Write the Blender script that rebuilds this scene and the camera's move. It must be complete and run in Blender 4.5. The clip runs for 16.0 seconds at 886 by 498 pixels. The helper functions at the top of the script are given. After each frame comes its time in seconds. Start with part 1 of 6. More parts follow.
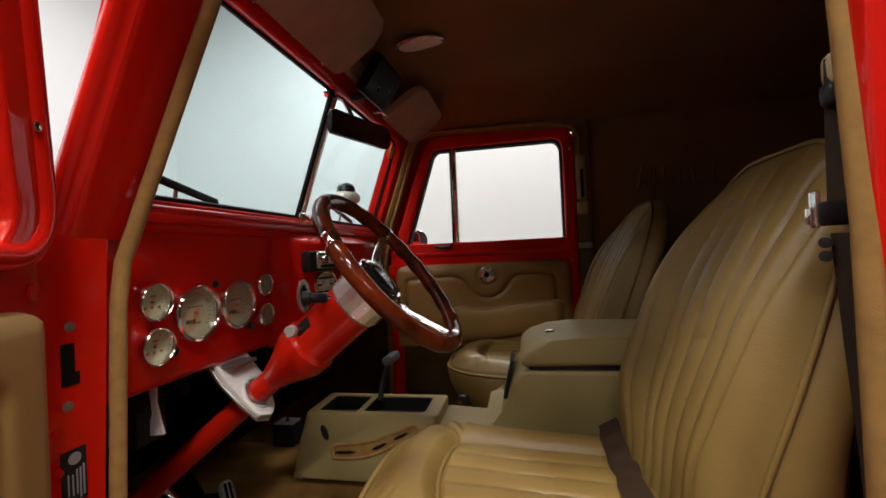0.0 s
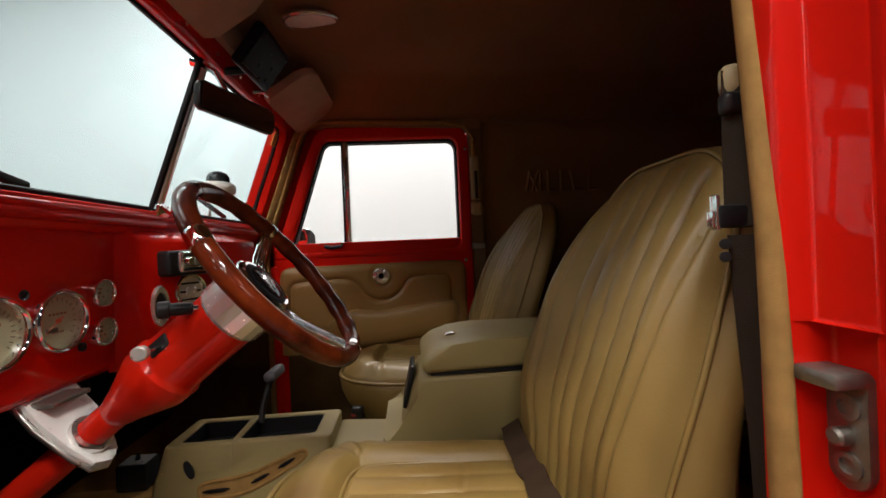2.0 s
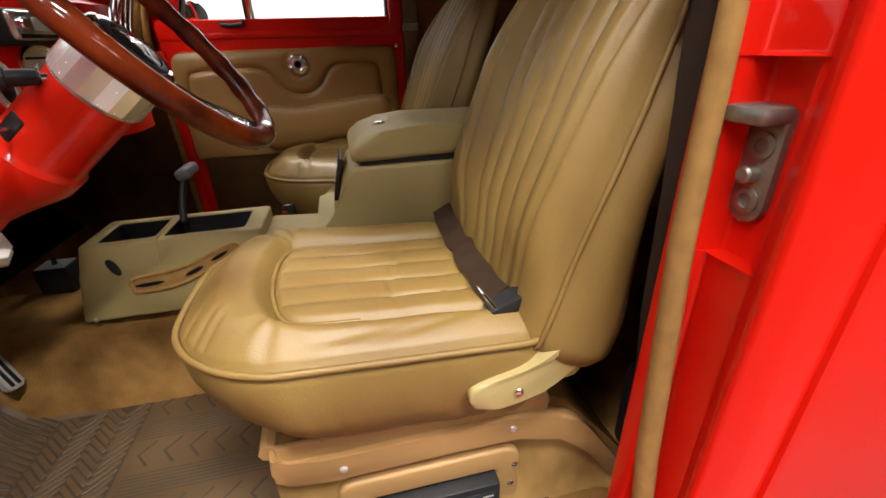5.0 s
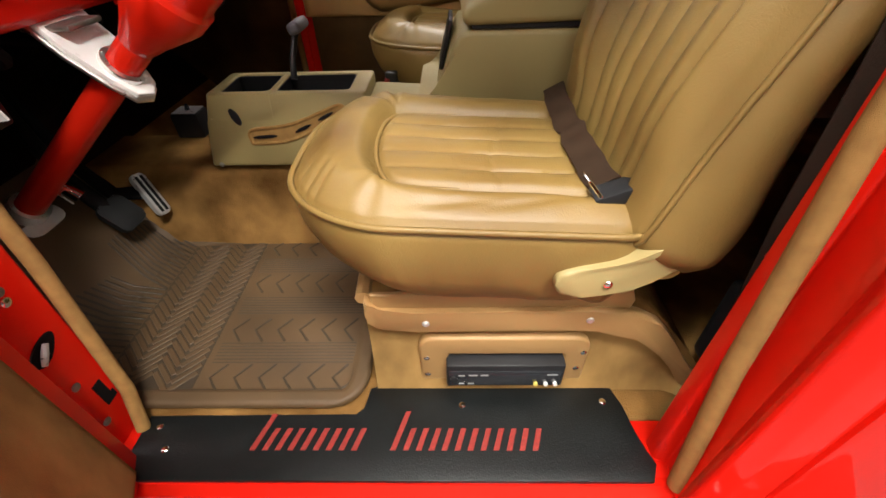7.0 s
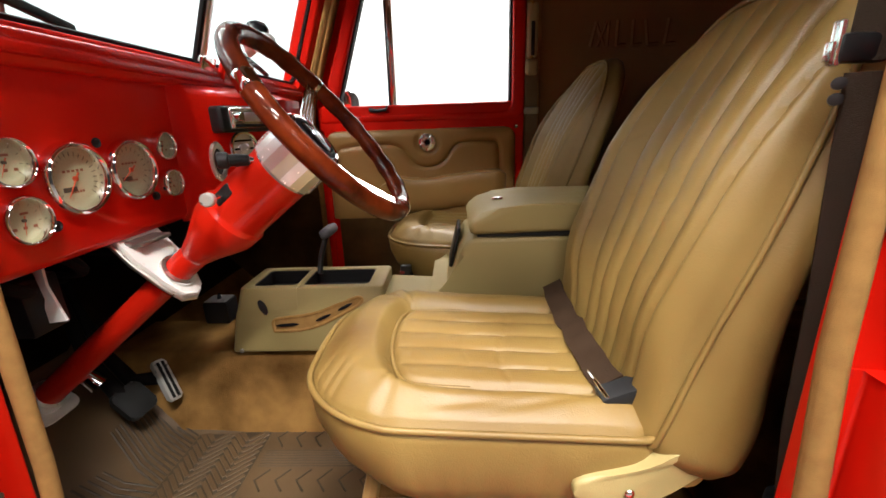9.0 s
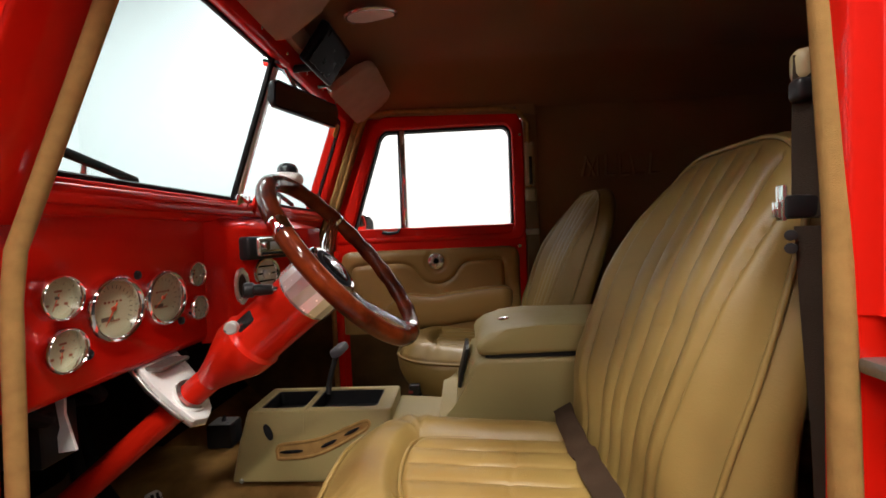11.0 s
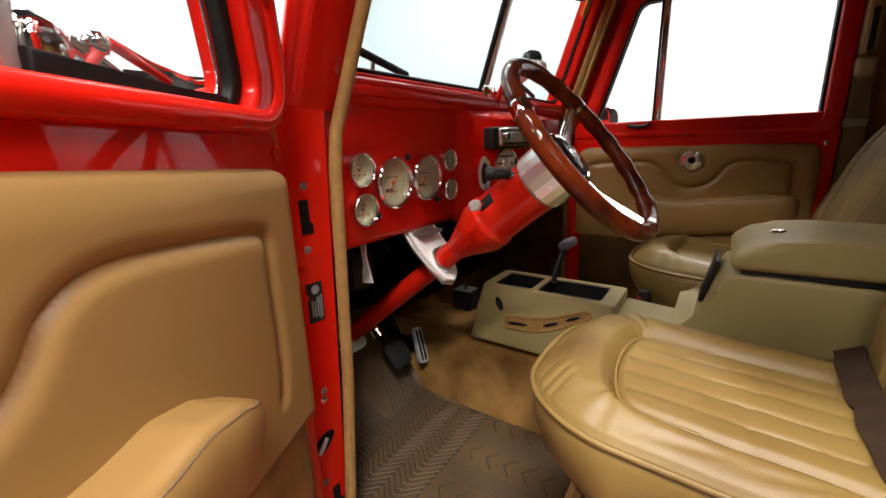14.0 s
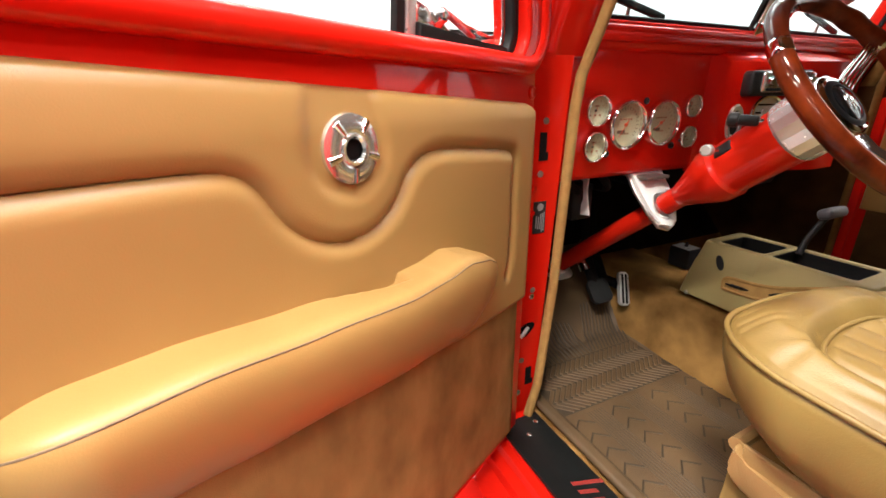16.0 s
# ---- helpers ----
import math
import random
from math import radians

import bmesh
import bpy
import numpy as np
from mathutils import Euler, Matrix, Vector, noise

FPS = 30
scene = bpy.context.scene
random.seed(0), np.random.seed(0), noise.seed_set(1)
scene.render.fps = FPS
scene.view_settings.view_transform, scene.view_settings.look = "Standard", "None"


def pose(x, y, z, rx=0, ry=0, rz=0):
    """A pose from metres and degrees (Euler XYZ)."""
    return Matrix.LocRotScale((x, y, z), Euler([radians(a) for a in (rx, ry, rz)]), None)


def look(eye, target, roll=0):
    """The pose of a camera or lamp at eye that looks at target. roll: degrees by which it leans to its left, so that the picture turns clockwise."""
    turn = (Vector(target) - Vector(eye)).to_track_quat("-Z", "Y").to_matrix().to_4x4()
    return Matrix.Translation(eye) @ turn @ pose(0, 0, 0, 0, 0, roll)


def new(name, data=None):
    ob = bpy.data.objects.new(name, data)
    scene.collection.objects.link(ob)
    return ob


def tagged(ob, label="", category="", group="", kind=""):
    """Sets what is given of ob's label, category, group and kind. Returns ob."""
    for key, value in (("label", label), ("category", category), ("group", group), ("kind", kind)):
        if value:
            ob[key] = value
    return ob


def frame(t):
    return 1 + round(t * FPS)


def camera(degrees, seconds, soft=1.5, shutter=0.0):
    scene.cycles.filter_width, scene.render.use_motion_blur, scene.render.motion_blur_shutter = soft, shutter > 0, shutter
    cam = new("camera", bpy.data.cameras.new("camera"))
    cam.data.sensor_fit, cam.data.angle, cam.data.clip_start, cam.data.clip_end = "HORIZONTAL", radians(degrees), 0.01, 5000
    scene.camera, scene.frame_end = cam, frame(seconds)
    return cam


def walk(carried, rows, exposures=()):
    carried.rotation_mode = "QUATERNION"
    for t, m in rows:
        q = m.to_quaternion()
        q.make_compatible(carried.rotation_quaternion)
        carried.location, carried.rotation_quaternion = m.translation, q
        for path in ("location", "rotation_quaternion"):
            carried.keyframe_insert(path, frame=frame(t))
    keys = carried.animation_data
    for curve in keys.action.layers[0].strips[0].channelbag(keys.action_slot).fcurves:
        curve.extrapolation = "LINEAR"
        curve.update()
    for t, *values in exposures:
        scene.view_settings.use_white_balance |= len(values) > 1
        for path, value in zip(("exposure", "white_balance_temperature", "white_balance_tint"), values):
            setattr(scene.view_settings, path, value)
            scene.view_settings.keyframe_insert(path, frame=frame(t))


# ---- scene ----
cam = camera(93.9, 16.0, soft=1.6)
ROWS = [  # seconds, place in metres, yaw, pitch, roll in degrees
    (0.0, 0.5561, -0.9773, 0.7122, 11.05, 0.38, -2.76),
    (0.5, 0.5405, -0.9549, 0.7126, 7.20, 0.18, -2.67),
    (1.0, 0.5290, -0.9322, 0.7133, 3.55, 0.00, -2.64),
    (1.5, 0.5266, -0.9233, 0.7134, -1.36, -0.19, -2.61),
    (2.0, 0.5264, -0.9169, 0.7134, -4.40, -0.33, -2.59),
    (2.5, 0.5282, -0.9143, 0.7119, -7.00, -0.86, -2.45),
    (3.0, 0.5315, -0.9081, 0.7033, -9.31, -5.16, -2.27),
    (3.5, 0.5337, -0.9027, 0.6943, -10.39, -9.33, -2.12),
    (4.0, 0.5362, -0.8968, 0.6834, -11.14, -14.82, -2.09),
    (4.5, 0.5382, -0.8929, 0.6720, -12.56, -19.71, -2.02),
    (5.0, 0.5390, -0.8871, 0.6573, -12.11, -26.17, -2.05),
    (5.2, 0.5383, -0.8859, 0.6517, -11.39, -28.14, -2.04),
    (5.6, 0.5407, -0.8810, 0.6403, -9.42, -33.45, -1.68),
    (6.1, 0.5337, -0.8818, 0.6322, -5.33, -38.25, -1.60),
    (6.6, 0.5246, -0.8859, 0.6302, -0.94, -40.72, -1.66),
    (7.0, 0.5178, -0.8903, 0.6332, 1.76, -40.32, -1.69),
    (7.3, 0.5114, -0.8960, 0.6383, 3.07, -38.33, -1.54),
    (7.5, 0.5124, -0.8965, 0.6437, 2.86, -35.88, -1.57),
    (8.0, 0.5136, -0.8995, 0.6591, 2.74, -29.18, -1.64),
    (8.5, 0.5146, -0.9055, 0.6746, 2.49, -21.89, -1.80),
    (9.0, 0.5148, -0.9112, 0.6850, 2.15, -17.07, -1.93),
    (9.5, 0.5157, -0.9151, 0.6939, 1.88, -13.09, -2.04),
    (9.7, 0.5164, -0.9173, 0.6975, 1.78, -11.57, -2.15),
    (10.1, 0.5205, -0.9269, 0.7028, 1.63, -8.15, -2.35),
    (10.6, 0.5202, -0.9379, 0.7119, 1.83, -4.46, -2.41),
    (11.1, 0.5183, -0.9481, 0.7209, 3.29, -1.67, -2.41),
    (11.5, 0.5171, -0.9537, 0.7270, 5.97, -0.36, -2.37),
    (11.8, 0.5227, -0.9538, 0.7298, 9.02, -0.36, -2.44),
    (12.0, 0.5212, -0.9542, 0.7291, 12.20, -0.22, -2.43),
    (12.5, 0.5205, -0.9537, 0.7260, 19.63, -0.80, -2.46),
    (13.0, 0.5169, -0.9498, 0.7150, 25.59, -6.05, -2.28),
    (13.5, 0.5092, -0.9470, 0.7015, 29.73, -11.82, -2.18),
    (14.0, 0.5205, -0.9553, 0.6946, 34.81, -14.21, -2.03),
    (14.5, 0.5401, -0.9720, 0.6897, 40.87, -15.65, -1.89),
    (15.0, 0.5650, -1.0057, 0.6813, 48.02, -17.34, -1.59),
    (15.5, 0.5979, -1.0388, 0.6791, 56.61, -18.97, -1.30),
    (16.0, 0.6386, -1.0670, 0.6794, 65.42, -19.79, -0.82),
]
walk(cam, [(t, pose(x, y, z, 90 + pitch, 0, yaw) @ pose(0, 0, 0, 0, 0, roll)) for t, x, y, z, yaw, pitch, roll in ROWS],
     exposures=[(0.0, -0.54), (1.0, -0.50), (2.0, -0.30), (2.5, -0.22), (3.5, 0.0), (5.0, 0.40), (7.5, 0.58), (9.0, 0.68), (9.5, 0.68), (12.0, -0.06), (13.0, -0.02), (13.5, 0.04), (14.5, 0.40), (16.0, 0.80)])

# ---- light: a white photo studio with unseen ceiling softboxes ----
world = bpy.data.worlds.new("studio_dark")
world.use_nodes = True
world.node_tree.nodes["Background"].inputs[0].default_value = (0.9, 0.95, 1.0, 1)
world.node_tree.nodes["Background"].inputs[1].default_value = 0.02
scene.world = world


def softbox(x, y, z, sx, sy, watts, target, color=(1.0, 0.96, 0.90)):
    lamp = bpy.data.lights.new("softbox_lamp", "AREA")
    lamp.shape, lamp.size, lamp.size_y, lamp.energy, lamp.color = "RECTANGLE", sx, sy, watts, color
    ob = new("softbox_lamp", lamp)
    ob.matrix_world = look((x, y, z), target)
    return ob


# over the camera's side
for bx, by, watts in ((-0.4, -4.4, 34), (0.7, -4.4, 52), (3.3, -4.4, 20), (-0.4, -1.7, 62), (0.7, -1.7, 104), (3.3, -1.7, 18)):
    softbox(bx, by, 3.4, 1.1, 0.20, watts, (bx - 0.4, by + 0.8, 0))
softbox(-1.3, -2.7, 3.4, 1.1, 0.3, 20, (0.8, -0.6, 0.6))
# in line over the vehicle's roof; unseen, added to light the open door
for bx in (0.9, 2.2, 3.5):
    softbox(bx, -0.3, 3.4, 1.1, 0.3, 45, (bx - 0.5, -1.0, 0))
softbox(4.8, -4.6, 3.6, 1.1, 0.20, 16, (2.6, -2.6, 0))
# unseen high lamp added to brighten the dashboard face
softbox(2.3, -3.3, 5.2, 1.1, 0.20, 240, (0.1, -0.4, 0.6))
# over the bonnet and beyond the passenger side
for bx, by, watts in ((-1.9, -0.9, 20), (-1.9, 1.3, 14), (0.4, 2.5, 84), (1.9, 2.5, 62)):
    softbox(bx, by, 3.4, 1.6, 0.9, watts, (0.5 * bx + 0.2, 0.4 * by, 0.5))
# on the white backdrop beyond the passenger side and in front
for bx in (-2.4, 0.6, 3.6):
    softbox(bx, 4.2, 5.6, 1.6, 0.6, 192, (bx, 6.8, 1.7), (1.0, 0.965, 0.98))
for by in (-3.0, 0.0, 3.0):
    softbox(-4.2, by, 5.6, 1.6, 0.6, 114, (-6.8, by, 1.6), (1.0, 0.985, 1.0))

# ---- materials ----


def material(name, color, rough=0.5, metal=0.0, coat=0.0, vary=0.12, scale=12.0, bump=0.0, bump_scale=400.0, spec=0.5, stretch=(1, 1, 1), tint=None, sheen=0.0, rough_vary=0.08):
    m = bpy.data.materials.new(name)
    m.use_nodes = True
    nt = m.node_tree
    b = nt.nodes["Principled BSDF"]
    b.inputs["Roughness"].default_value = rough
    b.inputs["Metallic"].default_value = metal
    b.inputs["Coat Weight"].default_value = coat
    b.inputs["Coat Roughness"].default_value = 0.04
    b.inputs["Specular IOR Level"].default_value = spec
    b.inputs["Sheen Weight"].default_value = sheen
    tc = nt.nodes.new("ShaderNodeTexCoord")
    mp = nt.nodes.new("ShaderNodeMapping")
    mp.inputs["Scale"].default_value = stretch
    nt.links.new(tc.outputs["Object"], mp.inputs["Vector"])
    n1 = nt.nodes.new("ShaderNodeTexNoise")
    n1.inputs["Scale"].default_value = scale
    n1.inputs["Detail"].default_value = 6
    nt.links.new(mp.outputs["Vector"], n1.inputs["Vector"])
    dark = tuple(c * (1 - vary) for c in color)
    light = tuple(min(1, c * (1 + vary)) for c in (tint or color))
    mix = nt.nodes.new("ShaderNodeMix")
    mix.data_type = "RGBA"
    mix.inputs[6].default_value = (*dark, 1)
    mix.inputs[7].default_value = (*light, 1)
    cr = nt.nodes.new("ShaderNodeMapRange")
    cr.inputs[1].default_value, cr.inputs[2].default_value = 0.32, 0.68
    nt.links.new(n1.outputs["Fac"], cr.inputs[0])
    nt.links.new(cr.outputs[0], mix.inputs[0])
    nt.links.new(mix.outputs[2], b.inputs["Base Color"])
    if rough_vary:
        mr = nt.nodes.new("ShaderNodeMapRange")
        mr.inputs[3].default_value, mr.inputs[4].default_value = max(0.0, rough - rough_vary), min(1, rough + rough_vary)
        n2 = nt.nodes.new("ShaderNodeTexNoise")
        n2.inputs["Scale"].default_value = scale * 4
        nt.links.new(mp.outputs["Vector"], n2.inputs["Vector"])
        nt.links.new(n2.outputs["Fac"], mr.inputs[0])
        nt.links.new(mr.outputs[0], b.inputs["Roughness"])
    if bump:
        n3 = nt.nodes.new("ShaderNodeTexNoise")
        n3.inputs["Scale"].default_value = bump_scale
        n3.inputs["Detail"].default_value = 4
        nt.links.new(mp.outputs["Vector"], n3.inputs["Vector"])
        bp = nt.nodes.new("ShaderNodeBump")
        bp.inputs["Strength"].default_value = bump
        bp.inputs["Distance"].default_value = 0.002
        nt.links.new(n3.outputs["Fac"], bp.inputs["Height"])
        nt.links.new(bp.outputs["Normal"], b.inputs["Normal"])
    return m


def leather(name, color, dark, rough=0.36):
    """Leather: pebbled grain from cells, soft creases and slow changes of tone."""
    m = material(name, color, rough, vary=0.10, scale=7.0, tint=color, rough_vary=0.07)
    nt = m.node_tree
    b = nt.nodes["Principled BSDF"]
    b.inputs["Specular IOR Level"].default_value = 0.40
    tc = nt.nodes["Texture Coordinate"]
    v = nt.nodes.new("ShaderNodeTexVoronoi")
    v.inputs["Scale"].default_value = 520
    nt.links.new(tc.outputs["Object"], v.inputs["Vector"])
    c = nt.nodes.new("ShaderNodeTexNoise")
    c.inputs["Scale"].default_value, c.inputs["Detail"].default_value, c.inputs["Distortion"].default_value = 26, 5, 1.2
    nt.links.new(tc.outputs["Object"], c.inputs["Vector"])
    b1 = nt.nodes.new("ShaderNodeBump")
    b1.inputs["Strength"].default_value, b1.inputs["Distance"].default_value = 0.11, 0.004
    nt.links.new(c.outputs["Fac"], b1.inputs["Height"])
    # a net of fine creases, thicker in some places than in others
    warp = nt.nodes.new("ShaderNodeMix")
    warp.data_type = "RGBA"
    warp.inputs[0].default_value = 0.06
    nt.links.new(tc.outputs["Object"], warp.inputs[6])
    nt.links.new(c.outputs["Color"], warp.inputs[7])
    net = nt.nodes.new("ShaderNodeTexVoronoi")
    net.feature = "DISTANCE_TO_EDGE"
    net.inputs["Scale"].default_value = 75
    nt.links.new(warp.outputs[2], net.inputs["Vector"])
    cut = nt.nodes.new("ShaderNodeMapRange")
    cut.inputs[1].default_value, cut.inputs[2].default_value = 0.0, 0.09
    nt.links.new(net.outputs["Distance"], cut.inputs[0])
    b3 = nt.nodes.new("ShaderNodeBump")
    b3.inputs["Strength"].default_value, b3.inputs["Distance"].default_value = 0.09, 0.0012
    nt.links.new(cut.outputs[0], b3.inputs["Height"])
    nt.links.new(b1.outputs["Normal"], b3.inputs["Normal"])
    b2 = nt.nodes.new("ShaderNodeBump")
    b2.inputs["Strength"].default_value, b2.inputs["Distance"].default_value = 0.18, 0.0006
    nt.links.new(v.outputs["Distance"], b2.inputs["Height"])
    nt.links.new(b3.outputs["Normal"], b2.inputs["Normal"])
    nt.links.new(b2.outputs["Normal"], b.inputs["Normal"])
    big = nt.nodes.new("ShaderNodeTexNoise")
    big.inputs["Scale"].default_value, big.inputs["Detail"].default_value = 3.2, 3
    nt.links.new(tc.outputs["Object"], big.inputs["Vector"])
    ramp = nt.nodes.new("ShaderNodeMapRange")
    ramp.inputs[1].default_value, ramp.inputs[2].default_value = 0.35, 0.75
    nt.links.new(big.outputs["Fac"], ramp.inputs[0])
    mx = nt.nodes.new("ShaderNodeMix")
    mx.data_type = "RGBA"
    old = b.inputs["Base Color"].links[0].from_socket
    nt.links.new(ramp.outputs[0], mx.inputs[0])
    nt.links.new(old, mx.inputs[6])
    mx.inputs[7].default_value = (*dark, 1)
    # a darker patch across the front roll
    mp = nt.nodes.new("ShaderNodeMapping")
    mp.inputs["Location"].default_value = (-0.362 / 0.045, 0.365 / 0.075, -0.37 / 0.08)
    mp.inputs["Scale"].default_value = (1 / 0.045, 1 / 0.075, 1 / 0.08)
    wob = nt.nodes.new("ShaderNodeMix")
    wob.data_type = "RGBA"
    wob.inputs[0].default_value = 0.10
    nt.links.new(tc.outputs["Object"], mp.inputs["Vector"])
    nt.links.new(mp.outputs["Vector"], wob.inputs[6])
    nt.links.new(c.outputs["Color"], wob.inputs[7])
    gr = nt.nodes.new("ShaderNodeTexGradient")
    gr.gradient_type = "SPHERICAL"
    nt.links.new(wob.outputs[2], gr.inputs["Vector"])
    sc = nt.nodes.new("ShaderNodeMath")
    sc.operation, sc.use_clamp = "MULTIPLY", True
    sc.inputs[1].default_value = 1.3
    nt.links.new(gr.outputs["Fac"], sc.inputs[0])
    dark_spot = nt.nodes.new("ShaderNodeMix")
    dark_spot.data_type = "RGBA"
    nt.links.new(sc.outputs[0], dark_spot.inputs[0])
    nt.links.new(mx.outputs[2], dark_spot.inputs[6])
    dark_spot.inputs[7].default_value = (dark[0] * 0.75, dark[1] * 0.7, dark[2] * 0.75, 1)
    nt.links.new(dark_spot.outputs[2], b.inputs["Base Color"])
    return m


def glass(name, tint, gloss=1.0):
    m = bpy.data.materials.new(name)
    m.use_nodes = True
    nt = m.node_tree
    nt.nodes.remove(nt.nodes["Principled BSDF"])
    out = nt.nodes["Material Output"]
    tr = nt.nodes.new("ShaderNodeBsdfTransparent")
    tr.inputs[0].default_value = (*tint, 1)
    gl = nt.nodes.new("ShaderNodeBsdfGlossy")
    gl.inputs["Roughness"].default_value = 0.01
    lw = nt.nodes.new("ShaderNodeLayerWeight")
    pw = nt.nodes.new("ShaderNodeMath")
    pw.operation = "POWER"
    pw.inputs[1].default_value = 5.0
    nt.links.new(lw.outputs["Facing"], pw.inputs[0])
    fr = nt.nodes.new("ShaderNodeMath")
    fr.operation = "MULTIPLY_ADD"
    fr.inputs[1].default_value, fr.inputs[2].default_value = 0.7 * gloss, 0.03 * gloss
    nt.links.new(pw.outputs[0], fr.inputs[0])
    mx = nt.nodes.new("ShaderNodeMixShader")
    nt.links.new(fr.outputs[0], mx.inputs[0])
    nt.links.new(tr.outputs[0], mx.inputs[1])
    nt.links.new(gl.outputs[0], mx.inputs[2])
    nt.links.new(mx.outputs[0], out.inputs[0])
    return m


RED = material("red_paint", (0.61, 0.0090, 0.0030), 0.5, coat=0.5, spec=0.06, vary=0.04, scale=5, rough_vary=0.03)
RED_DASH = RED
COLUMN_RED = material("orange_red_paint", (0.66, 0.0155, 0.0048), 0.5, coat=0.8, spec=0.06, vary=0.04, scale=5, rough_vary=0.03)
LEATHER = leather("tan_leather", (0.226, 0.146, 0.042), (0.134, 0.074, 0.018), 0.46)
VINYL = material("tan_vinyl", (0.31, 0.178, 0.057), 0.40, vary=0.07, scale=4, bump=0.10, bump_scale=700)
STITCH = material("grey_brown_thread", (0.15, 0.10, 0.06), 0.8, vary=0.2, scale=300)
PLASTIC = material("olive_tan_plastic", (0.31, 0.242, 0.100), 0.45, vary=0.06, scale=6, bump=0.25, bump_scale=700)
TRIM = material("tan_moulded_trim", (0.33, 0.19, 0.072), 0.48, vary=0.07, scale=6, bump=0.25, bump_scale=600)
CARPET = material("tan_carpet", (0.165, 0.080, 0.023), 0.95, vary=0.34, scale=9, bump=1.0, bump_scale=420, spec=0.05, tint=(0.225, 0.122, 0.038))
DOOR_CARPET = material("tan_suede_carpet", (0.29, 0.172, 0.060), 0.95, vary=0.26, scale=16, stretch=(1, 1, 0.6), bump=0.6, bump_scale=900, spec=0.05)
# the floor carpet darkened to near-black: footwell shade put into the colour
CARPET_SHADED = material("shade_darkened_carpet", (0.022, 0.015, 0.010), 0.95, vary=0.3, scale=9, bump=1.0, bump_scale=420, spec=0.05)
CARPET_DARK = material("brown_carpet", (0.085, 0.048, 0.019), 0.95, vary=0.35, scale=9, bump=1.0, bump_scale=420, spec=0.05)
HEADLINER = material("brown_headliner", (0.21, 0.108, 0.038), 0.92, vary=0.12, scale=3, bump=0.5, bump_scale=900, spec=0.15, sheen=0.15)
SIDE_TRIM = material("brown_side_trim", (0.27, 0.155, 0.066), 0.7, vary=0.12, scale=4, bump=0.4, bump_scale=700, spec=0.25)
VISOR = material("grey_tan_visor_cloth", (0.42, 0.30, 0.215), 0.9, vary=0.08, scale=20, bump=0.5, bump_scale=900, spec=0.15)
WELT = material("tan_welt_cloth", (0.30, 0.170, 0.056), 0.85, spec=0.12, vary=0.12, scale=60, bump=0.5, bump_scale=1200)
MAT = material("brown_rubber", (0.082, 0.047, 0.019), 0.6, vary=0.18, scale=10, bump=0.3, bump_scale=600)
CHROME = material("chrome", (0.86, 0.85, 0.83), 0.06, metal=1.0, vary=0.02, rough_vary=0.03)
BRUSHED = material("polished_aluminium", (0.94, 0.93, 0.91), 0.30, metal=1.0, vary=0.03, scale=30)
COLLAR = material("bright_machined_aluminium", (0.93, 0.92, 0.90), 0.24, metal=0.72, vary=0.03, scale=30)
STEEL = material("dull_steel", (0.30, 0.29, 0.26), 0.45, metal=0.9, vary=0.15, scale=60, bump=0.2)
BLACK = material("black_plastic", (0.014, 0.014, 0.015), 0.42, spec=0.3, vary=0.15, scale=20)
RUBBER = material("black_rubber", (0.012, 0.012, 0.012), 0.55, spec=0.12, vary=0.15, scale=30, bump=0.15)
# near-black standing for shade: under the dashboard and inside slots and holes
SHADE_BLACK = material("near_black_shade", (0.007, 0.006, 0.006), 0.8, spec=0.1, vary=0.2, scale=12)
WHITE_METAL = material("white_coat_and_reflection", (0.80, 0.78, 0.75), 0.3, vary=0.05, scale=20)
SATIN_SILVER = material("satin_silver", (0.58, 0.57, 0.55), 0.30, metal=0.6, vary=0.03, scale=30)
CREAM = material("cream_dial", (0.46, 0.44, 0.28), 0.5, vary=0.04, scale=30)
NEEDLE = material("orange_needle", (0.55, 0.07, 0.02), 0.5, vary=0.05)
INK = material("dark_ink", (0.10, 0.075, 0.05), 0.7, vary=0.1)
RED_INK = material("red_brown_ink", (0.26, 0.09, 0.045), 0.7, vary=0.1)
WEB_BROWN = material("brown_webbing", (0.036, 0.020, 0.011), 0.8, spec=0.12, vary=0.2, scale=14, bump=0.6, bump_scale=900)
STRAP_TAN = material("tan_webbing", (0.16, 0.115, 0.07), 0.8, spec=0.15, vary=0.15, scale=14, bump=0.6, bump_scale=900)
WEB = material("grey_brown_webbing", (0.040, 0.029, 0.021), 0.85, spec=0.1, vary=0.18, scale=8, bump=0.6, bump_scale=900)
SATIN_GREY = material("grey_print", (0.26, 0.255, 0.25), 0.5, vary=0.1)
SILL_BLACK = material("black_kick_vinyl", (0.007, 0.008, 0.008), 0.38, spec=0.25, vary=0.2, scale=20, bump=0.3, bump_scale=420)
SCRIPT_RED = material("red_stitched_thread", (0.22, 0.015, 0.009), 0.6, vary=0.2, scale=200, bump=0.4, bump_scale=900)
STUDIO = material("white_studio_paint", (0.84, 0.84, 0.83), 0.8, vary=0.02, scale=0.6, spec=0.2)
# for the unseen walls and ceiling, dark to cut bounce and reflections
STUDIO_DARK = material("bounce_damping_grey", (0.045, 0.045, 0.045), 0.85, vary=0.05, scale=0.6, spec=0.2)
STUDIO_FLOOR = material("grey_studio_floor", (0.10, 0.098, 0.096), 0.35, vary=0.06, scale=1.2)
LENS = material("frosted_lens", (0.84, 0.81, 0.74), 0.35, vary=0.05, scale=60, bump=0.3, bump_scale=300)
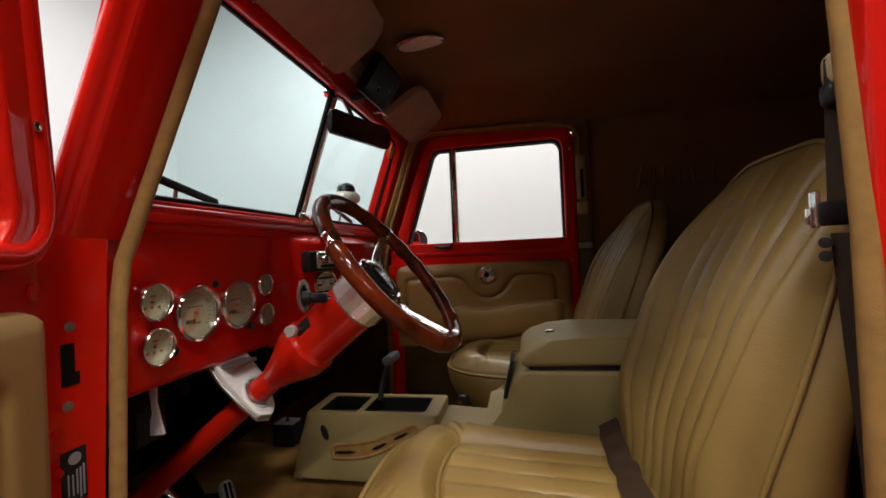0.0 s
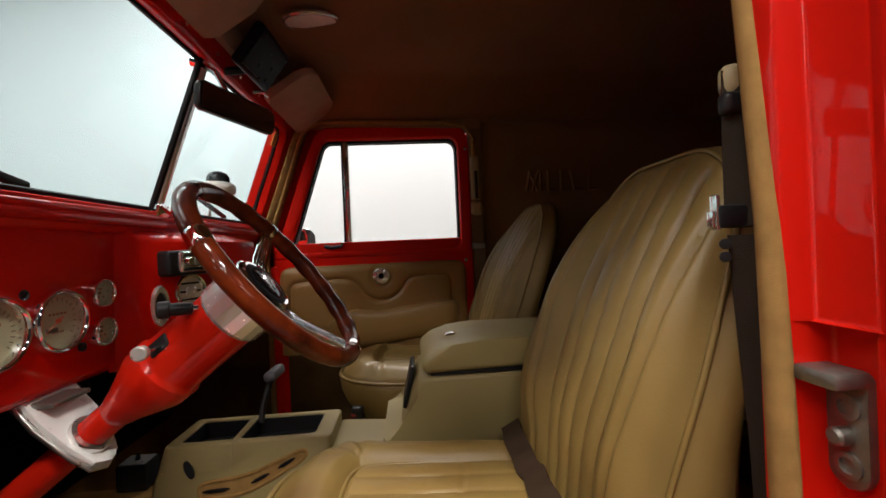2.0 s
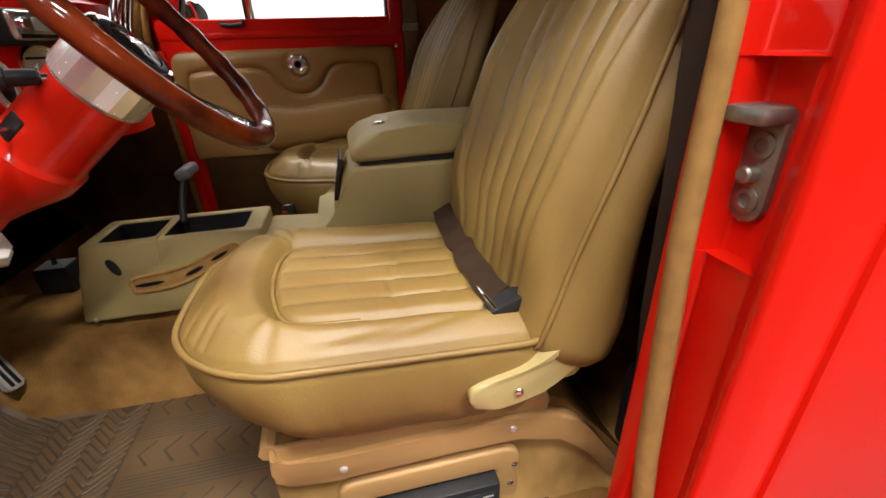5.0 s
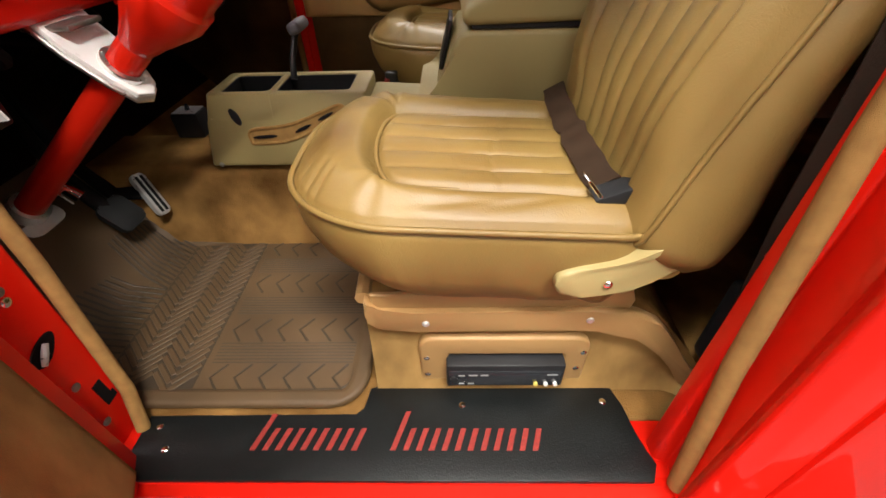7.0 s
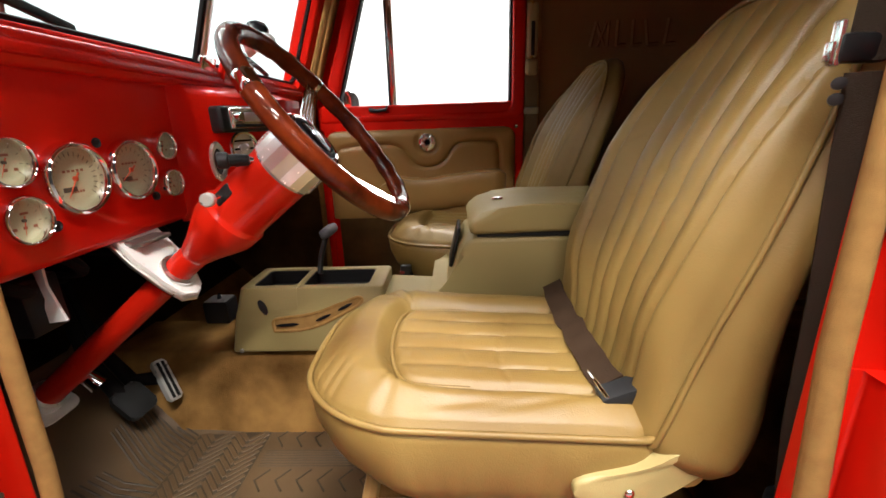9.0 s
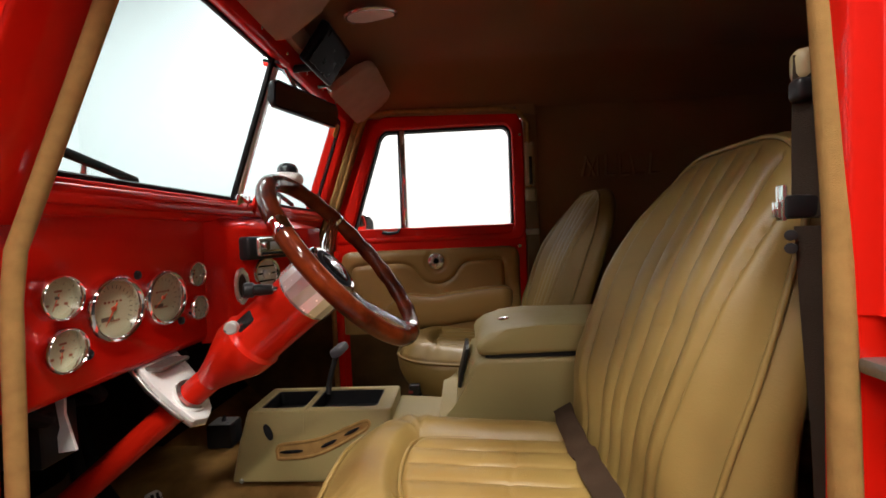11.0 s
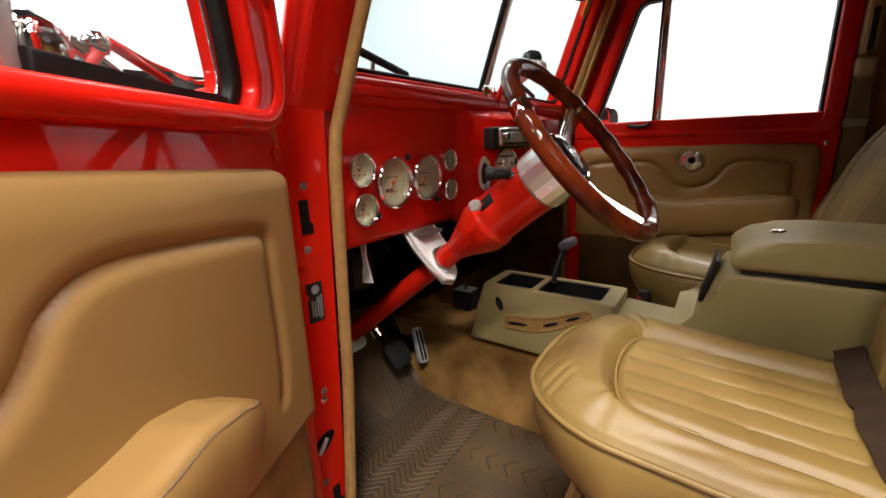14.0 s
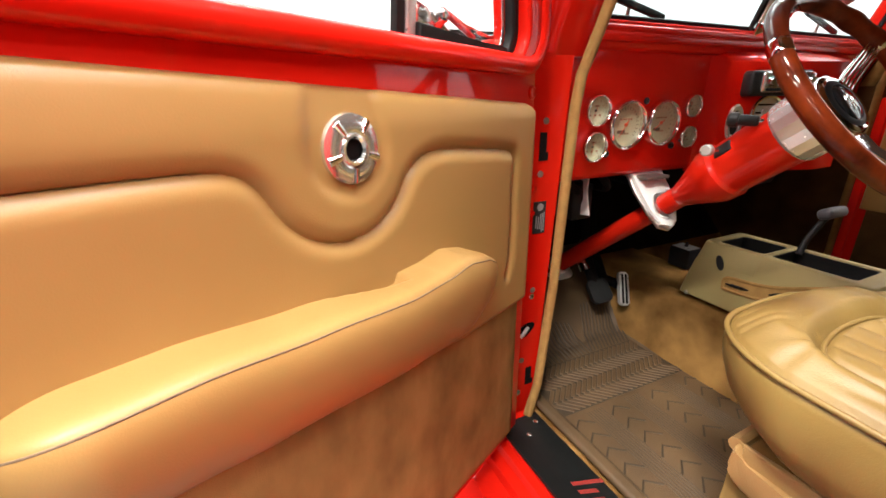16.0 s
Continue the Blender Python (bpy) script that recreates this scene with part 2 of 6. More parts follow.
# the mat's rubber made darker to paint the shade in its grooves
GROOVE_SHADE = material("groove_shade_rubber", (0.034, 0.021, 0.010), 0.6, vary=0.15, scale=10, bump=0.2, bump_scale=300)
SILVER = material("silver_plated_plastic", (0.80, 0.79, 0.76), 0.16, metal=0.9, vary=0.05, scale=30)
DULL_SCREEN = material("matt_black_screen", (0.008, 0.008, 0.010), 0.30, vary=0.1, spec=0.10)
SCREEN = material("dark_screen", (0.02, 0.021, 0.024), 0.12, vary=0.1, rough_vary=0.02)
YELLOW = material("yellow_sticker", (0.62, 0.48, 0.10), 0.6, vary=0.1)
TAN_LIGHT = material("pale_tan_plastic", (0.36, 0.285, 0.150), 0.42, vary=0.06, scale=8, bump=0.2, bump_scale=700)
MIRROR = material("mirror_glass", (0.9, 0.9, 0.9), 0.02, metal=1.0, vary=0.01, rough_vary=0)
WS_GLASS = glass("tinted_windscreen_glass", (0.86, 0.955, 0.955))
CLEAR = glass("clear_glass", (0.95, 0.96, 0.95))


def wood(name):
    m = material(name, (0.046, 0.0054, 0.0012), 0.5, coat=0.6, spec=0.04, vary=0.4, scale=22, stretch=(1, 1, 1), tint=(0.098, 0.0135, 0.0024), rough_vary=0.05)
    return m


WOOD = wood("varnished_mahogany")

# ---- mesh helpers ----


def part(name, bm, mat, parent=None, label="", smooth=38, kind="", category=""):
    """Links a bmesh, built in world places, as one mesh object under a thing or part."""
    bmesh.ops.recalc_face_normals(bm, faces=bm.faces)
    me = bpy.data.meshes.new(name)
    bm.to_mesh(me)
    bm.free()
    me.materials.append(mat)
    me.polygons.foreach_set("use_smooth", [True] * len(me.polygons))
    me.set_sharp_from_angle(angle=radians(smooth))
    ob = new(name, me)
    if parent is not None:
        ob.parent = parent
        ob.matrix_parent_inverse = parent.matrix_basis.inverted()
    return tagged(ob, label, category, "", kind)


def thing(name, base, label, category, group="", kind=""):
    ob = new(name)
    ob.empty_display_size = 0.05
    ob.matrix_basis = Matrix.Translation(base)
    return tagged(ob, label, category, group, kind)


def box(bm, c, s, bevel=0.0, m=None, seg=2):
    """A box of centre c and size s, its edges rounded."""
    g = bmesh.ops.create_cube(bm, size=1.0)["verts"]
    for v in g:
        v.co = Vector((v.co.x * s[0], v.co.y * s[1], v.co.z * s[2]))
    if bevel:
        edges = list({e for v in g for e in v.link_edges})
        r = bmesh.ops.bevel(bm, geom=edges, offset=bevel, segments=seg, affect="EDGES", profile=0.5)
        g = list({v for f in r["faces"] for v in f.verts} | {v for v in g if v.is_valid})
    t = Matrix.Translation(c) if m is None else m @ Matrix.Translation(c)
    for v in g:
        v.co = t @ v.co
    return bm


def tube(bm, pts, r, n=10, closed=False, squash=1.0, up=None):
    """Sweeps an ellipse along a polyline."""
    pts = [Vector(p) for p in pts]
    rs = r if isinstance(r, (list, tuple)) else [r] * len(pts)
    rings, count = [], len(pts)
    side = None
    for i, p in enumerate(pts):
        a = pts[i - 1] if (i or closed) else p
        b = pts[(i + 1) % count] if (i < count - 1 or closed) else p
        d = (b - a).normalized()
        if side is None:
            ref = Vector(up) if up else (Vector((0, 0, 1)) if abs(d.z) < 0.9 else Vector((1, 0, 0)))
            side = d.cross(ref).normalized()
        elif up:
            side = d.cross(Vector(up)).normalized()
        else:
            side = (side - d * side.dot(d)).normalized()
        w = side.cross(d)
        rings.append([bm.verts.new(p + (side * math.cos(k * math.tau / n) + w * math.sin(k * math.tau / n) * squash) * rs[i]) for k in range(n)])
    for i in range(count if closed else count - 1):
        q, s = rings[i], rings[(i + 1) % count]
        off = 0
        if closed and i == count - 1:
            off = min(range(n), key=lambda o: sum((q[k].co - s[(k + o) % n].co).length for k in range(n)))
        for k in range(n):
            bm.faces.new((q[k], q[(k + 1) % n], s[(k + 1 + off) % n], s[(k + off) % n]))
    if not closed:
        bm.faces.new(rings[0])
        bm.faces.new(rings[-1])
    return bm


def axis_matrix(origin, z, x=None):
    """A frame at origin whose z points along the given way."""
    z = Vector(z).normalized()
    x = Vector(x) if x is not None else (Vector((0, 0, 1)) if abs(z.z) < 0.9 else Vector((1, 0, 0)))
    y = z.cross(x).normalized()
    x = y.cross(z)
    m = Matrix((x, y, z)).transposed().to_4x4()
    m.translation = origin
    return m


def revolve(bm, profile, m, n=32, arc=math.tau):
    """Turns a profile of (radius, height) about the z axis of m."""
    rings = []
    for r, h in profile:
        if r < 1e-6:
            rings.append([bm.verts.new(m @ Vector((0, 0, h)))])
        else:
            rings.append([bm.verts.new(m @ Vector((r * math.cos(k * math.tau / n), r * math.sin(k * math.tau / n), h))) for k in range(n)])
    for q, s in zip(rings, rings[1:]):
        for k in range(n):
            a, b = q[k % len(q)], q[(k + 1) % len(q)]
            c, d = s[(k + 1) % len(s)], s[k % len(s)]
            vs = []
            for v in (a, b, c, d):
                if v not in vs:
                    vs.append(v)
            if len(vs) > 2:
                bm.faces.new(vs)
    return bm


def prism(bm, poly, h, m, bevel=0.0, seg=2):
    """A flat outline in the xy plane of m, h thick along z, with rounded rims."""
    lo = [bm.verts.new(m @ Vector((x, y, 0))) for x, y in poly]
    hi = [bm.verts.new(m @ Vector((x, y, h))) for x, y in poly]
    n = len(poly)
    faces = [bm.faces.new(lo[::-1]), bm.faces.new(hi)]
    for i in range(n):
        faces.append(bm.faces.new((lo[i], lo[(i + 1) % n], hi[(i + 1) % n], hi[i])))
    if bevel:
        edges = [e for e in faces[1].edges] + [e for e in faces[0].edges]
        bmesh.ops.bevel(bm, geom=edges, offset=bevel, segments=seg, affect="EDGES", profile=0.5)
    return bm


def rounded(x0, y0, x1, y1, r, n=6):
    """The outline of a rectangle with round corners; r is one radius or four, from the low corner anticlockwise."""
    rs = r if isinstance(r, (list, tuple)) else (r,) * 4
    out = []
    for (cx, cy, sx, sy, a0), q in zip(((x0, y0, 1, 1, 180), (x1, y0, -1, 1, 270), (x1, y1, -1, -1, 0), (x0, y1, 1, -1, 90)), rs):
        for k in range(n + 1):
            a = radians(a0 + 90 * k / n)
            out.append((cx + sx * q + q * math.cos(a), cy + sy * q + q * math.sin(a)))
    return out


def ring_prism(bm, outer, inner, h, m, bevel=0.0):
    """A flat ring between two outlines of equal count, h thick."""
    n = len(outer)
    v = [[bm.verts.new(m @ Vector((x, y, z))) for x, y in o] for o, z in ((outer, 0), (outer, h), (inner, h), (inner, 0))]
    fs = []
    for i in range(n):
        j = (i + 1) % n
        for a, b in ((0, 1), (1, 2), (2, 3), (3, 0)):
            fs.append(bm.faces.new((v[a][i], v[a][j], v[b][j], v[b][i])))
    if bevel:
        top = [e for e in bm.edges if all(x in set(v[1]) for x in e.verts) or all(x in set(v[2]) for x in e.verts)]
        bmesh.ops.bevel(bm, geom=top, offset=bevel, segments=3, affect="EDGES", profile=0.5)
    return bm


def sheet(bm, fn, nu, nv, thick=0.0):
    """A surface fn(u, v), u and v from 0 to 1; with thick it gets a second skin that way (a vector)."""
    def skin(off):
        return [[bm.verts.new(Vector(fn(i / nu, j / nv)) + off) for j in range(nv + 1)] for i in range(nu + 1)]
    a = skin(Vector())
    layers = [a] if not thick else [a, skin(Vector(thick))]
    for g in layers:
        for i in range(nu):
            for j in range(nv):
                bm.faces.new((g[i][j], g[i + 1][j], g[i + 1][j + 1], g[i][j + 1]))
    if thick:
        b = layers[1]
        rim = [(i, 0) for i in range(nu)] + [(nu, j) for j in range(nv)] + [(i, nv) for i in range(nu, 0, -1)] + [(0, j) for j in range(nv, 0, -1)]
        for (i, j), (k, l) in zip(rim, rim[1:] + rim[:1]):
            bm.faces.new((a[i][j], a[k][l], b[k][l], b[i][j]))
    return bm


def pad(bm, hx, hy, r, top, rings, m, nx=60, ny=60, taper=None):
    """An upholstered pad: a rounded outline 2hx by 2hy with the height top(x, y), and sides that go down through rings of (outset, height)."""
    def place(u, v):
        k = max(abs(u), abs(v), 1e-6)
        rk = (r(u, v) if callable(r) else r) * k ** 3
        x, y = u * hx, v * hy
        ix, iy = max(0, k * hx - rk), max(0, k * hy - rk)
        qx, qy = max(-ix, min(ix, x)), max(-iy, min(iy, y))
        dx, dy = x - qx, y - qy
        d = math.hypot(dx, dy)
        if d > rk and d > 0:
            x, y = qx + dx * rk / d, qy + dy * rk / d
        if taper:
            x = x * taper(y)
        return x, y
    g = []
    for i in range(nx + 1):
        row = []
        for j in range(ny + 1):
            x, y = place(2 * i / nx - 1, 2 * j / ny - 1)
            row.append(bm.verts.new(m @ Vector((x, y, top(x, y)))))
        g.append(row)
    for i in range(nx):
        for j in range(ny):
            bm.faces.new((g[i][j], g[i + 1][j], g[i + 1][j + 1], g[i][j + 1]))
    rim = [(i, 0) for i in range(nx)] + [(nx, j) for j in range(ny)] + [(i, ny) for i in range(nx, 0, -1)] + [(0, j) for j in range(ny, 0, -1)]
    flat = [place(2 * i / nx - 1, 2 * j / ny - 1) for i, j in rim]
    n = len(rim)
    normals = []
    for k in range(n):
        a, b = flat[k - 1], flat[(k + 1) % n]
        d = Vector((b[1] - a[1], a[0] - b[0])).normalized()
        normals.append(d)
    last = [g[i][j] for i, j in rim]
    for out, h in rings:
        ring = []
        for k in range(n):
            x, y = flat[k][0] + normals[k].x * out, flat[k][1] + normals[k].y * out
            z = h(x, y) if callable(h) else h
            ring.append(bm.verts.new(m @ Vector((x, y, z))))
        for k in range(n):
            bm.faces.new((last[k], last[(k + 1) % n], ring[(k + 1) % n], ring[k]))
        last = ring
    bm.faces.new(last)
    return bm


def rim_outline(hx, hy, r, n=96):
    """Points round a rounded rectangle; r is one radius or a function of the way."""
    out = []
    for k in range(n):
        a = k / n * math.tau
        c, s = math.cos(a), math.sin(a)
        q = r(c, s) if callable(r) else r
        e = 1 / max(abs(c) / hx, abs(s) / hy)
        x, y = c * e, s * e
        ix, iy = max(-(hx - q), min(hx - q, x)), max(-(hy - q), min(hy - q, y))
        d = math.hypot(x - ix, y - iy)
        if d > q:
            x, y = ix + (x - ix) * q / d, iy + (y - iy) * q / d
        out.append((x, y))
    return out


def rounded_depth(x, y, hx, hy, r):
    """How far a point lies inside a rounded rectangle."""
    dx, dy = abs(x) - (hx - r), abs(y) - (hy - r)
    return r - (math.hypot(max(dx, 0), max(dy, 0)) + min(max(dx, dy), 0))


def chaikin(pts, rounds=2):
    """Cuts the corners of an open line."""
    for _ in range(rounds):
        out = [pts[0]]
        for (ax, ay), (bx, by) in zip(pts, pts[1:]):
            out += [(ax * 0.75 + bx * 0.25, ay * 0.75 + by * 0.25), (ax * 0.25 + bx * 0.75, ay * 0.25 + by * 0.75)]
        pts = out + [pts[-1]]
    return pts


def screw(name, p, way, parent, r=0.005, mat=None):
    bm = bmesh.new()
    revolve(bm, [(0, -0.002), (r, -0.002), (r, 0.0006), (r * 0.75, 0.0018), (0, 0.0024)], axis_matrix(p, way), 12)
    return part(name, bm, mat or CHROME, parent)


def smoothstep(a, b, x):
    t = max(0.0, min(1.0, (x - a) / (b - a)))
    return t * t * (3 - 2 * t)


def polyline_distance(x, y, pts):
    best = 9.0
    for (ax, ay), (bx, by) in zip(pts, pts[1:]):
        dx, dy = bx - ax, by - ay
        t = max(0, min(1, ((x - ax) * dx + (y - ay) * dy) / (dx * dx + dy * dy + 1e-12)))
        best = min(best, math.hypot(x - ax - t * dx, y - ay - t * dy))
    return best


def bezier(p0, p1, p2, n=8):
    p0, p1, p2 = Vector(p0), Vector(p1), Vector(p2)
    return [(p0 * (1 - t) ** 2 + p1 * 2 * t * (1 - t) + p2 * t * t) for t in (k / n for k in range(n + 1))]


def rake(z):
    """How far back the windscreen line lies at height z."""
    return 0.36 * (z - 0.82) - 0.02

# ---- studio round the vehicle ----
GROUND = -0.62


def slab(name, c, s, mat, label="", kind="structure"):
    bm = bmesh.new()
    box(bm, c, s, 0.0)
    return part(name, bm, mat, None, label, kind=kind)


slab("ground", (0, 0, GROUND - 0.05), (14, 14, 0.1), STUDIO_FLOOR, "pale grey studio floor under the vehicle")
# south, east and ceiling are never in view; dark to reduce fill light
slab("wall_south", (0, -7.05, 4.2), (14, 0.1, 9.8), STUDIO_DARK, "unseen dark grey wall that holds back bounce light")
slab("wall_north", (0, 7.05, 4.2), (14, 0.1, 9.8), STUDIO, "plain white studio wall")
slab("wall_west", (-7.05, 0, 4.2), (0.1, 14.2, 9.8), STUDIO, "plain white studio wall")
slab("wall_east", (7.05, 0, 4.2), (0.1, 14.2, 9.8), STUDIO_DARK, "unseen dark grey wall that holds back bounce light")
slab("studio_ceiling", (0, 0, 9.1), (14.2, 14.2, 0.1), STUDIO_DARK, "unseen dark grey ceiling that holds back bounce light")

# ---- cab shell ----
BACK = 2.25          # rear wall


TOE = -0.14          # where the toe board starts to rise


def tunnel(x, y):
    side = 1 - smoothstep(0.085, 0.135, abs(y))
    return 0.203 * side


def floor_height(x, y):
    base = 0.0 if x > TOE else min(0.55, (TOE - x) * 1.1)
    return max(base, tunnel(x, y) - 0.004) - 0.008


bm = bmesh.new()
sheet(bm, lambda u, v: ((x := -0.31 + u * (BACK + 0.31)), (y := -0.56 + v * 1.14), floor_height(x, y)), 120, 76, (0, 0, -0.03))
part("floor", bm, CARPET, None, "tan carpeted cab floor with raised tunnel and toe board", kind="structure", smooth=60)

# the toe board is split off to carry the shade under the dashboard as colour
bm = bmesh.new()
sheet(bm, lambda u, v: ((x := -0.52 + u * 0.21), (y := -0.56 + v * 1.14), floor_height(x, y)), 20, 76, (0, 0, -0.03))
part("toe_board", bm, CARPET_SHADED, None, "carpeted toe board rising to the firewall, shade in its colour", kind="structure", smooth=60)

# firewall coloured near-black in place of the shade behind the dashboard
bm = bmesh.new()
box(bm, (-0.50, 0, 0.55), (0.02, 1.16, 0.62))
part("firewall", bm, SHADE_BLACK, None, "firewall behind the dashboard, coloured near-black for shade", kind="structure")

# out of view; added to stop lamp light falling onto the toe board
bm = bmesh.new()
box(bm, (-0.30, 0, 0.782), (0.45, 1.20, 0.022), 0.006)
part("cowl", bm, RED, None, "unseen red cowl added to block light in front of the windscreen", kind="structure")

# headliner, curved down to the header and to both sides


def roof_point(u, v):
    x = 0.15 + u * (BACK - 0.15)
    y = -0.575 + v * 1.15
    top = 1.268 - 0.105 * (1 - smoothstep(-0.06, 0.15, x - 0.15)) ** 1.5
    drop = 0.11 * smoothstep(0.36, 0.585, abs(y)) ** 1.6
    return x, y, max(1.158, top - drop)


bm = bmesh.new()
sheet(bm, roof_point, 60, 48, (0, 0, 0.05))
part("ceiling", bm, HEADLINER, None, "brown cloth headliner", kind="structure", smooth=60)
slab("roof", (1.2, 0, 1.40), (2.2, 1.32, 0.03), RED, "red painted steel roof skin")


def plate(name, y0, y1, poly, mat, label, bevel=0.0, kind="structure"):
    """A side panel: an outline in x and z, thick from y0 to y1."""
    bm = bmesh.new()
    m = Matrix(((1, 0, 0, 0), (0, 0, 1, y0), (0, 1, 0, 0), (0, 0, 0, 1)))
    prism(bm, poly, y1 - y0, m, bevel)
    return part(name, bm, mat, None, label, kind=kind)


# passenger side: kick panel, post, rail, quarter panel
plate("kick_panel", 0.555, 0.60, [(-0.52, -0.02), (0.035, -0.02), (0.035, 0.80), (-0.52, 0.80)], CARPET_DARK, "carpeted kick panel in darkened brown")
plate("roof_rail", 0.555, 0.62, [(0.12, 1.155), (0.72, 1.135), (0.79, 1.13), (0.79, 1.24), (0.12, 1.24)], SIDE_TRIM, "brown trimmed roof rail over the passenger door")
quarter = plate("quarter_panel", 0.60, 0.64, [(0.775, -0.02), (BACK, -0.02), (BACK, 1.25), (0.775, 1.25)], SIDE_TRIM, "brown vinyl quarter panel with faint embossed letters")
plate("body_side", 0.645, 0.66, [(0.70, -0.3), (BACK, -0.3), (BACK, 1.42), (0.775, 1.42), (0.775, 1.2), (0.74, 1.1), (0.74, 0.70), (0.70, 0.68)], RED, "red painted steel body side")
plate("door_pillar_trim", 0.57, 0.61, [(0.7505, -0.02), (0.80, -0.02), (0.80, 1.20), (0.7505, 1.20)], SIDE_TRIM, "brown trimmed door pillar", 0.006)
slab("wall_rear", (BACK + 0.02, 0, 0.65), (0.04, 1.30, 1.6), HEADLINER, "dark brown rear bulkhead of the cargo space")

# embossed letters on the quarter panel, kept as plain bars
EMB = 0.905
for k, (w, lean) in enumerate(((0.05, 0.2), (0.012, 0.0), (0.03, 0.0), (0.03, 0.0), (0.035, -0.15), (0.035, 0.1))):
    bm = bmesh.new()
    x = (0.965, 1.02, 1.05, 1.10, 1.15, 1.205)[k]
    tube(bm, [(x, 0.60, EMB), (x + lean * 0.08, 0.60, EMB + 0.075)], 0.006, 8)
    if w > 0.04:
        tube(bm, [(x + 0.045, 0.60, EMB), (x + 0.012, 0.60, EMB + 0.075)], 0.006, 8)
        tube(bm, [(x + 0.022, 0.60, EMB), (x + 0.05, 0.60, EMB + 0.075)], 0.006, 8)
    elif w > 0.02:
        tube(bm, [(x, 0.60, EMB), (x + w, 0.60, EMB + 0.002)], 0.006, 8)
    part("embossed_bar", bm, SIDE_TRIM, quarter)

# driver side: sill, front post, rear post, skin


def post(name, plan, z0, z1, mat, label, lean=0.0, bevel=0.006):
    """An upright of constant plan between two heights; lean moves it back with height."""
    bm = bmesh.new()
    lo = [bm.verts.new((x, y, z0)) for x, y in plan]
    hi = [bm.verts.new((x + lean * (z1 - z0), y, z1)) for x, y in plan]
    n = len(plan)
    bm.faces.new(lo[::-1])
    bm.faces.new(hi)
    ups = []
    for i in range(n):
        f = bm.faces.new((lo[i], lo[(i + 1) % n], hi[(i + 1) % n], hi[i]))
    for i in range(n):
        ups.append(next(e for e in lo[i].link_edges if hi[i] in e.verts))
    if bevel:
        bmesh.ops.bevel(bm, geom=ups, offset=bevel, segments=3, affect="EDGES", profile=0.5)
    return part(name, bm, mat, None, label, kind="structure")


A_PLAN = [(-0.06, -0.50), (-0.002, -0.505), (-0.004, -0.600), (-0.02, -0.606), (-0.06, -0.592)]
bm = bmesh.new()
lo = [bm.verts.new((x, y - (0.042 if y > -0.55 else 0.0), -0.03)) for x, y in A_PLAN]
hi = [bm.verts.new((x, y, 0.755)) for x, y in A_PLAN]
bm.faces.new(lo[::-1])
bm.faces.new(hi)
for i in range(5):
    bm.faces.new((lo[i], lo[(i + 1) % 5], hi[(i + 1) % 5], hi[i]))
bmesh.ops.bevel(bm, geom=[e for e in bm.edges if abs(e.verts[0].co.z - e.verts[1].co.z) > 0.1], offset=0.006, segments=3, affect="EDGES", profile=0.5)
front_post = part("front_door_pillar", bm, RED, None, "red painted front door pillar with hinge slots", kind="structure")
post("windscreen_pillar", [(-0.060, -0.462), (-0.002, -0.474), (-0.004, -0.556), (-0.012, -0.560), (-0.014, -0.570), (-0.024, -0.580), (-0.060, -0.560)], 0.75, 1.20, RED, "red painted windscreen pillar", lean=0.44)
# driver's kick panel, footwell shade painted in by its near-black carpet
plate("kick_panel", -0.545, -0.505, [(-0.52, -0.02), (-0.055, -0.02), (-0.055, 0.80), (-0.52, 0.80)], CARPET_SHADED, "carpeted kick panel in darkened brown")
post("windscreen_pillar", [(-0.10, 0.545), (-0.03, 0.545), (-0.02, 0.56), (-0.02, 0.64), (-0.10, 0.64)], 0.70, 1.20, RED, "red painted windscreen pillar", lean=0.36)
post("door_frame_post", [(-0.018, 0.60), (0.055, 0.60), (0.055, 0.638), (-0.018, 0.638)], 0.66, 1.20, RED, "red painted post in front of the passenger door", lean=0.36)

post("windscreen_pillar_trim", [(-0.012, 0.536), (0.006, 0.540), (0.016, 0.552), (0.016, 0.62), (-0.012, 0.62)], 0.70, 1.19, WELT, "tan trim strip on the windscreen pillar", lean=0.36)
B_OUT = [(0.831, -0.670), (0.821, -0.683), (0.821, -0.691), (0.841, -0.703), (0.869, -0.707), (0.90, -0.707), (0.90, -0.575)]
B_PLAN = [(0.812, -0.592), (0.812, -0.618), (0.831, -0.624)] + B_OUT
B_POCKET = [(0.812, -0.592), (0.812, -0.618), (0.846, -0.624), (0.846, -0.661), (0.831, -0.666)] + B_OUT


def pillar_run(bm, plan, z0, z1):
    lo = [bm.verts.new((x, y, z0)) for x, y in plan]
    hi = [bm.verts.new((x, y, z1)) for x, y in plan]
    bm.faces.new(lo[::-1])
    bm.faces.new(hi)
    for i in range(len(plan)):
        bm.faces.new((lo[i], lo[(i + 1) % len(plan)], hi[(i + 1) % len(plan)], hi[i]))


bm = bmesh.new()
pillar_run(bm, B_PLAN, -0.05, 0.490)
pillar_run(bm, B_POCKET, 0.490, 0.644)
pillar_run(bm, B_PLAN, 0.644, 1.25)
bmesh.ops.bevel(bm, geom=[e for e in bm.edges if abs(e.verts[0].co.z - e.verts[1].co.z) > 0.1 or all(abs(v.co.x - 0.831) < 0.001 for v in e.verts)], offset=0.004, segments=3, affect="EDGES", profile=0.5)
part("rear_door_pillar", bm, RED, None, "red painted rear door pillar with a striker pocket", kind="structure")
bm = bmesh.new()
box(bm, (1.572, -0.703, 0.55), (1.395, 0.022, 1.8), 0.010)
part("body_side", bm, RED, None, "red painted steel body side", kind="structure")
bm = bmesh.new()
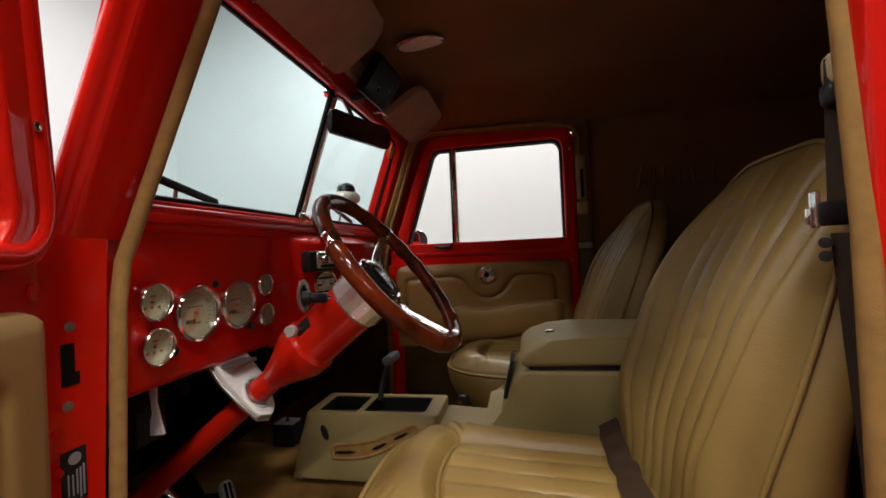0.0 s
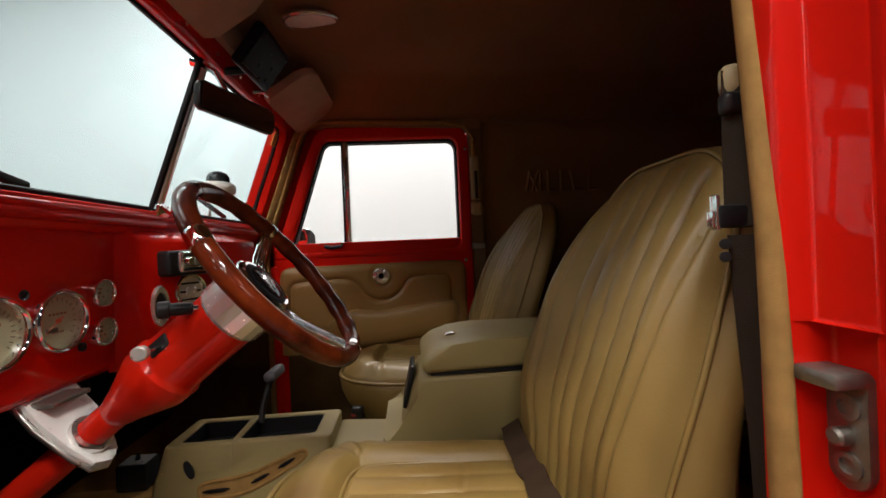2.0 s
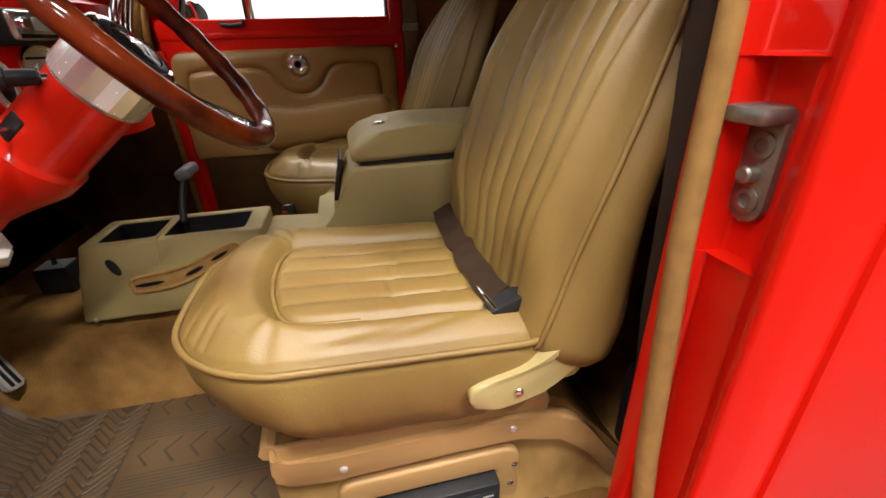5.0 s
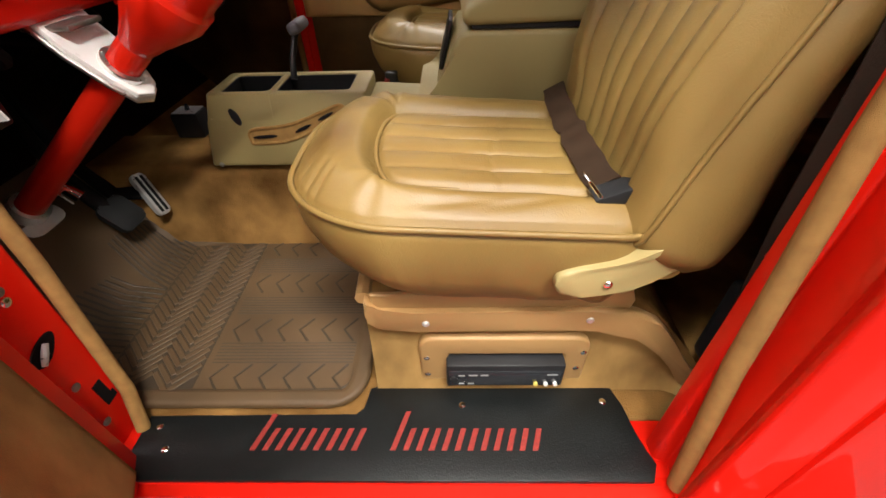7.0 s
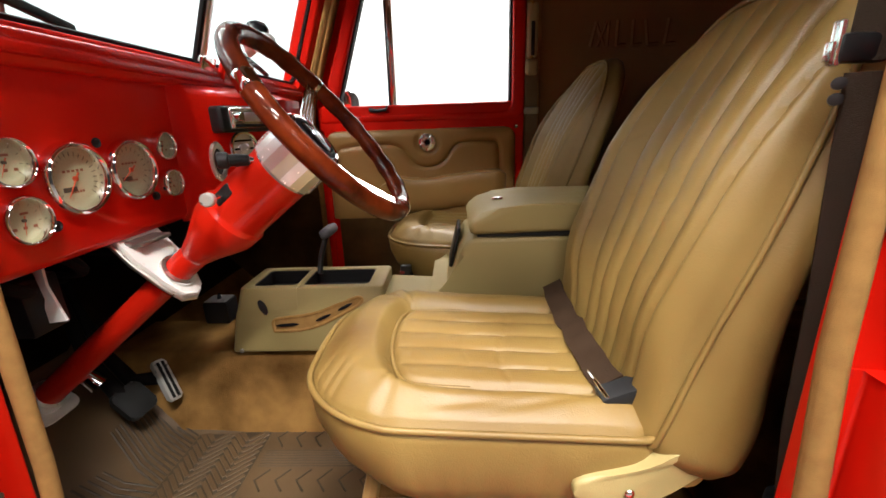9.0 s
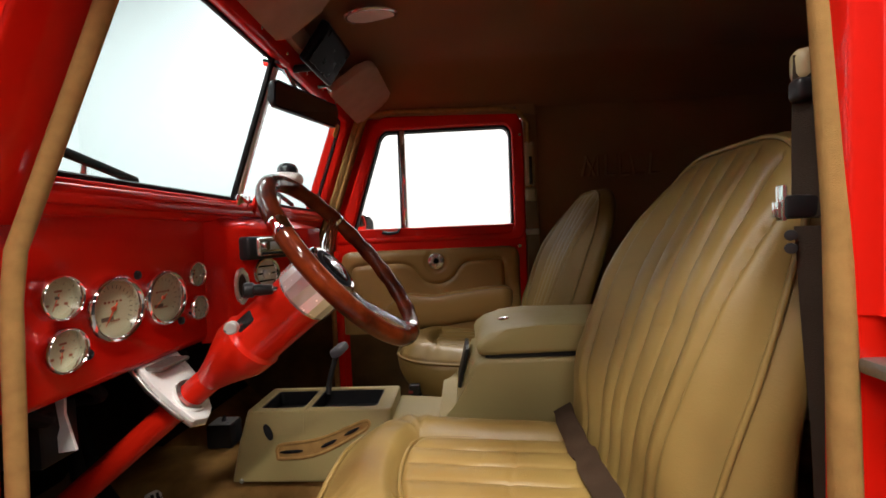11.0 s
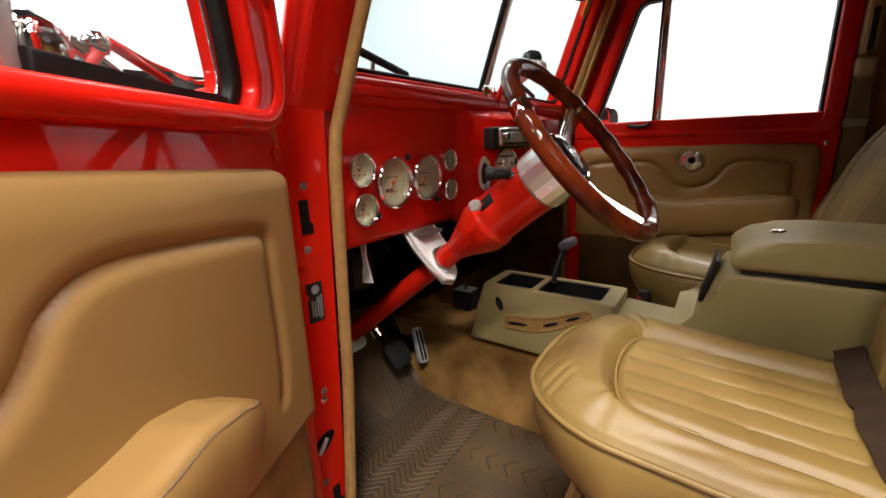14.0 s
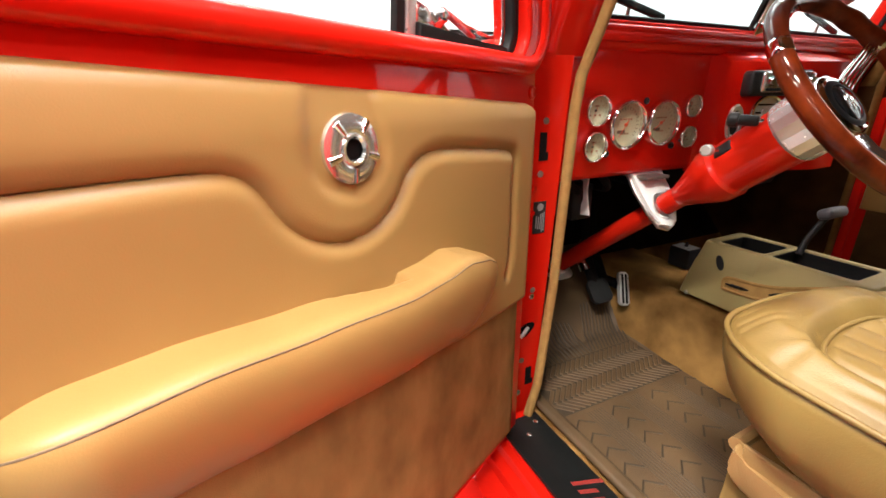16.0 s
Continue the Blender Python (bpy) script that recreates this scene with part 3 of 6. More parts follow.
box(bm, (1.59, -0.59, 0.55), (1.36, 0.03, 1.3), 0.0)
part("cargo_side_trim", bm, SIDE_TRIM, None, "brown cargo side trim", kind="structure")
slab("roof_side", (0.55, -0.60, 1.33), (0.95, 0.10, 0.26), RED, "red painted steel over the driver's door opening")
slab("roof_side", (0.55, 0.635, 1.31), (1.1, 0.05, 0.26), RED, "red painted steel over the passenger door")

# sill with rolled steps down to the running board
sill_profile = [(-0.54, -0.012), (-0.645, -0.012), (-0.652, -0.024), (-0.668, -0.026), (-0.674, -0.040), (-0.695, -0.043), (-0.701, -0.060), (-0.745, -0.066), (-0.755, -0.20), (-0.74, -0.30), (-0.54, -0.30)]
bm = bmesh.new()
m = Matrix(((0, 0, 1, -0.02), (1, 0, 0, 0), (0, 1, 0, 0), (0, 0, 0, 1)))
prism(bm, sill_profile, 0.90, m)
part("door_sill", bm, RED, None, "red painted rolled door sill", kind="structure", smooth=50)
bm = bmesh.new()
box(bm, (0.45, -0.86, -0.235), (1.5, 0.22, 0.03), 0.012)
part("running_board", bm, RED, None, "red painted running board", kind="structure")

# welt round the driver's door opening
opening = [(0.022, -0.578, -0.004), (0.009, -0.546, 0.06), (0.006, -0.521, 0.30), (0.005, -0.504, 0.66), (0.010, -0.499, 0.72), (0.026, -0.494, 0.765), (0.163, -0.488, 1.07), (0.200, -0.487, 1.15), (0.235, -0.488, 1.185),
           (0.45, -0.50, 1.195), (0.74, -0.515, 1.19), (0.785, -0.530, 1.17), (0.815, -0.575, 1.08), (0.812, -0.607, 0.72), (0.808, -0.617, 0.50), (0.812, -0.636, 0.25), (0.822, -0.648, 0.10), (0.830, -0.656, -0.010)]
bm = bmesh.new()
tube(bm, opening, [0.0105] * 9 + [0.0095, 0.0095, 0.0085, 0.0085, 0.0100, 0.011, 0.012, 0.012, 0.012], 12, squash=0.85)
part("door_welt", bm, WELT, None, "tan cloth-covered welt round the door opening", kind="structure", smooth=60)

# striker pocket in the rear pillar
striker = thing("door_striker", (0.831, -0.636, 0.532), "dull steel door striker plate bolted to the red pillar", "door striker")
bm = bmesh.new()
out = rounded(-0.652, 0.522, -0.621, 0.610, [0.015, 0.015, 0.004, 0.004])
prism(bm, out, 0.007, Matrix(((0, 0, -1, 0.8460), (1, 0, 0, 0), (0, 1, 0, 0), (0, 0, 0, 1))), 0.002)
part("backing_plate", bm, STEEL, striker)
bm = bmesh.new()
box(bm, (0.829, -0.636, 0.606), (0.030, 0.034, 0.013), 0.004)
part("latch_tongue", bm, STEEL, striker)
for z in (0.540, 0.583):
    bm = bmesh.new()
    revolve(bm, [(0.010, 0), (0.010, 0.002), (0.006, 0.0025), (0.0055, -0.002), (0, -0.002)], axis_matrix((0.8390, -0.638, z), (-1, 0, 0)), 16)
    part("bolt", bm, STEEL, striker)
bm = bmesh.new()
revolve(bm, [(0.007, -0.004), (0.007, 0.008), (0.005, 0.010), (0, 0.010)], axis_matrix((0.8385, -0.636, 0.561), (-1, 0, 0)), 12)
part("pin", bm, STEEL, striker)

# hinge slots, screws and the data plate on the front pillar
# hinge slots and check hole are flat near-black pieces, their inner shade as colour
for z, h in ((0.595, 0.052), (0.085, 0.045)):
    bm = bmesh.new()
    m = Matrix(((0, 0, 1, -0.0035), (1, 0, 0, 0), (0, 1, 0, 0), (0, 0, 0, 1)))
    prism(bm, [(-0.573, z - h / 2), (-0.553, z - h / 2), (-0.553, z - h * 0.2), (-0.558, z - h * 0.2), (-0.558, z + h / 2), (-0.573, z + h / 2)], 0.0025, m)
    part("hinge_slot", bm, SHADE_BLACK, front_post, "dark open hinge slot")
bm = bmesh.new()
prism(bm, [(-0.580 + 0.022 * math.cos(a) * (1 + 0.2 * math.sin(a)), 0.206 + 0.015 * math.sin(a) + 0.008 * math.cos(a)) for a in [k * math.tau / 20 for k in range(20)]], 0.0025, Matrix(((0, 0, 1, -0.0035), (1, 0, 0, 0), (0, 1, 0, 0), (0, 0, 0, 1))))
part("check_hole", bm, SHADE_BLACK, front_post, "dark door check hole")
bm = bmesh.new()
tube(bm, [(-0.002, -0.592, 0.192), (0.001, -0.584, 0.204), (-0.002, -0.574, 0.213)], 0.0045, 8)
part("check_strap", bm, SATIN_SILVER, front_post)
for y, z, mat in ((-0.561, 0.641, STEEL), (-0.567, 0.544, STEEL), (-0.580, 0.516, RED), (-0.580, 0.468, RED), (-0.567, 0.300, STEEL), (-0.569, 0.285, CHROME), (-0.585, 0.13, STEEL), (-0.59, 0.045, STEEL)):
    screw("pillar_screw", (-0.003, y, z), (1, 0, 0), front_post, 0.0065, mat)
dp = thing("data_plate", (-0.003, -0.563, 0.457), "small black data plate with pale print on the red pillar", "plate")
bm = bmesh.new()
m = Matrix(((0, 0, 1, -0.0035), (1, 0, 0, 0), (0, 1, 0, 0), (0, 0, 0, 1)))
prism(bm, [(-0.578, 0.425), (-0.549, 0.425), (-0.549, 0.490), (-0.578, 0.490)], 0.0022, m)
part("plate", bm, BLACK, dp)
bm = bmesh.new()
revolve(bm, [(0.0075, 0), (0.0075, 0.0006), (0, 0.0006)], axis_matrix((-0.0012, -0.563, 0.479), (1, 0, 0)), 16)
part("emblem", bm, SATIN_GREY, dp)
for k, (y, z0, z1) in enumerate(((-0.553, 0.430, 0.468), (-0.557, 0.428, 0.466), (-0.561, 0.434, 0.465), (-0.566, 0.434, 0.460), (-0.571, 0.436, 0.462))):
    bm = bmesh.new()
    box(bm, (-0.001, y, (z0 + z1) / 2), (0.0008, 0.0018, z1 - z0))
    part("print_bar", bm, SATIN_GREY, dp)

# ---- windscreen ----
SLOPE = Vector((0.36, 0, 1)).normalized()
WSM = Matrix(((0, SLOPE.x, SLOPE.z, rake(0.82)), (1, 0, 0, 0), (0, SLOPE.z, -SLOPE.x, 0.82), (0, 0, 0, 1)))   # x across, y up the glass, z to the rear
windscreen = thing("window_1", (rake(0.82), 0, 0.82), "split tinted windscreen in a red painted frame", "windscreen", kind="structure")
bm = bmesh.new()
ring_prism(bm, rounded(-0.556, -0.05, 0.60, 0.385, 0.02), rounded(-0.535, -0.004, 0.535, 0.335, 0.035), 0.035, WSM, 0.008)
part("windscreen_frame", bm, RED, windscreen)
bm = bmesh.new()
ring_prism(bm, rounded(-0.536, -0.005, 0.536, 0.336, 0.034), rounded(-0.529, 0.006, 0.529, 0.330, 0.028), 0.010, WSM, 0.002)
part("rubber_seal", bm, RUBBER, windscreen)
for y0, y1 in ((-0.528, -0.003), (0.003, 0.528)):
    bm = bmesh.new()
    box(bm, ((y0 + y1) / 2, 0.167, 0.006), (y1 - y0, 0.33, 0.004), m=WSM)
    g = part("pane", bm, WS_GLASS, windscreen, "blue-tinted clear pane")
    g.visible_shadow = False
bm = bmesh.new()
box(bm, (0.003, 0.167, 0.014), (0.020, 0.345, 0.014), 0.006, WSM, 3)
part("centre_divider", bm, BRUSHED, windscreen, "chrome divider strip")
bm = bmesh.new()
box(bm, (-0.012, 0.167, 0.012), (0.011, 0.340, 0.010), 0.002, WSM)
part("divider_insert", bm, RUBBER, windscreen, "black rubber insert")
bm = bmesh.new()
box(bm, (0.0, 0.004, 0.028), (0.05, 0.030, 0.012), 0.005, WSM)
part("divider_foot", bm, CHROME, windscreen)
for k in range(9):
    y = -0.48 + k * 0.12
    screw("frame_screw", WSM @ Vector((y, 0.358, 0.035)), WSM.to_3x3() @ Vector((0, 0, 1)), windscreen, 0.004)
bm = bmesh.new()
box(bm, (0.502, 0.295, 0.011), (0.030, 0.045, 0.0012), m=WSM)
part("inspection_sticker", bm, YELLOW, None, "small yellow sticker on the windscreen corner", category="sticker")
# tan strip between the frame and the headliner
bm = bmesh.new()
box(bm, (0, 0.405, 0.03), (1.12, 0.05, 0.05), 0.012, WSM)
part("header_trim", bm, VISOR, None, "tan cloth header trim above the windscreen", kind="structure")


def wiper(y0, z0, y1, z1, yp):
    a, b = WSM @ Vector((y0, z0, -0.022)), WSM @ Vector((y1, z1, -0.022))
    w = thing("windscreen_wiper", tuple((a + b) / 2), "black windscreen wiper resting on the outside of the glass", "wiper", "windscreen wipers")
    bm = bmesh.new()
    tube(bm, [a, b], 0.005, 8, squash=1.6)
    part("blade", bm, RUBBER, w)
    bm = bmesh.new()
    c = WSM @ Vector((yp, -0.03, -0.03))
    tube(bm, [(a + b) / 2 + Vector((-0.004, 0, 0.006)), c], [0.003, 0.005], 8)
    part("arm", bm, STEEL, w)
    return w


wiper(-0.45, 0.040, -0.255, 0.004, -0.34)
wiper(0.22, 0.045, 0.40, 0.006, 0.33)

# ---- seats ----


def seat(side, label):
    """One bucket seat; side is -1 at the steering wheel, 1 opposite. Built for y < 0 and mirrored for the other side."""
    flip = Matrix.Diagonal((1, -side, 1, 1))
    cy = -0.346
    ob = thing("bucket_seat", (0.52, side * 0.352, 0.20), label, "seat", "front seats")

    def put(name, bm, mat, parent, lab=""):
        bm.transform(flip)
        return part(name, bm, mat, parent, lab, smooth=60)

    # cushion: a bowed front, wide round corners, a domed top
    hx, hy, rc = 0.221, 0.177, 0.118
    m = Matrix.Translation((0.534, cy - 0.006, 0.035))
    # the pleated insert is open to the rear; its seam runs round the front
    y0, y1, x0 = -0.124, 0.092, -0.119
    loop = [(0.30, y0 - 0.004), (-0.02, y0), (-0.070, y0 + 0.001), (-0.096, y0 + 0.008), (-0.109, y0 + 0.034), (x0, -0.03), (x0, 0.03), (-0.115, y1 - 0.030), (-0.103, y1 - 0.008), (-0.076, y1), (-0.02, y1), (0.30, y1 + 0.004)]
    loop = chaikin(loop, 2)

    def bow(x, y):
        return x + 0.020 * (y / hy) ** 2 * smoothstep(0.05, -0.20, x)

    def tilt(x):
        """The cushion falls a little to the rear."""
        return -0.055 * max(0.0, x + 0.14)

    def inside(x, y):
        return y0 < y < y1 and x > x0 + 0.9 * max(0, abs(y - (y0 + y1) / 2) - 0.065) ** 1.4

    def cushion_top(x, y):
        edge = rounded_depth(x, y, hx, hy, rc if x < 0 else 0.05)
        e = max(0.0, min(1.0, edge / 0.062))
        z = 0.330 + 0.019 * math.sqrt(1 - (1 - e) ** 2)
        d = polyline_distance(x, y, loop)
        ins = inside(x, y)
        # the roll in front and the bolsters at the sides stand over the insert
        z += (0.009 + 0.006 * smoothstep(0.03, -0.10, x)) * smoothstep(0.0, 0.026, -d if ins else d) * smoothstep(0, 0.05, edge)
        z -= 0.0085 * math.exp(-(d / 0.006) ** 2)
        if ins:
            w = (y1 - y0) / 5
            q = (y - y0) / w + 0.025 * math.sin(x * 17)
            s = abs(math.sin(math.pi * q))
            z += (0.0072 * s ** 0.38 - 0.005) * smoothstep(0, 0.018, d) * smoothstep(0.17, 0.10, x)
            z -= 0.0016 * math.exp(-((x - 0.045 - 0.012 * math.sin(y * 25)) / 0.005) ** 2)
            z -= 0.0006 * math.exp(-((x + 0.008 - 0.010 * math.sin(y * 40)) / 0.004) ** 2)
        else:
            # gathers fanning from the corners of the insert, darts towards the welt
            for gx, gy, ga, depth in ((-0.100, y1 - 0.004, 2.25, 0.0030), (-0.096, y0 + 0.008, 3.9, 0.0018)):
                dx, dy = x - gx, y - gy
                r = math.hypot(dx, dy)
                if 0.005 < r < 0.13:
                    a = math.atan2(dy, dx)
                    a = a if a > 0 else a + math.tau
                    z += depth * math.cos((a - ga) * 9) * math.exp(-((a - ga) / 0.75) ** 2) * smoothstep(0.13, 0.03, r) * smoothstep(0.0, 0.02, r)
            for k, (gx, gy) in enumerate(((-0.190, -0.112), (-0.178, -0.124), (-0.205, -0.094))):
                u = (x - gx) * 0.64 + (y - gy) * 0.77
                t = (x - gx) * 0.77 - (y - gy) * 0.64
                z -= (0.0032, 0.0026, 0.0022)[k] * math.exp(-(t / 0.0042) ** 2) * math.exp(-(u / 0.030) ** 2)
            # long creases over the near bolster towards the hinge
            for gx, gy, sl in ((0.08, -0.150, 0.16), (0.15, -0.140, -0.22), (-0.02, -0.155, 0.10)):
                z -= 0.0024 * math.exp(-(((y - gy) - sl * (x - gx)) / 0.0055) ** 2) * math.exp(-((x - gx) / 0.055) ** 2)
        z += 0.0018 * noise.noise(Vector((x * 10, y * 10, side * 3.0))) + 0.0006 * noise.noise(Vector((x * 45, y * 30, 5.0)))
        return z

    bm = bmesh.new()
    pad(bm, hx, hy, lambda u, v: rc if u < 0 else 0.06, cushion_top, [(0.006, 0.325), (0.010, 0.312), (0.012, 0.288), (0.010, 0.255), (0.002, 0.228), (-0.010, 0.208), (-0.024, 0.196), (-0.05, 0.190)], Matrix(), 130, 130)
    for v in bm.verts:
        x, y, z = v.co
        v.co.x = bow(x, y)
        if z < 0.325:
            drop = 0.325 - z
            v.co.x += drop * (0.10 + 2.4 * drop) * smoothstep(0.02, -0.20, x)
            v.co.y += (0.0035 * noise.noise(Vector((x * 16, z * 22, 4.0))) + 0.002 * noise.noise(Vector((x * 40, z * 30, 9.0)))) * smoothstep(0.31, 0.27, z)
            # drag lines in the side panel
            v.co.y += 0.0045 * math.exp(-((x - 0.075 - 0.9 * (0.285 - z)) / 0.012) ** 2) * smoothstep(0.31, 0.28, z) * (1 if y < 0 else 0)
            v.co.y -= 0.004 * math.exp(-((x - 0.105 - 0.9 * (0.285 - z)) / 0.014) ** 2) * smoothstep(0.31, 0.28, z) * (1 if y < 0 else 0)
        v.co.z += tilt(x)
        v.co = m @ v.co
    cushion = put("cushion", bm, LEATHER, ob)
    bm = bmesh.new()
    tube(bm, [m @ Vector((bow(x, y), y, 0.328 + tilt(x))) for x, y in rim_outline(hx + 0.007, hy + 0.007, lambda c, s: rc + 0.006 if c < 0 else 0.056, 160) if x < 0.222], 0.0042, 8)
    put("piping", bm, LEATHER, cushion)
    bm = bmesh.new()
    tube(bm, [m @ Vector((bow(x, y), y, cushion_top(x, y) + tilt(x) + 0.0035)) for x, y in loop if x < 0.02], 0.0030, 8)
    put("insert_piping", bm, LEATHER, cushion)

    # backrest
    lean = radians(20.5)
    up, fwd = Vector((math.sin(lean), 0, math.cos(lean))), Vector((-math.cos(lean), 0, math.sin(lean)))
    base = Vector((0.708, cy + 0.010, 0.286))
    mb = Matrix(((0, up.x, fwd.x, base.x + up.x * 0.283), (-1, 0, 0, base.y), (0, up.z, fwd.z, base.z + up.z * 0.283), (0, 0, 0, 1)))
    bx, by, rb = 0.188, 0.286, (0.045, 0.128)

    def narrow(y):
        t = (y + by) / (2 * by)
        return 1.0 - 0.12 * smoothstep(0.45, 1.0, t) + 0.06 * smoothstep(0.40, 0.0, t)

    def shorten(y):
        """The backrest ends a little over the hinge."""
        return y if y > -0.13 else -0.13 + (y + 0.13) * 0.78

    def fullness(y):
        """How far the bolsters stand forward at a height."""
        low = 0.034 + 0.039 * smoothstep(-0.24, -0.07, y)
        return low - 0.064 * smoothstep(0.04, 0.33, y) ** 1.15

    def back_top(x, y):
        t = (y + by) / (2 * by)
        edge = rounded_depth(x / narrow(y), y, bx, by, rb[0] if y < 0 else rb[1])
        e = max(0.0, min(1.0, edge / 0.056))
        round_off = math.sqrt(1 - (1 - e) ** 2)
        # q grows towards the side that faces the driver's door opening
        q = (x if side < 0 else -x) - 0.012
        low_t = smoothstep(0.60, 0.05, t)
        far_half, near_half = 0.127 - 0.040 * low_t, 0.146 - 0.012 * low_t
        half = near_half if q > 0 else far_half
        bol = smoothstep(half - 0.040, half + 0.015, abs(q))
        z = 0.004 + (fullness(y) - 0.004) * (0.56 + 0.44 * bol * (0.56 if q > 0 else 0.85)) * round_off
        inn = smoothstep(half + 0.003, half - 0.003, abs(q)) * smoothstep(0.0, 0.04, t) * smoothstep(0.0, 0.03, edge)
        w = (far_half + near_half) / 6
        p = (q + far_half) / w
        s = abs(math.sin(math.pi * (p + 0.04 * math.sin(y * 13 + p))))
        z += inn * (0.0165 * s ** 0.36 - 0.012) * (0.60 + 0.40 * t)
        # one deeper crease beside the outer pleat, a seam at each side of the insert
        z -= 0.0050 * math.exp(-((q - near_half + w) / 0.0045) ** 2) * inn
        z -= 0.006 * math.exp(-((abs(q) - half) / 0.0045) ** 2) * smoothstep(0.0, 0.02, edge)
        # wrinkles across the upper pleats
        for gx, gy, sl in ((-0.055, 0.165, 0.5), (-0.085, 0.10, 0.8), (0.02, 0.05, 0.35), (0.055, 0.02, 0.4)):
            z -= 0.0022 * math.exp(-(((y - gy) - sl * (x - gx)) / 0.006) ** 2) * math.exp(-((x - gx) / 0.022) ** 2)
        z += 0.0030 * noise.noise(Vector((x * 11, y * 5, 7 + side * 3.0))) + 0.0012 * noise.noise(Vector((x * 30, y * 14, 2 + side * 3.0)))
        return z

    bm = bmesh.new()
    pad(bm, bx, by, lambda u, v: rb[0] if v < 0 else rb[1], back_top, [(0.008, -0.006), (0.015, -0.022), (0.019, -0.045), (0.018, -0.070), (0.008, -0.092), (-0.014, -0.105), (-0.05, -0.110)], mb, 120, 120, narrow)
    mi = mb.inverted()
    for v in bm.verts:
        q = mi @ v.co
        if q.z < -0.006:
            q.z = -0.006 + (q.z + 0.006) * (1 - 0.58 * smoothstep(0.12, 0.55, (q.y + by) / (2 * by)))
        q.y = shorten(q.y)
        v.co = mb @ q
    back = put("backrest", bm, LEATHER, ob)
    bm = bmesh.new()
    tube(bm, [mb @ Vector((x * narrow(y), shorten(y), 0.004)) for x, y in rim_outline(bx + 0.004, by + 0.004, lambda c, s: (rb[0] if s < 0 else rb[1]) + 0.004)], 0.0034, 8, closed=True)
    put("piping", bm, LEATHER, back)
    bm = bmesh.new()
    tube(bm, [mb @ Vector((-0.185, -0.246, -0.045)), mb @ Vector((0.0, -0.250, -0.05)), mb @ Vector((0.205, -0.246, -0.045))], [0.018, 0.022, 0.018], 12)
    put("lower_roll", bm, LEATHER, back)

    # hinge arm
    bm = bmesh.new()
    arm = chaikin([(0.637, 0.288), (0.638, 0.300), (0.652, 0.307), (0.696, 0.315), (0.722, 0.324), (0.745, 0.338), (0.775, 0.348), (0.810, 0.346), (0.812, 0.328), (0.780, 0.306), (0.738, 0.281), (0.704, 0.270), (0.667, 0.264), (0.646, 0.266), (0.638, 0.276), (0.637, 0.288)], 1)[:-1]
    prism(bm, arm, 0.022, Matrix(((1, 0, 0, 0), (0, 0, -1, -0.527), (0, 1, 0, 0), (0, 0, 0, 1))), 0.006, 3)
    for v in bm.verts:
        v.co.y += 0.16 * max(0.0, v.co.x - 0.735)
    hinge = put("hinge_arm", bm, PLASTIC, ob, "pale tan plastic hinge cover")
    bm = bmesh.new()
    revolve(bm, [(0.006, 0), (0.006, 0.0015), (0.004, 0.003), (0, 0.0035)], axis_matrix((0.698, -0.5480, 0.286), (0, -1, 0)), 12)
    put("hinge_screw", bm, CHROME, hinge)
    return ob


seat(-1, "tan leather bucket seat with pleated insert behind the steering wheel")
seat(1, "tan leather bucket seat with pleated insert beside the passenger door")

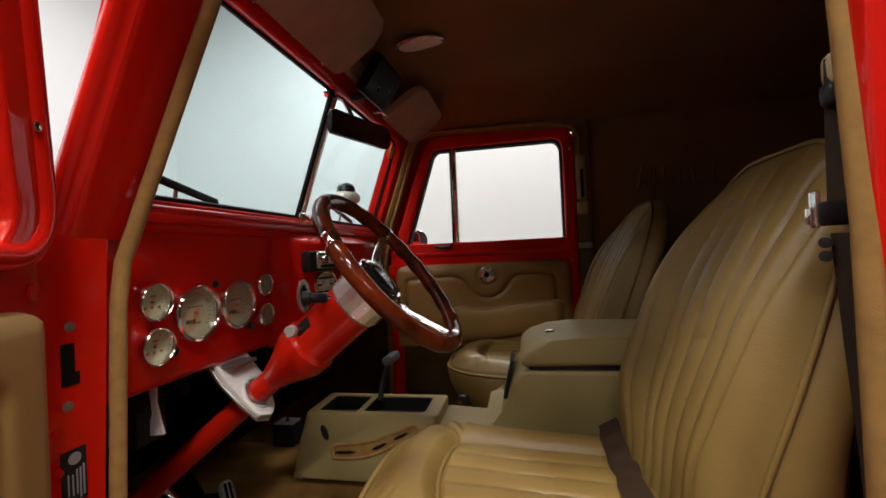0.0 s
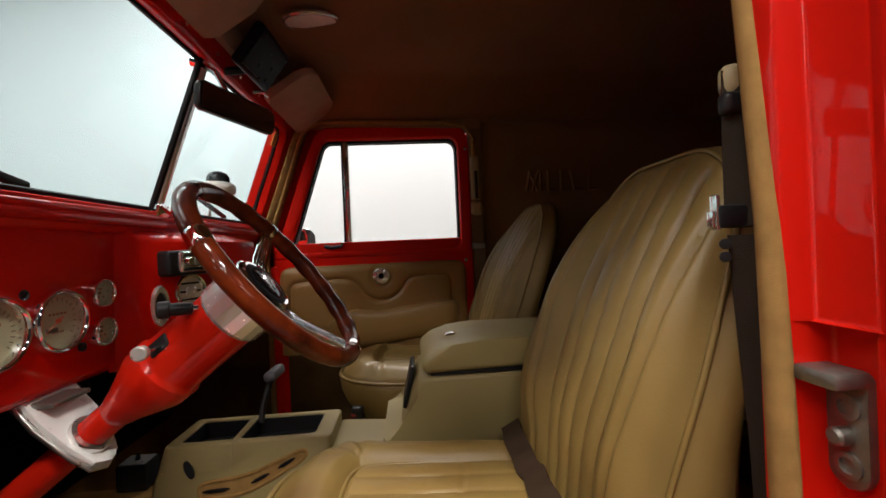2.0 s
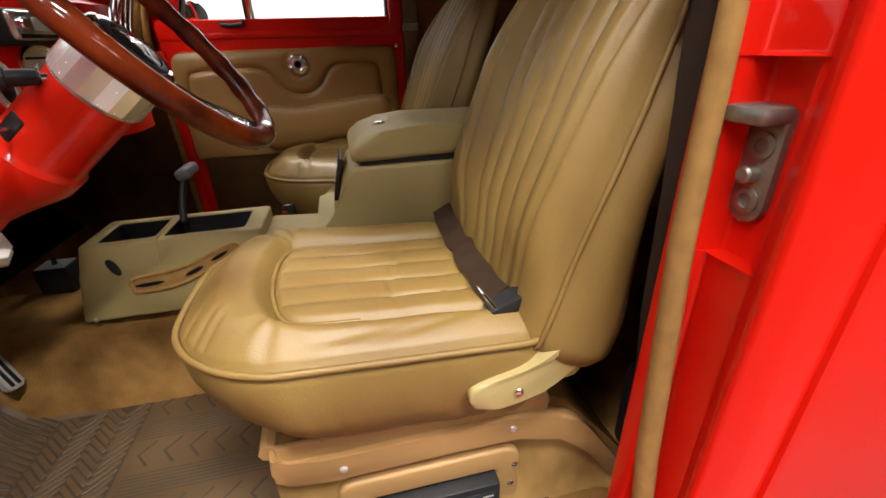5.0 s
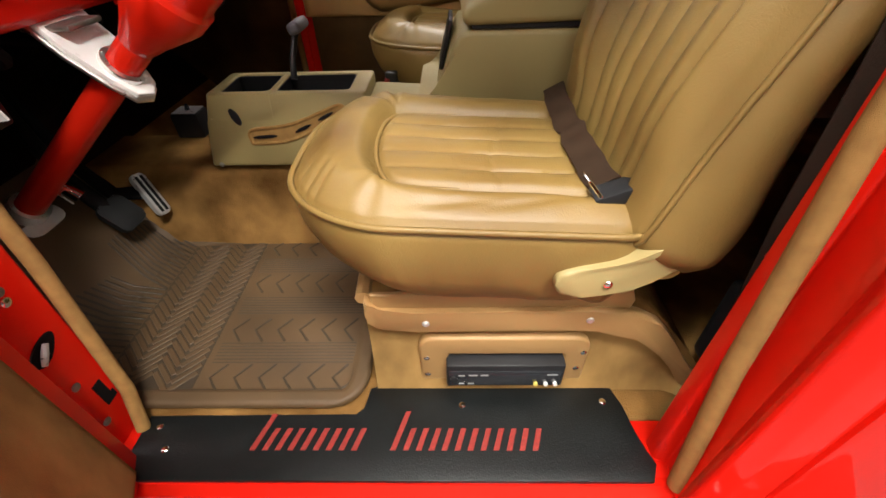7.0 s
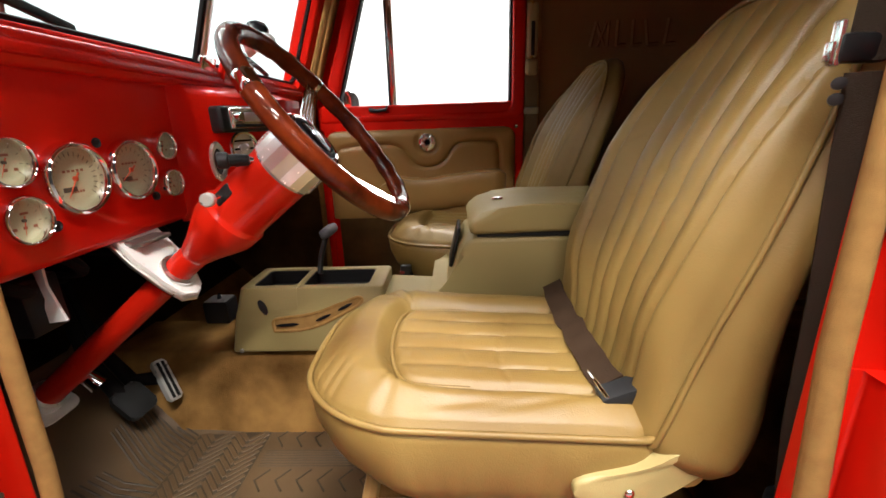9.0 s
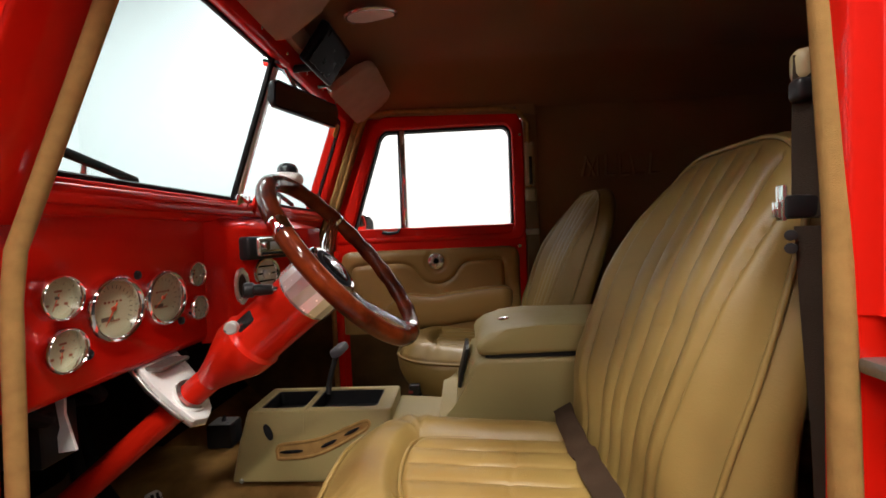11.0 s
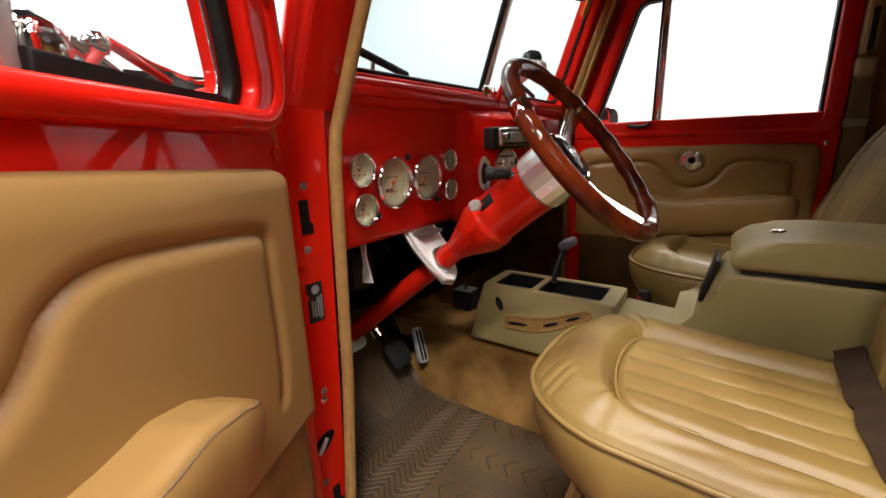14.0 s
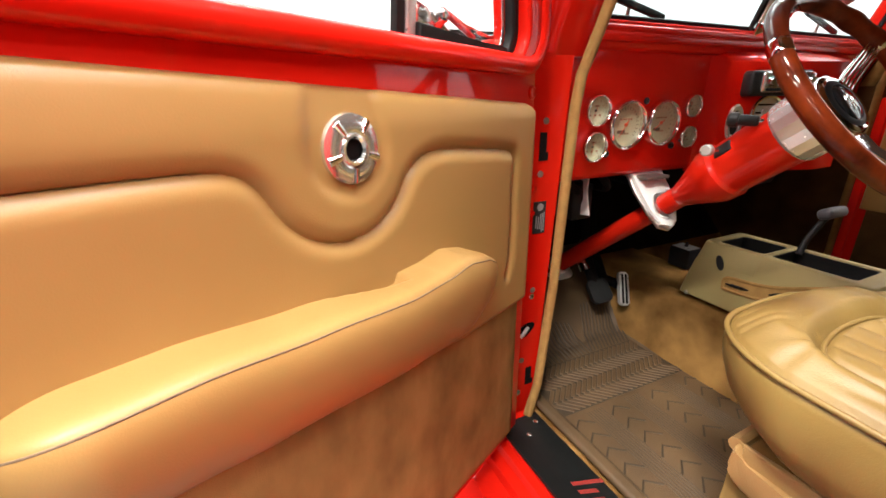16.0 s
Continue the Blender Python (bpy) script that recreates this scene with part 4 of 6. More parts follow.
# ---- seat risers with moulded trim ----


def riser(side):
    flip = Matrix.Diagonal((1, -side, 1, 1))
    ob = thing("seat_riser", (0.62, side * 0.34, 0.0), "tan carpeted seat riser with moulded trim rail", "seat riser", "seat risers")

    def put(name, bm, mat, parent, lab=""):
        bm.transform(flip)
        return part(name, bm, mat, parent, lab)

    side_m = Matrix(((1, 0, 0, 0), (0, 0, -1, -0.486), (0, 1, 0, 0), (0, 0, 0, 1)))
    bm = bmesh.new()
    prism(bm, [(0.385, -0.02), (0.96, -0.02), (0.94, 0.0), (0.87, 0.10), (0.80, 0.185), (0.76, 0.205), (0.385, 0.205)], -0.30, side_m, 0.006)
    put("riser_box", bm, CARPET, ob, "tan carpeted box")
    bm = bmesh.new()

    def skirt(u, v):
        x = 0.388 + u * 0.545
        top = 0.152 * smoothstep(0.925, 0.78, x) + 0.002
        return x, -0.489 - 0.020 * v ** 2 - 0.03 * smoothstep(0.86, 0.93, x) * v, top * (1 - v) - 0.006 * v
    sheet(bm, skirt, 40, 8)
    put("carpet_skirt", bm, DOOR_CARPET, ob, "tan carpet below the trim rail")
    bm = bmesh.new()
    rail = chaikin([(0.392, 0.172), (0.398, 0.156), (0.420, 0.146), (0.60, 0.150), (0.715, 0.148), (0.765, 0.142), (0.797, 0.122), (0.850, 0.072), (0.895, -0.002), (0.915, -0.015), (0.955, -0.015),
                    (0.918, 0.018), (0.886, 0.062), (0.852, 0.114), (0.823, 0.152), (0.790, 0.178), (0.750, 0.190), (0.60, 0.190), (0.415, 0.188), (0.405, 0.194), (0.398, 0.206), (0.392, 0.212), (0.392, 0.172)], 1)[:-1]
    prism(bm, rail, 0.020, side_m, 0.006, 3)
    trim = put("trim_rail", bm, TRIM, ob, "tan moulded trim rail")
    bm = bmesh.new()
    prism(bm, [(0.402, 0.176), (0.768, 0.180), (0.772, 0.200), (0.764, 0.222), (0.400, 0.214)], 0.010, side_m, 0.004, 3)
    put("upper_flange", bm, TRIM, ob)
    bm = bmesh.new()
    tube(bm, [(0.390, -0.49, 0.203), (0.386, -0.40, 0.203), (0.386, -0.22, 0.203)], 0.012, 8)
    put("front_edge", bm, TRIM, ob)
    for x, z in ((0.478, 0.166), (0.712, 0.172)):
        bm = bmesh.new()
        revolve(bm, [(0.0055, 0), (0.0055, 0.0015), (0.004, 0.003), (0, 0.0035)], axis_matrix((x, -0.506, z), (0, -1, 0)), 12)
        put("trim_screw", bm, SATIN_SILVER, trim)
    return ob


driver_riser = riser(-1)
riser(1)
bm = bmesh.new()
side_m = Matrix(((1, 0, 0, 0), (0, 0, -1, -0.487), (0, 1, 0, 0), (0, 0, 0, 1)))
ring_prism(bm, rounded(0.464, -0.002, 0.728, 0.126, [0.004, 0.004, 0.026, 0.022]), rounded(0.510, 0.020, 0.690, 0.086, 0.004), 0.016, side_m, 0.005)
bezel = part("unit_surround", bm, TRIM, driver_riser, "tan moulded surround")
for x, z in ((0.719, 0.091), (0.714, 0.050), (0.475, 0.078), (0.475, 0.034)):
    screw("trim_screw", (x, -0.503, z), (0, -1, 0), driver_riser, 0.005)
unit = thing("control_unit", (0.599, -0.50, 0.01), "black electronic unit with small sockets set into the seat riser", "electronic unit")
bm = bmesh.new()
box(bm, (0.599, -0.485, 0.052), (0.186, 0.07, 0.056), 0.004)
part("casing", bm, BLACK, unit)
bm = bmesh.new()
box(bm, (0.599, -0.519, 0.048), (0.178, 0.006, 0.040), 0.003)
face = part("front_panel", bm, SCREEN, unit)
for k, (x, mat) in enumerate(((0.648, YELLOW), (0.664, WHITE_METAL), (0.679, WHITE_METAL))):
    bm = bmesh.new()
    revolve(bm, [(0.0034, 0), (0.0034, 0.005), (0.0018, 0.005), (0.0018, 0.002), (0, 0.002)], axis_matrix((x, -0.521, 0.037), (0, -1, 0)), 12)
    part("socket", bm, mat, face)
for x, z, w in ((0.530, 0.058, 0.010), (0.548, 0.059, 0.014), (0.566, 0.059, 0.012), (0.530, 0.036, 0.008), (0.545, 0.036, 0.010), (0.672, 0.060, 0.016)):
    bm = bmesh.new()
    box(bm, (x, -0.5222, z), (w, 0.001, 0.003))
    part("print_bar", bm, SATIN_GREY, face)
bm = bmesh.new()
revolve(bm, [(0.006, 0), (0.006, 0.004), (0, 0.004)], axis_matrix((0.518, -0.521, 0.050), (0, -1, 0)), 16)
part("knob", bm, BLACK, face)

# ---- centre console ----
console = thing("centre_console", (0.68, 0, 0.18), "olive tan plastic centre console with padded armrest lid", "console")
bm = bmesh.new()
prism(bm, [(0.455, 0.17), (1.05, 0.17), (1.05, 0.458), (0.550, 0.458), (0.532, 0.450), (0.518, 0.425), (0.500, 0.362), (0.490, 0.350), (0.455, 0.345)], 0.21, Matrix(((1, 0, 0, 0), (0, 0, 1, -0.105), (0, 1, 0, 0), (0, 0, 0, 1))), 0.010, 3)
part("body", bm, PLASTIC, console)
bm = bmesh.new()
lid = [(0.540, 0.470), (0.548, 0.465), (1.0, 0.474), (1.0, 0.526), (0.66, 0.526), (0.600, 0.520), (0.564, 0.510), (0.544, 0.495), (0.537, 0.483)]
prism(bm, lid, 0.222, Matrix(((1, 0, 0, 0), (0, 0, 1, -0.111), (0, 1, 0, 0), (0, 0, 0, 1))), 0.011, 3)
lid_ob = part("armrest_lid", bm, PLASTIC, console, "padded armrest lid")
# black strip fills the lid gap, its shade given as colour
bm = bmesh.new()
box(bm, (0.77, 0, 0.465), (0.43, 0.204, 0.010))
part("lid_gap", bm, BLACK, console, "black strip standing for the shade under the lid")
bm = bmesh.new()
prof = [(0.0, -0.002), (0.011, -0.002), (0.013, 0.002), (0.010, 0.004), (0.006, 0.003), (0.005, 0.0015), (0, 0.0015)]
revolve(bm, prof, axis_matrix((0.603, -0.012, 0.5195), (-0.1, 0, 1)), 20)
part("lock", bm, CHROME, lid_ob, "chrome lock button")
bm = bmesh.new()
box(bm, (0.508, 0.02, 0.415), (0.008, 0.10, 0.09), 0.002, Matrix.Translation((0.508, 0, 0.415)) @ pose(0, 0, 0, 0, 14, 0) @ Matrix.Translation((-0.508, 0, -0.415)))
part("front_pocket", bm, BLACK, console, "black pocket in the front face")

tray = thing("floor_tray", (0.16, 0, 0.19), "olive tan plastic floor tray with cup wells on the tunnel", "tray")
# sides lean in, the rear runs back to the console
bm = bmesh.new()
prof_lo = [(0.000, 0.200), (0.48, 0.198), (0.485, 0.26), (0.475, 0.312), (0.347, 0.320), (0.342, 0.304), (0.020, 0.304), (0.012, 0.290)]
lo = [bm.verts.new((x, -0.102 + 0.22 * (z - 0.183), z)) for x, z in prof_lo]
hi = [bm.verts.new((x, 0.072, z)) for x, z in prof_lo]
bm.faces.new(lo)
bm.faces.new(hi[::-1])
for i in range(len(lo)):
    j = (i + 1) % len(lo)
    bm.faces.new((lo[i], hi[i], hi[j], lo[j]))
bmesh.ops.bevel(bm, geom=list(bm.edges), offset=0.007, segments=3, affect="EDGES", profile=0.5)
part("body", bm, PLASTIC, tray)
# a deep rim with two open wells on top of it
for a0, a1, x0, x1 in ((0.024, 0.1545, 0.047, 0.147), (0.1545, 0.348, 0.162, 0.312)):
    bm = bmesh.new()
    corners = [0.0006, 0.012, 0.012, 0.0006] if a0 > 0.1 else [0.012, 0.0006, 0.0006, 0.012]
    r_in, r_out = rounded(x0, -0.047, x1, 0.054, 0.010), rounded(a0, -0.0673, a1, 0.0725, corners)
    ring_prism(bm, r_out, r_in, 0.049, Matrix.Translation((0, 0, 0.2945)), 0.004)
    for v in bm.verts:
        if v.co.y < -0.055:
            v.co.y -= 0.22 * (0.3435 - v.co.z)
        if v.co.x < 0.03:
            v.co.x -= 0.22 * (0.3435 - v.co.z)
    part("well_rim", bm, PLASTIC, tray)
    bm = bmesh.new()
    ring_prism(bm, rounded(x0 - 0.0006, -0.0476, x1 + 0.0006, 0.0546, 0.010), rounded(x0 + 0.002, -0.045, x1 - 0.002, 0.052, 0.009), 0.036, Matrix.Translation((0, 0, 0.3045)))
    prism(bm, rounded(x0, -0.047, x1, 0.054, 0.010), 0.003, Matrix.Translation((0, 0, 0.3042)))
    part("well", bm, BLACK, tray, "dark recessed well")
side_plane = Matrix(((1, 0, 0, 0), (0, 0.22, -1, -0.1437), (0, 1, 0, 0), (0, 0, 0, 1)))
# flat dark oval in place of the shade inside the hole
bm = bmesh.new()
prism(bm, [(0.077 + 0.009 * math.cos(a) - 0.006 * math.sin(a), 0.302 + 0.016 * math.sin(a) - 0.002 * math.cos(a)) for a in [k * math.tau / 20 for k in range(20)]], 0.003, side_plane)
part("cable_hole", bm, BLACK, tray, "dark oval cable hole")
POCKET = [(0.098, 0.261, 0.013), (0.130, 0.263, 0.015), (0.170, 0.266, 0.015), (0.212, 0.277, 0.013), (0.262, 0.299, 0.011), (0.300, 0.316, 0.008)]


def pocket_point(x, z, out=0.0):
    return x, -0.102 + 0.22 * (z - 0.183) - out, z


rim_lo = [(x + 0.25 * h, z - h) for x, z, h in POCKET]
rim_hi = [(x - 0.25 * h, z + h) for x, z, h in POCKET]
rim = chaikin(rim_lo + rim_hi[::-1] + rim_lo[:1], 2)[:-1]
bm = bmesh.new()
tube(bm, [pocket_point(x, z, 0.001) for x, z in rim], 0.0036, 8, closed=True)
lip = part("side_pocket_lip", bm, WELT, tray, "brown lipped side pocket", smooth=60)
bm = bmesh.new()
va = [bm.verts.new(pocket_point(x, z, -0.004)) for x, z in rim]
vb = [bm.verts.new(pocket_point(x, z, 0.0012)) for x, z in rim]
bm.faces.new(vb)
for k in range(len(va)):
    bm.faces.new((va[k], va[(k + 1) % len(va)], vb[(k + 1) % len(vb)], vb[k]))
part("pocket_base", bm, WELT, lip)
# slots are solid near-black slivers painted as the shade in them
for x, z, w, sl in ((0.130, 0.262, 0.050, 0.05), (0.212, 0.277, 0.034, 0.42), (0.262, 0.300, 0.032, 0.46)):
    bm = bmesh.new()
    tube(bm, [pocket_point(x + q * w / 2, z + q * w / 2 * sl, 0.0015) for q in (-1, -0.5, 0.5, 1)], [0.002, 0.0055, 0.0055, 0.002], 8, squash=0.6)
    part("pocket_slot", bm, SHADE_BLACK, lip, "dark slot")
screw("tray_screw", (0.022, -0.098, 0.205), (0, -1, 0), tray, 0.005, STEEL)

lever = thing("gear_lever", (0.172, 0.044, 0.343), "black gear lever with a grey T handle", "gear lever")
bm = bmesh.new()
tube(bm, [(0.172, 0.044, 0.335), (0.172, 0.062, 0.37), (0.180, 0.090, 0.412), (0.184, 0.099, 0.424)], 0.007, 10)
part("shaft", bm, BLACK, lever)
bm = bmesh.new()
box(bm, (0.0, 0, 0), (0.030, 0.075, 0.024), 0.009, axis_matrix((0.188, 0.10, 0.430), (-0.35, 0, 1), (1, 0, 0.2)), 3)
part("handle", bm, material("grey_handle_plastic", (0.09, 0.09, 0.10), 0.45), lever, "dark grey T handle")

box2 = thing("switch_box", (-0.10, 0.08, 0.18), "small black switch box with a white label on the tunnel", "switch box")
bm = bmesh.new()
box(bm, (-0.125, 0.09, 0.222), (0.066, 0.055, 0.060), 0.005)
part("casing", bm, BLACK, box2)
bm = bmesh.new()
box(bm, (-0.125, 0.09, 0.2530), (0.056, 0.046, 0.002), 0.0)
part("label_plate", bm, SATIN_SILVER, box2, "pale label plate")
bm = bmesh.new()
tube(bm, [(-0.125, 0.09, 0.253), (-0.120, 0.085, 0.268)], [0.006, 0.004], 8)
part("toggle", bm, BLACK, box2)

# ---- floor mat ----
mat = thing("floor_mat", (0.15, -0.34, 0.0), "brown ribbed rubber floor mat in the footwell", "floor mat")


def mat_height(x, y):
    return 0.0 if x > TOE else (TOE - x) * 1.1


def mat_rear(y):
    """Where the mat ends behind, with round corners."""
    d = max(0.0, 0.06 - (y + 0.545), 0.05 - (-0.110 - y))
    r = 0.06 if y < -0.3 else 0.05
    return 0.372 - r + math.sqrt(max(0.0, r * r - min(d, r) ** 2))


def mat_point(u, v):
    y = -0.545 + v * 0.435
    x = -0.345 + u * (mat_rear(y) + 0.345)
    edge = min(mat_rear(y) - x, y + 0.545)
    lift = 0.014 * smoothstep(-0.135, -0.112, y) * smoothstep(0.05, -0.1, x) + 0.0050 * smoothstep(0.031, 0.024, edge) * smoothstep(0.0, 0.006, edge)
    return x, y, mat_height(x, y) + 0.001 + lift


bm = bmesh.new()
sheet(bm, mat_point, 150, 120, (0, 0, 0.006))
part("mat_base", bm, MAT, mat, smooth=60)


# low tubes in the darker colour, drawing groove shade as lines
def rib(name, pts, r=0.0032):
    bm = bmesh.new()
    tube(bm, [(x, y, mat_height(x, y) + 0.0070) for x, y in pts], r, 6, squash=0.6)
    part(name, bm, GROOVE_SHADE, mat, smooth=60)


def block(name, x, y, length, turn, w=0.0062):
    """A low flat-topped tread block lying at an angle."""
    bm = bmesh.new()
    box(bm, (0, 0, 0), (length, w, 0.0052), 0.0016, pose(x, y, mat_height(x, y) + 0.0058, 0, 0, turn), 1)
    part(name, bm, MAT, mat, smooth=30)


# tread rows near the seat: chevrons, with long ribs between the rows
for y in (-0.492, -0.388, -0.262, -0.145):
    for k in range(6):
        x = 0.094 + k * 0.043
        rib("chevron", [(x + 0.022, y - 0.027), (x, y), (x + 0.022, y + 0.027)], 0.0024)
for y in (-0.440, -0.325, -0.205):
    for dy in (-0.021, -0.014, -0.007, 0.0, 0.007, 0.014, 0.021):
        rib("long_rib", [(0.085, y + dy), (0.338, y + dy)], 0.0011)
# basket-weave blocks across the middle, in bands that turn their slant, over a ground coloured as the shade between
# them
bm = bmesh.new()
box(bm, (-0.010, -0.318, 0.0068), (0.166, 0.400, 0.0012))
part("weave_shade", bm, GROOVE_SHADE, mat)
for band in range(4):
    for k in range(23):
        block("weave_block", -0.069 + band * 0.0395, -0.500 + k * 0.0166, 0.054, 45 if band % 2 else -45, 0.0106)
# fine ribs in two fields over the front, slanting apart
for k in range(18):
    y1 = -0.508 + k * 0.0135
    rib("fine_rib", [(-0.095, y1), (-0.155, y1 - 0.004), (-0.235 + 0.003 * k, y1 - 0.010)], 0.0024)
for k in range(13):
    y1 = -0.275 + k * 0.0125
    rib("fine_rib", [(-0.095, y1), (-0.155, y1 + 0.026), (-0.215, min(-0.122, y1 + 0.055))], 0.0024)
# groove inside the border, its shade drawn as a dark line
rib("border_groove", chaikin([(-0.06, -0.516), (0.310, -0.516), (0.338, -0.510), (0.345, -0.485), (0.345, -0.14)], 2), 0.0022)

# ---- black kick plate on the sill with red stitching ----
plate_ob = thing("sill_plate", (0.42, -0.585, 0.0), "black vinyl sill plate with a row of red stitching", "sill plate")
bm = bmesh.new()
outline = [(0.022, -0.556), (0.022, -0.655), (0.80, -0.655), (0.812, -0.63), (0.795, -0.588), (0.791, -0.539), (0.780, -0.508), (0.752, -0.496), (0.395, -0.500), (0.376, -0.508), (0.372, -0.545), (0.36, -0.556)]
prism(bm, outline, 0.009, Matrix.Translation((0, 0, -0.0105)), 0.002)
part("plate", bm, SILL_BLACK, plate_ob)
for x, y in ((0.075, -0.611), (0.531, -0.539), (0.760, -0.533), (0.048, -0.575)):
    screw("plate_screw", (x, y, -0.001), (0, 0, 1), plate_ob, 0.0055)


# two words' length of plain slanted bars, no letters
for x, h in [(0.205 + 0.0195 * k, 0.058 if k == 0 else 0.034) for k in range(9)] + [(0.420 + 0.0195 * k, 0.062 if k == 0 else 0.034) for k in range(12)]:
    bm = bmesh.new()
    prism(bm, [(x, -0.612), (x + 0.0085, -0.612), (x + 0.0085 + 0.32 * h, -0.612 + h), (x + 0.32 * h, -0.612 + h)], 0.0016, Matrix.Translation((0, 0, -0.0016)), 0.0005, 1)
    part("stitched_bar", bm, SCRIPT_RED, plate_ob, "red stitched bar")

# ---- dashboard ----
dash = thing("dashboard", (-0.02, 0.0, 0.52), "glossy red painted steel dashboard", "dashboard")
dash_profile = [(-0.075, 0.790), (-0.030, 0.800), (-0.006, 0.801), (0.006, 0.797), (0.011, 0.788), (0.008, 0.779), (-0.006, 0.774), (-0.012, 0.768), (-0.014, 0.760), (-0.020, 0.530), (-0.026, 0.519), (-0.040, 0.516), (-0.075, 0.520), (-0.075, 0.55), (-0.055, 0.56), (-0.050, 0.75)]
bm = bmesh.new()
prism(bm, dash_profile, 1.05, Matrix(((1, 0, 0, 0), (0, 0, 1, -0.503), (0, 1, 0, 0), (0, 0, 0, 1))))
part("panel", bm, RED_DASH, dash, smooth=50)
bm = bmesh.new()
box(bm, (-0.045, 0.02, 0.806), (0.10, 1.06, 0.016), 0.007)
part("upper_ledge", bm, RED_DASH, dash)
# raised centre section: its face is turned towards the driver
FT, FN = Vector((0.355, 0.935, 0)), Vector((0.935, -0.355, 0))
FO = Vector((0.018, -0.088, 0))


def facet(t, z, off=0.0):
    return FO + FT * t + FN * off + Vector((0, 0, z))


far = facet(0.24, 0)
pod = [(-0.030, -0.122), (-0.016, -0.118), (-0.006, -0.112), (0.006, -0.102), (0.013, -0.095), (FO.x, FO.y), (far.x, far.y), (far.x + 0.004, far.y + 0.02), (far.x, far.y + 0.10), (-0.03, far.y + 0.16)]
bm = bmesh.new()
lo = [bm.verts.new((x, y, 0.512)) for x, y in pod]
hi = [bm.verts.new((x, y, 0.748)) for x, y in pod]
top = [bm.verts.new((min(x, -0.006 + x * 0.35), y, 0.770)) for x, y in pod]
for q, s in ((lo, hi), (hi, top)):
    for i in range(len(pod) - 1):
        bm.faces.new((q[i], q[i + 1], s[i + 1], s[i]))
bm.faces.new(top)
bm.faces.new(lo[::-1])
part("centre_section", bm, RED_DASH, dash, smooth=50)


def gauge(y, z, r, marks, needle, name="gauge", x=-0.0165):
    r = r * 1.06
    m = axis_matrix((x, y, z), (1, 0, -0.02), (0, 0, 1))
    bm = bmesh.new()
    revolve(bm, [(r * 1.03, -0.004), (r * 1.03, 0.005), (r * 1.02, 0.010), (r * 0.985, 0.0135), (r * 0.94, 0.0150), (r * 0.90, 0.0140), (r * 0.86, 0.0105), (r * 0.84, 0.006), (r * 0.82, 0.0)], m, 40)
    g = part(name, bm, CHROME, dash, "chrome-rimmed cream dial")
    bm = bmesh.new()
    revolve(bm, [(0, 0.0012), (r * 0.83, 0.0012), (r * 0.83, -0.001)], m, 40)
    part("dial", bm, CREAM, g, "cream dial face")
    for k in range(marks):
        a = radians(-130 + 260 * k / (marks - 1))
        d = Vector((math.cos(a), math.sin(a), 0))
        bm = bmesh.new()
        tube(bm, [m @ (d * r * 0.62 + Vector((0, 0, 0.0016))), m @ (d * r * 0.74 + Vector((0, 0, 0.0016)))], r * 0.009 + 0.0001, 4)
        part("mark", bm, INK, g, "")
    bm = bmesh.new()
    a = radians(-needle)
    d = Vector((math.cos(a), math.sin(a), 0))
    tube(bm, [m @ (-d * r * 0.2 + Vector((0, 0, 0.0035))), m @ (d * r * 0.6 + Vector((0, 0, 0.0035)))], [r * 0.026, r * 0.009], 6)
    part("needle", bm, NEEDLE, g)
    bm = bmesh.new()
    revolve(bm, [(r * 0.075, 0.001), (r * 0.075, 0.004), (0, 0.0045)], m, 16)
    part("needle_hub", bm, NEEDLE if r > 0.035 else INK, g)
    if r > 0.035:
        for w, h, mat in ((0.34, 0.22, RED_INK), (0.22, -0.36, RED_INK)):
            bm = bmesh.new()
            for k in range(5):
                c = (k - 2) * w * r * 0.42
                box(bm, (h * r, c, 0.0016), (r * 0.07, r * w * 0.24, 0.0006), m=m)
            part("dial_print", bm, mat, g, "plain printed bars")
        bm = bmesh.new()
        box(bm, (-0.28 * r, 0.22 * r, 0.0016), (r * 0.13, r * 0.42, 0.001), m=m)
        part("counter_window", bm, INK, g)
    else:
        bm = bmesh.new()
        for k in (-1, 0, 1):
            box(bm, (-0.30 * r, k * r * 0.42, 0.0016), (r * 0.12, r * 0.16, 0.0006), m=m)
        box(bm, (0.28 * r, -0.1 * r, 0.0016), (r * 0.10, r * 0.34, 0.0006), m=m)
        part("dial_print", bm, RED_INK, g, "plain printed bars")
    bm = bmesh.new()
    revolve(bm, [(0, 0.0090), (r * 0.5, 0.0086), (r * 0.85, 0.0070)], m, 32)
    lens = part("dial_glass", bm, CLEAR, g, "clear dial glass")
    lens.visible_shadow = False
    return g


gauge(-0.433, 0.656, 0.0285, 9, 205)
gauge(-0.432, 0.586, 0.0285, 9, 190)
gauge(-0.347, 0.626, 0.0465, 21, 215)
gauge(-0.243, 0.627, 0.0450, 17, 235)
gauge(-0.158, 0.660, 0.0235, 7, 200)
gauge(-0.158, 0.594, 0.0235, 7, 230)
for y, z, mat in ((-0.295, 0.672, BLACK), (-0.392, 0.569, BLACK), (-0.197, 0.576, BLACK)):
    bm = bmesh.new()
    revolve(bm, [(0.0075, -0.002), (0.0075, 0.002), (0.0055, 0.003), (0.004, 0.001), (0, 0.001)], axis_matrix((-0.0165, y, z), (1, 0, 0)), 20)
    part("indicator_lamp", bm, mat, dash, "small dark indicator lamp")

bm = bmesh.new()
tube(bm, [(0.004, 0.050, 0.785), (0.012, 0.056, 0.82), (0.024, 0.066, 0.852), (0.034, 0.078, 0.862)], [0.008, 0.007, 0.006, 0.005], 10)
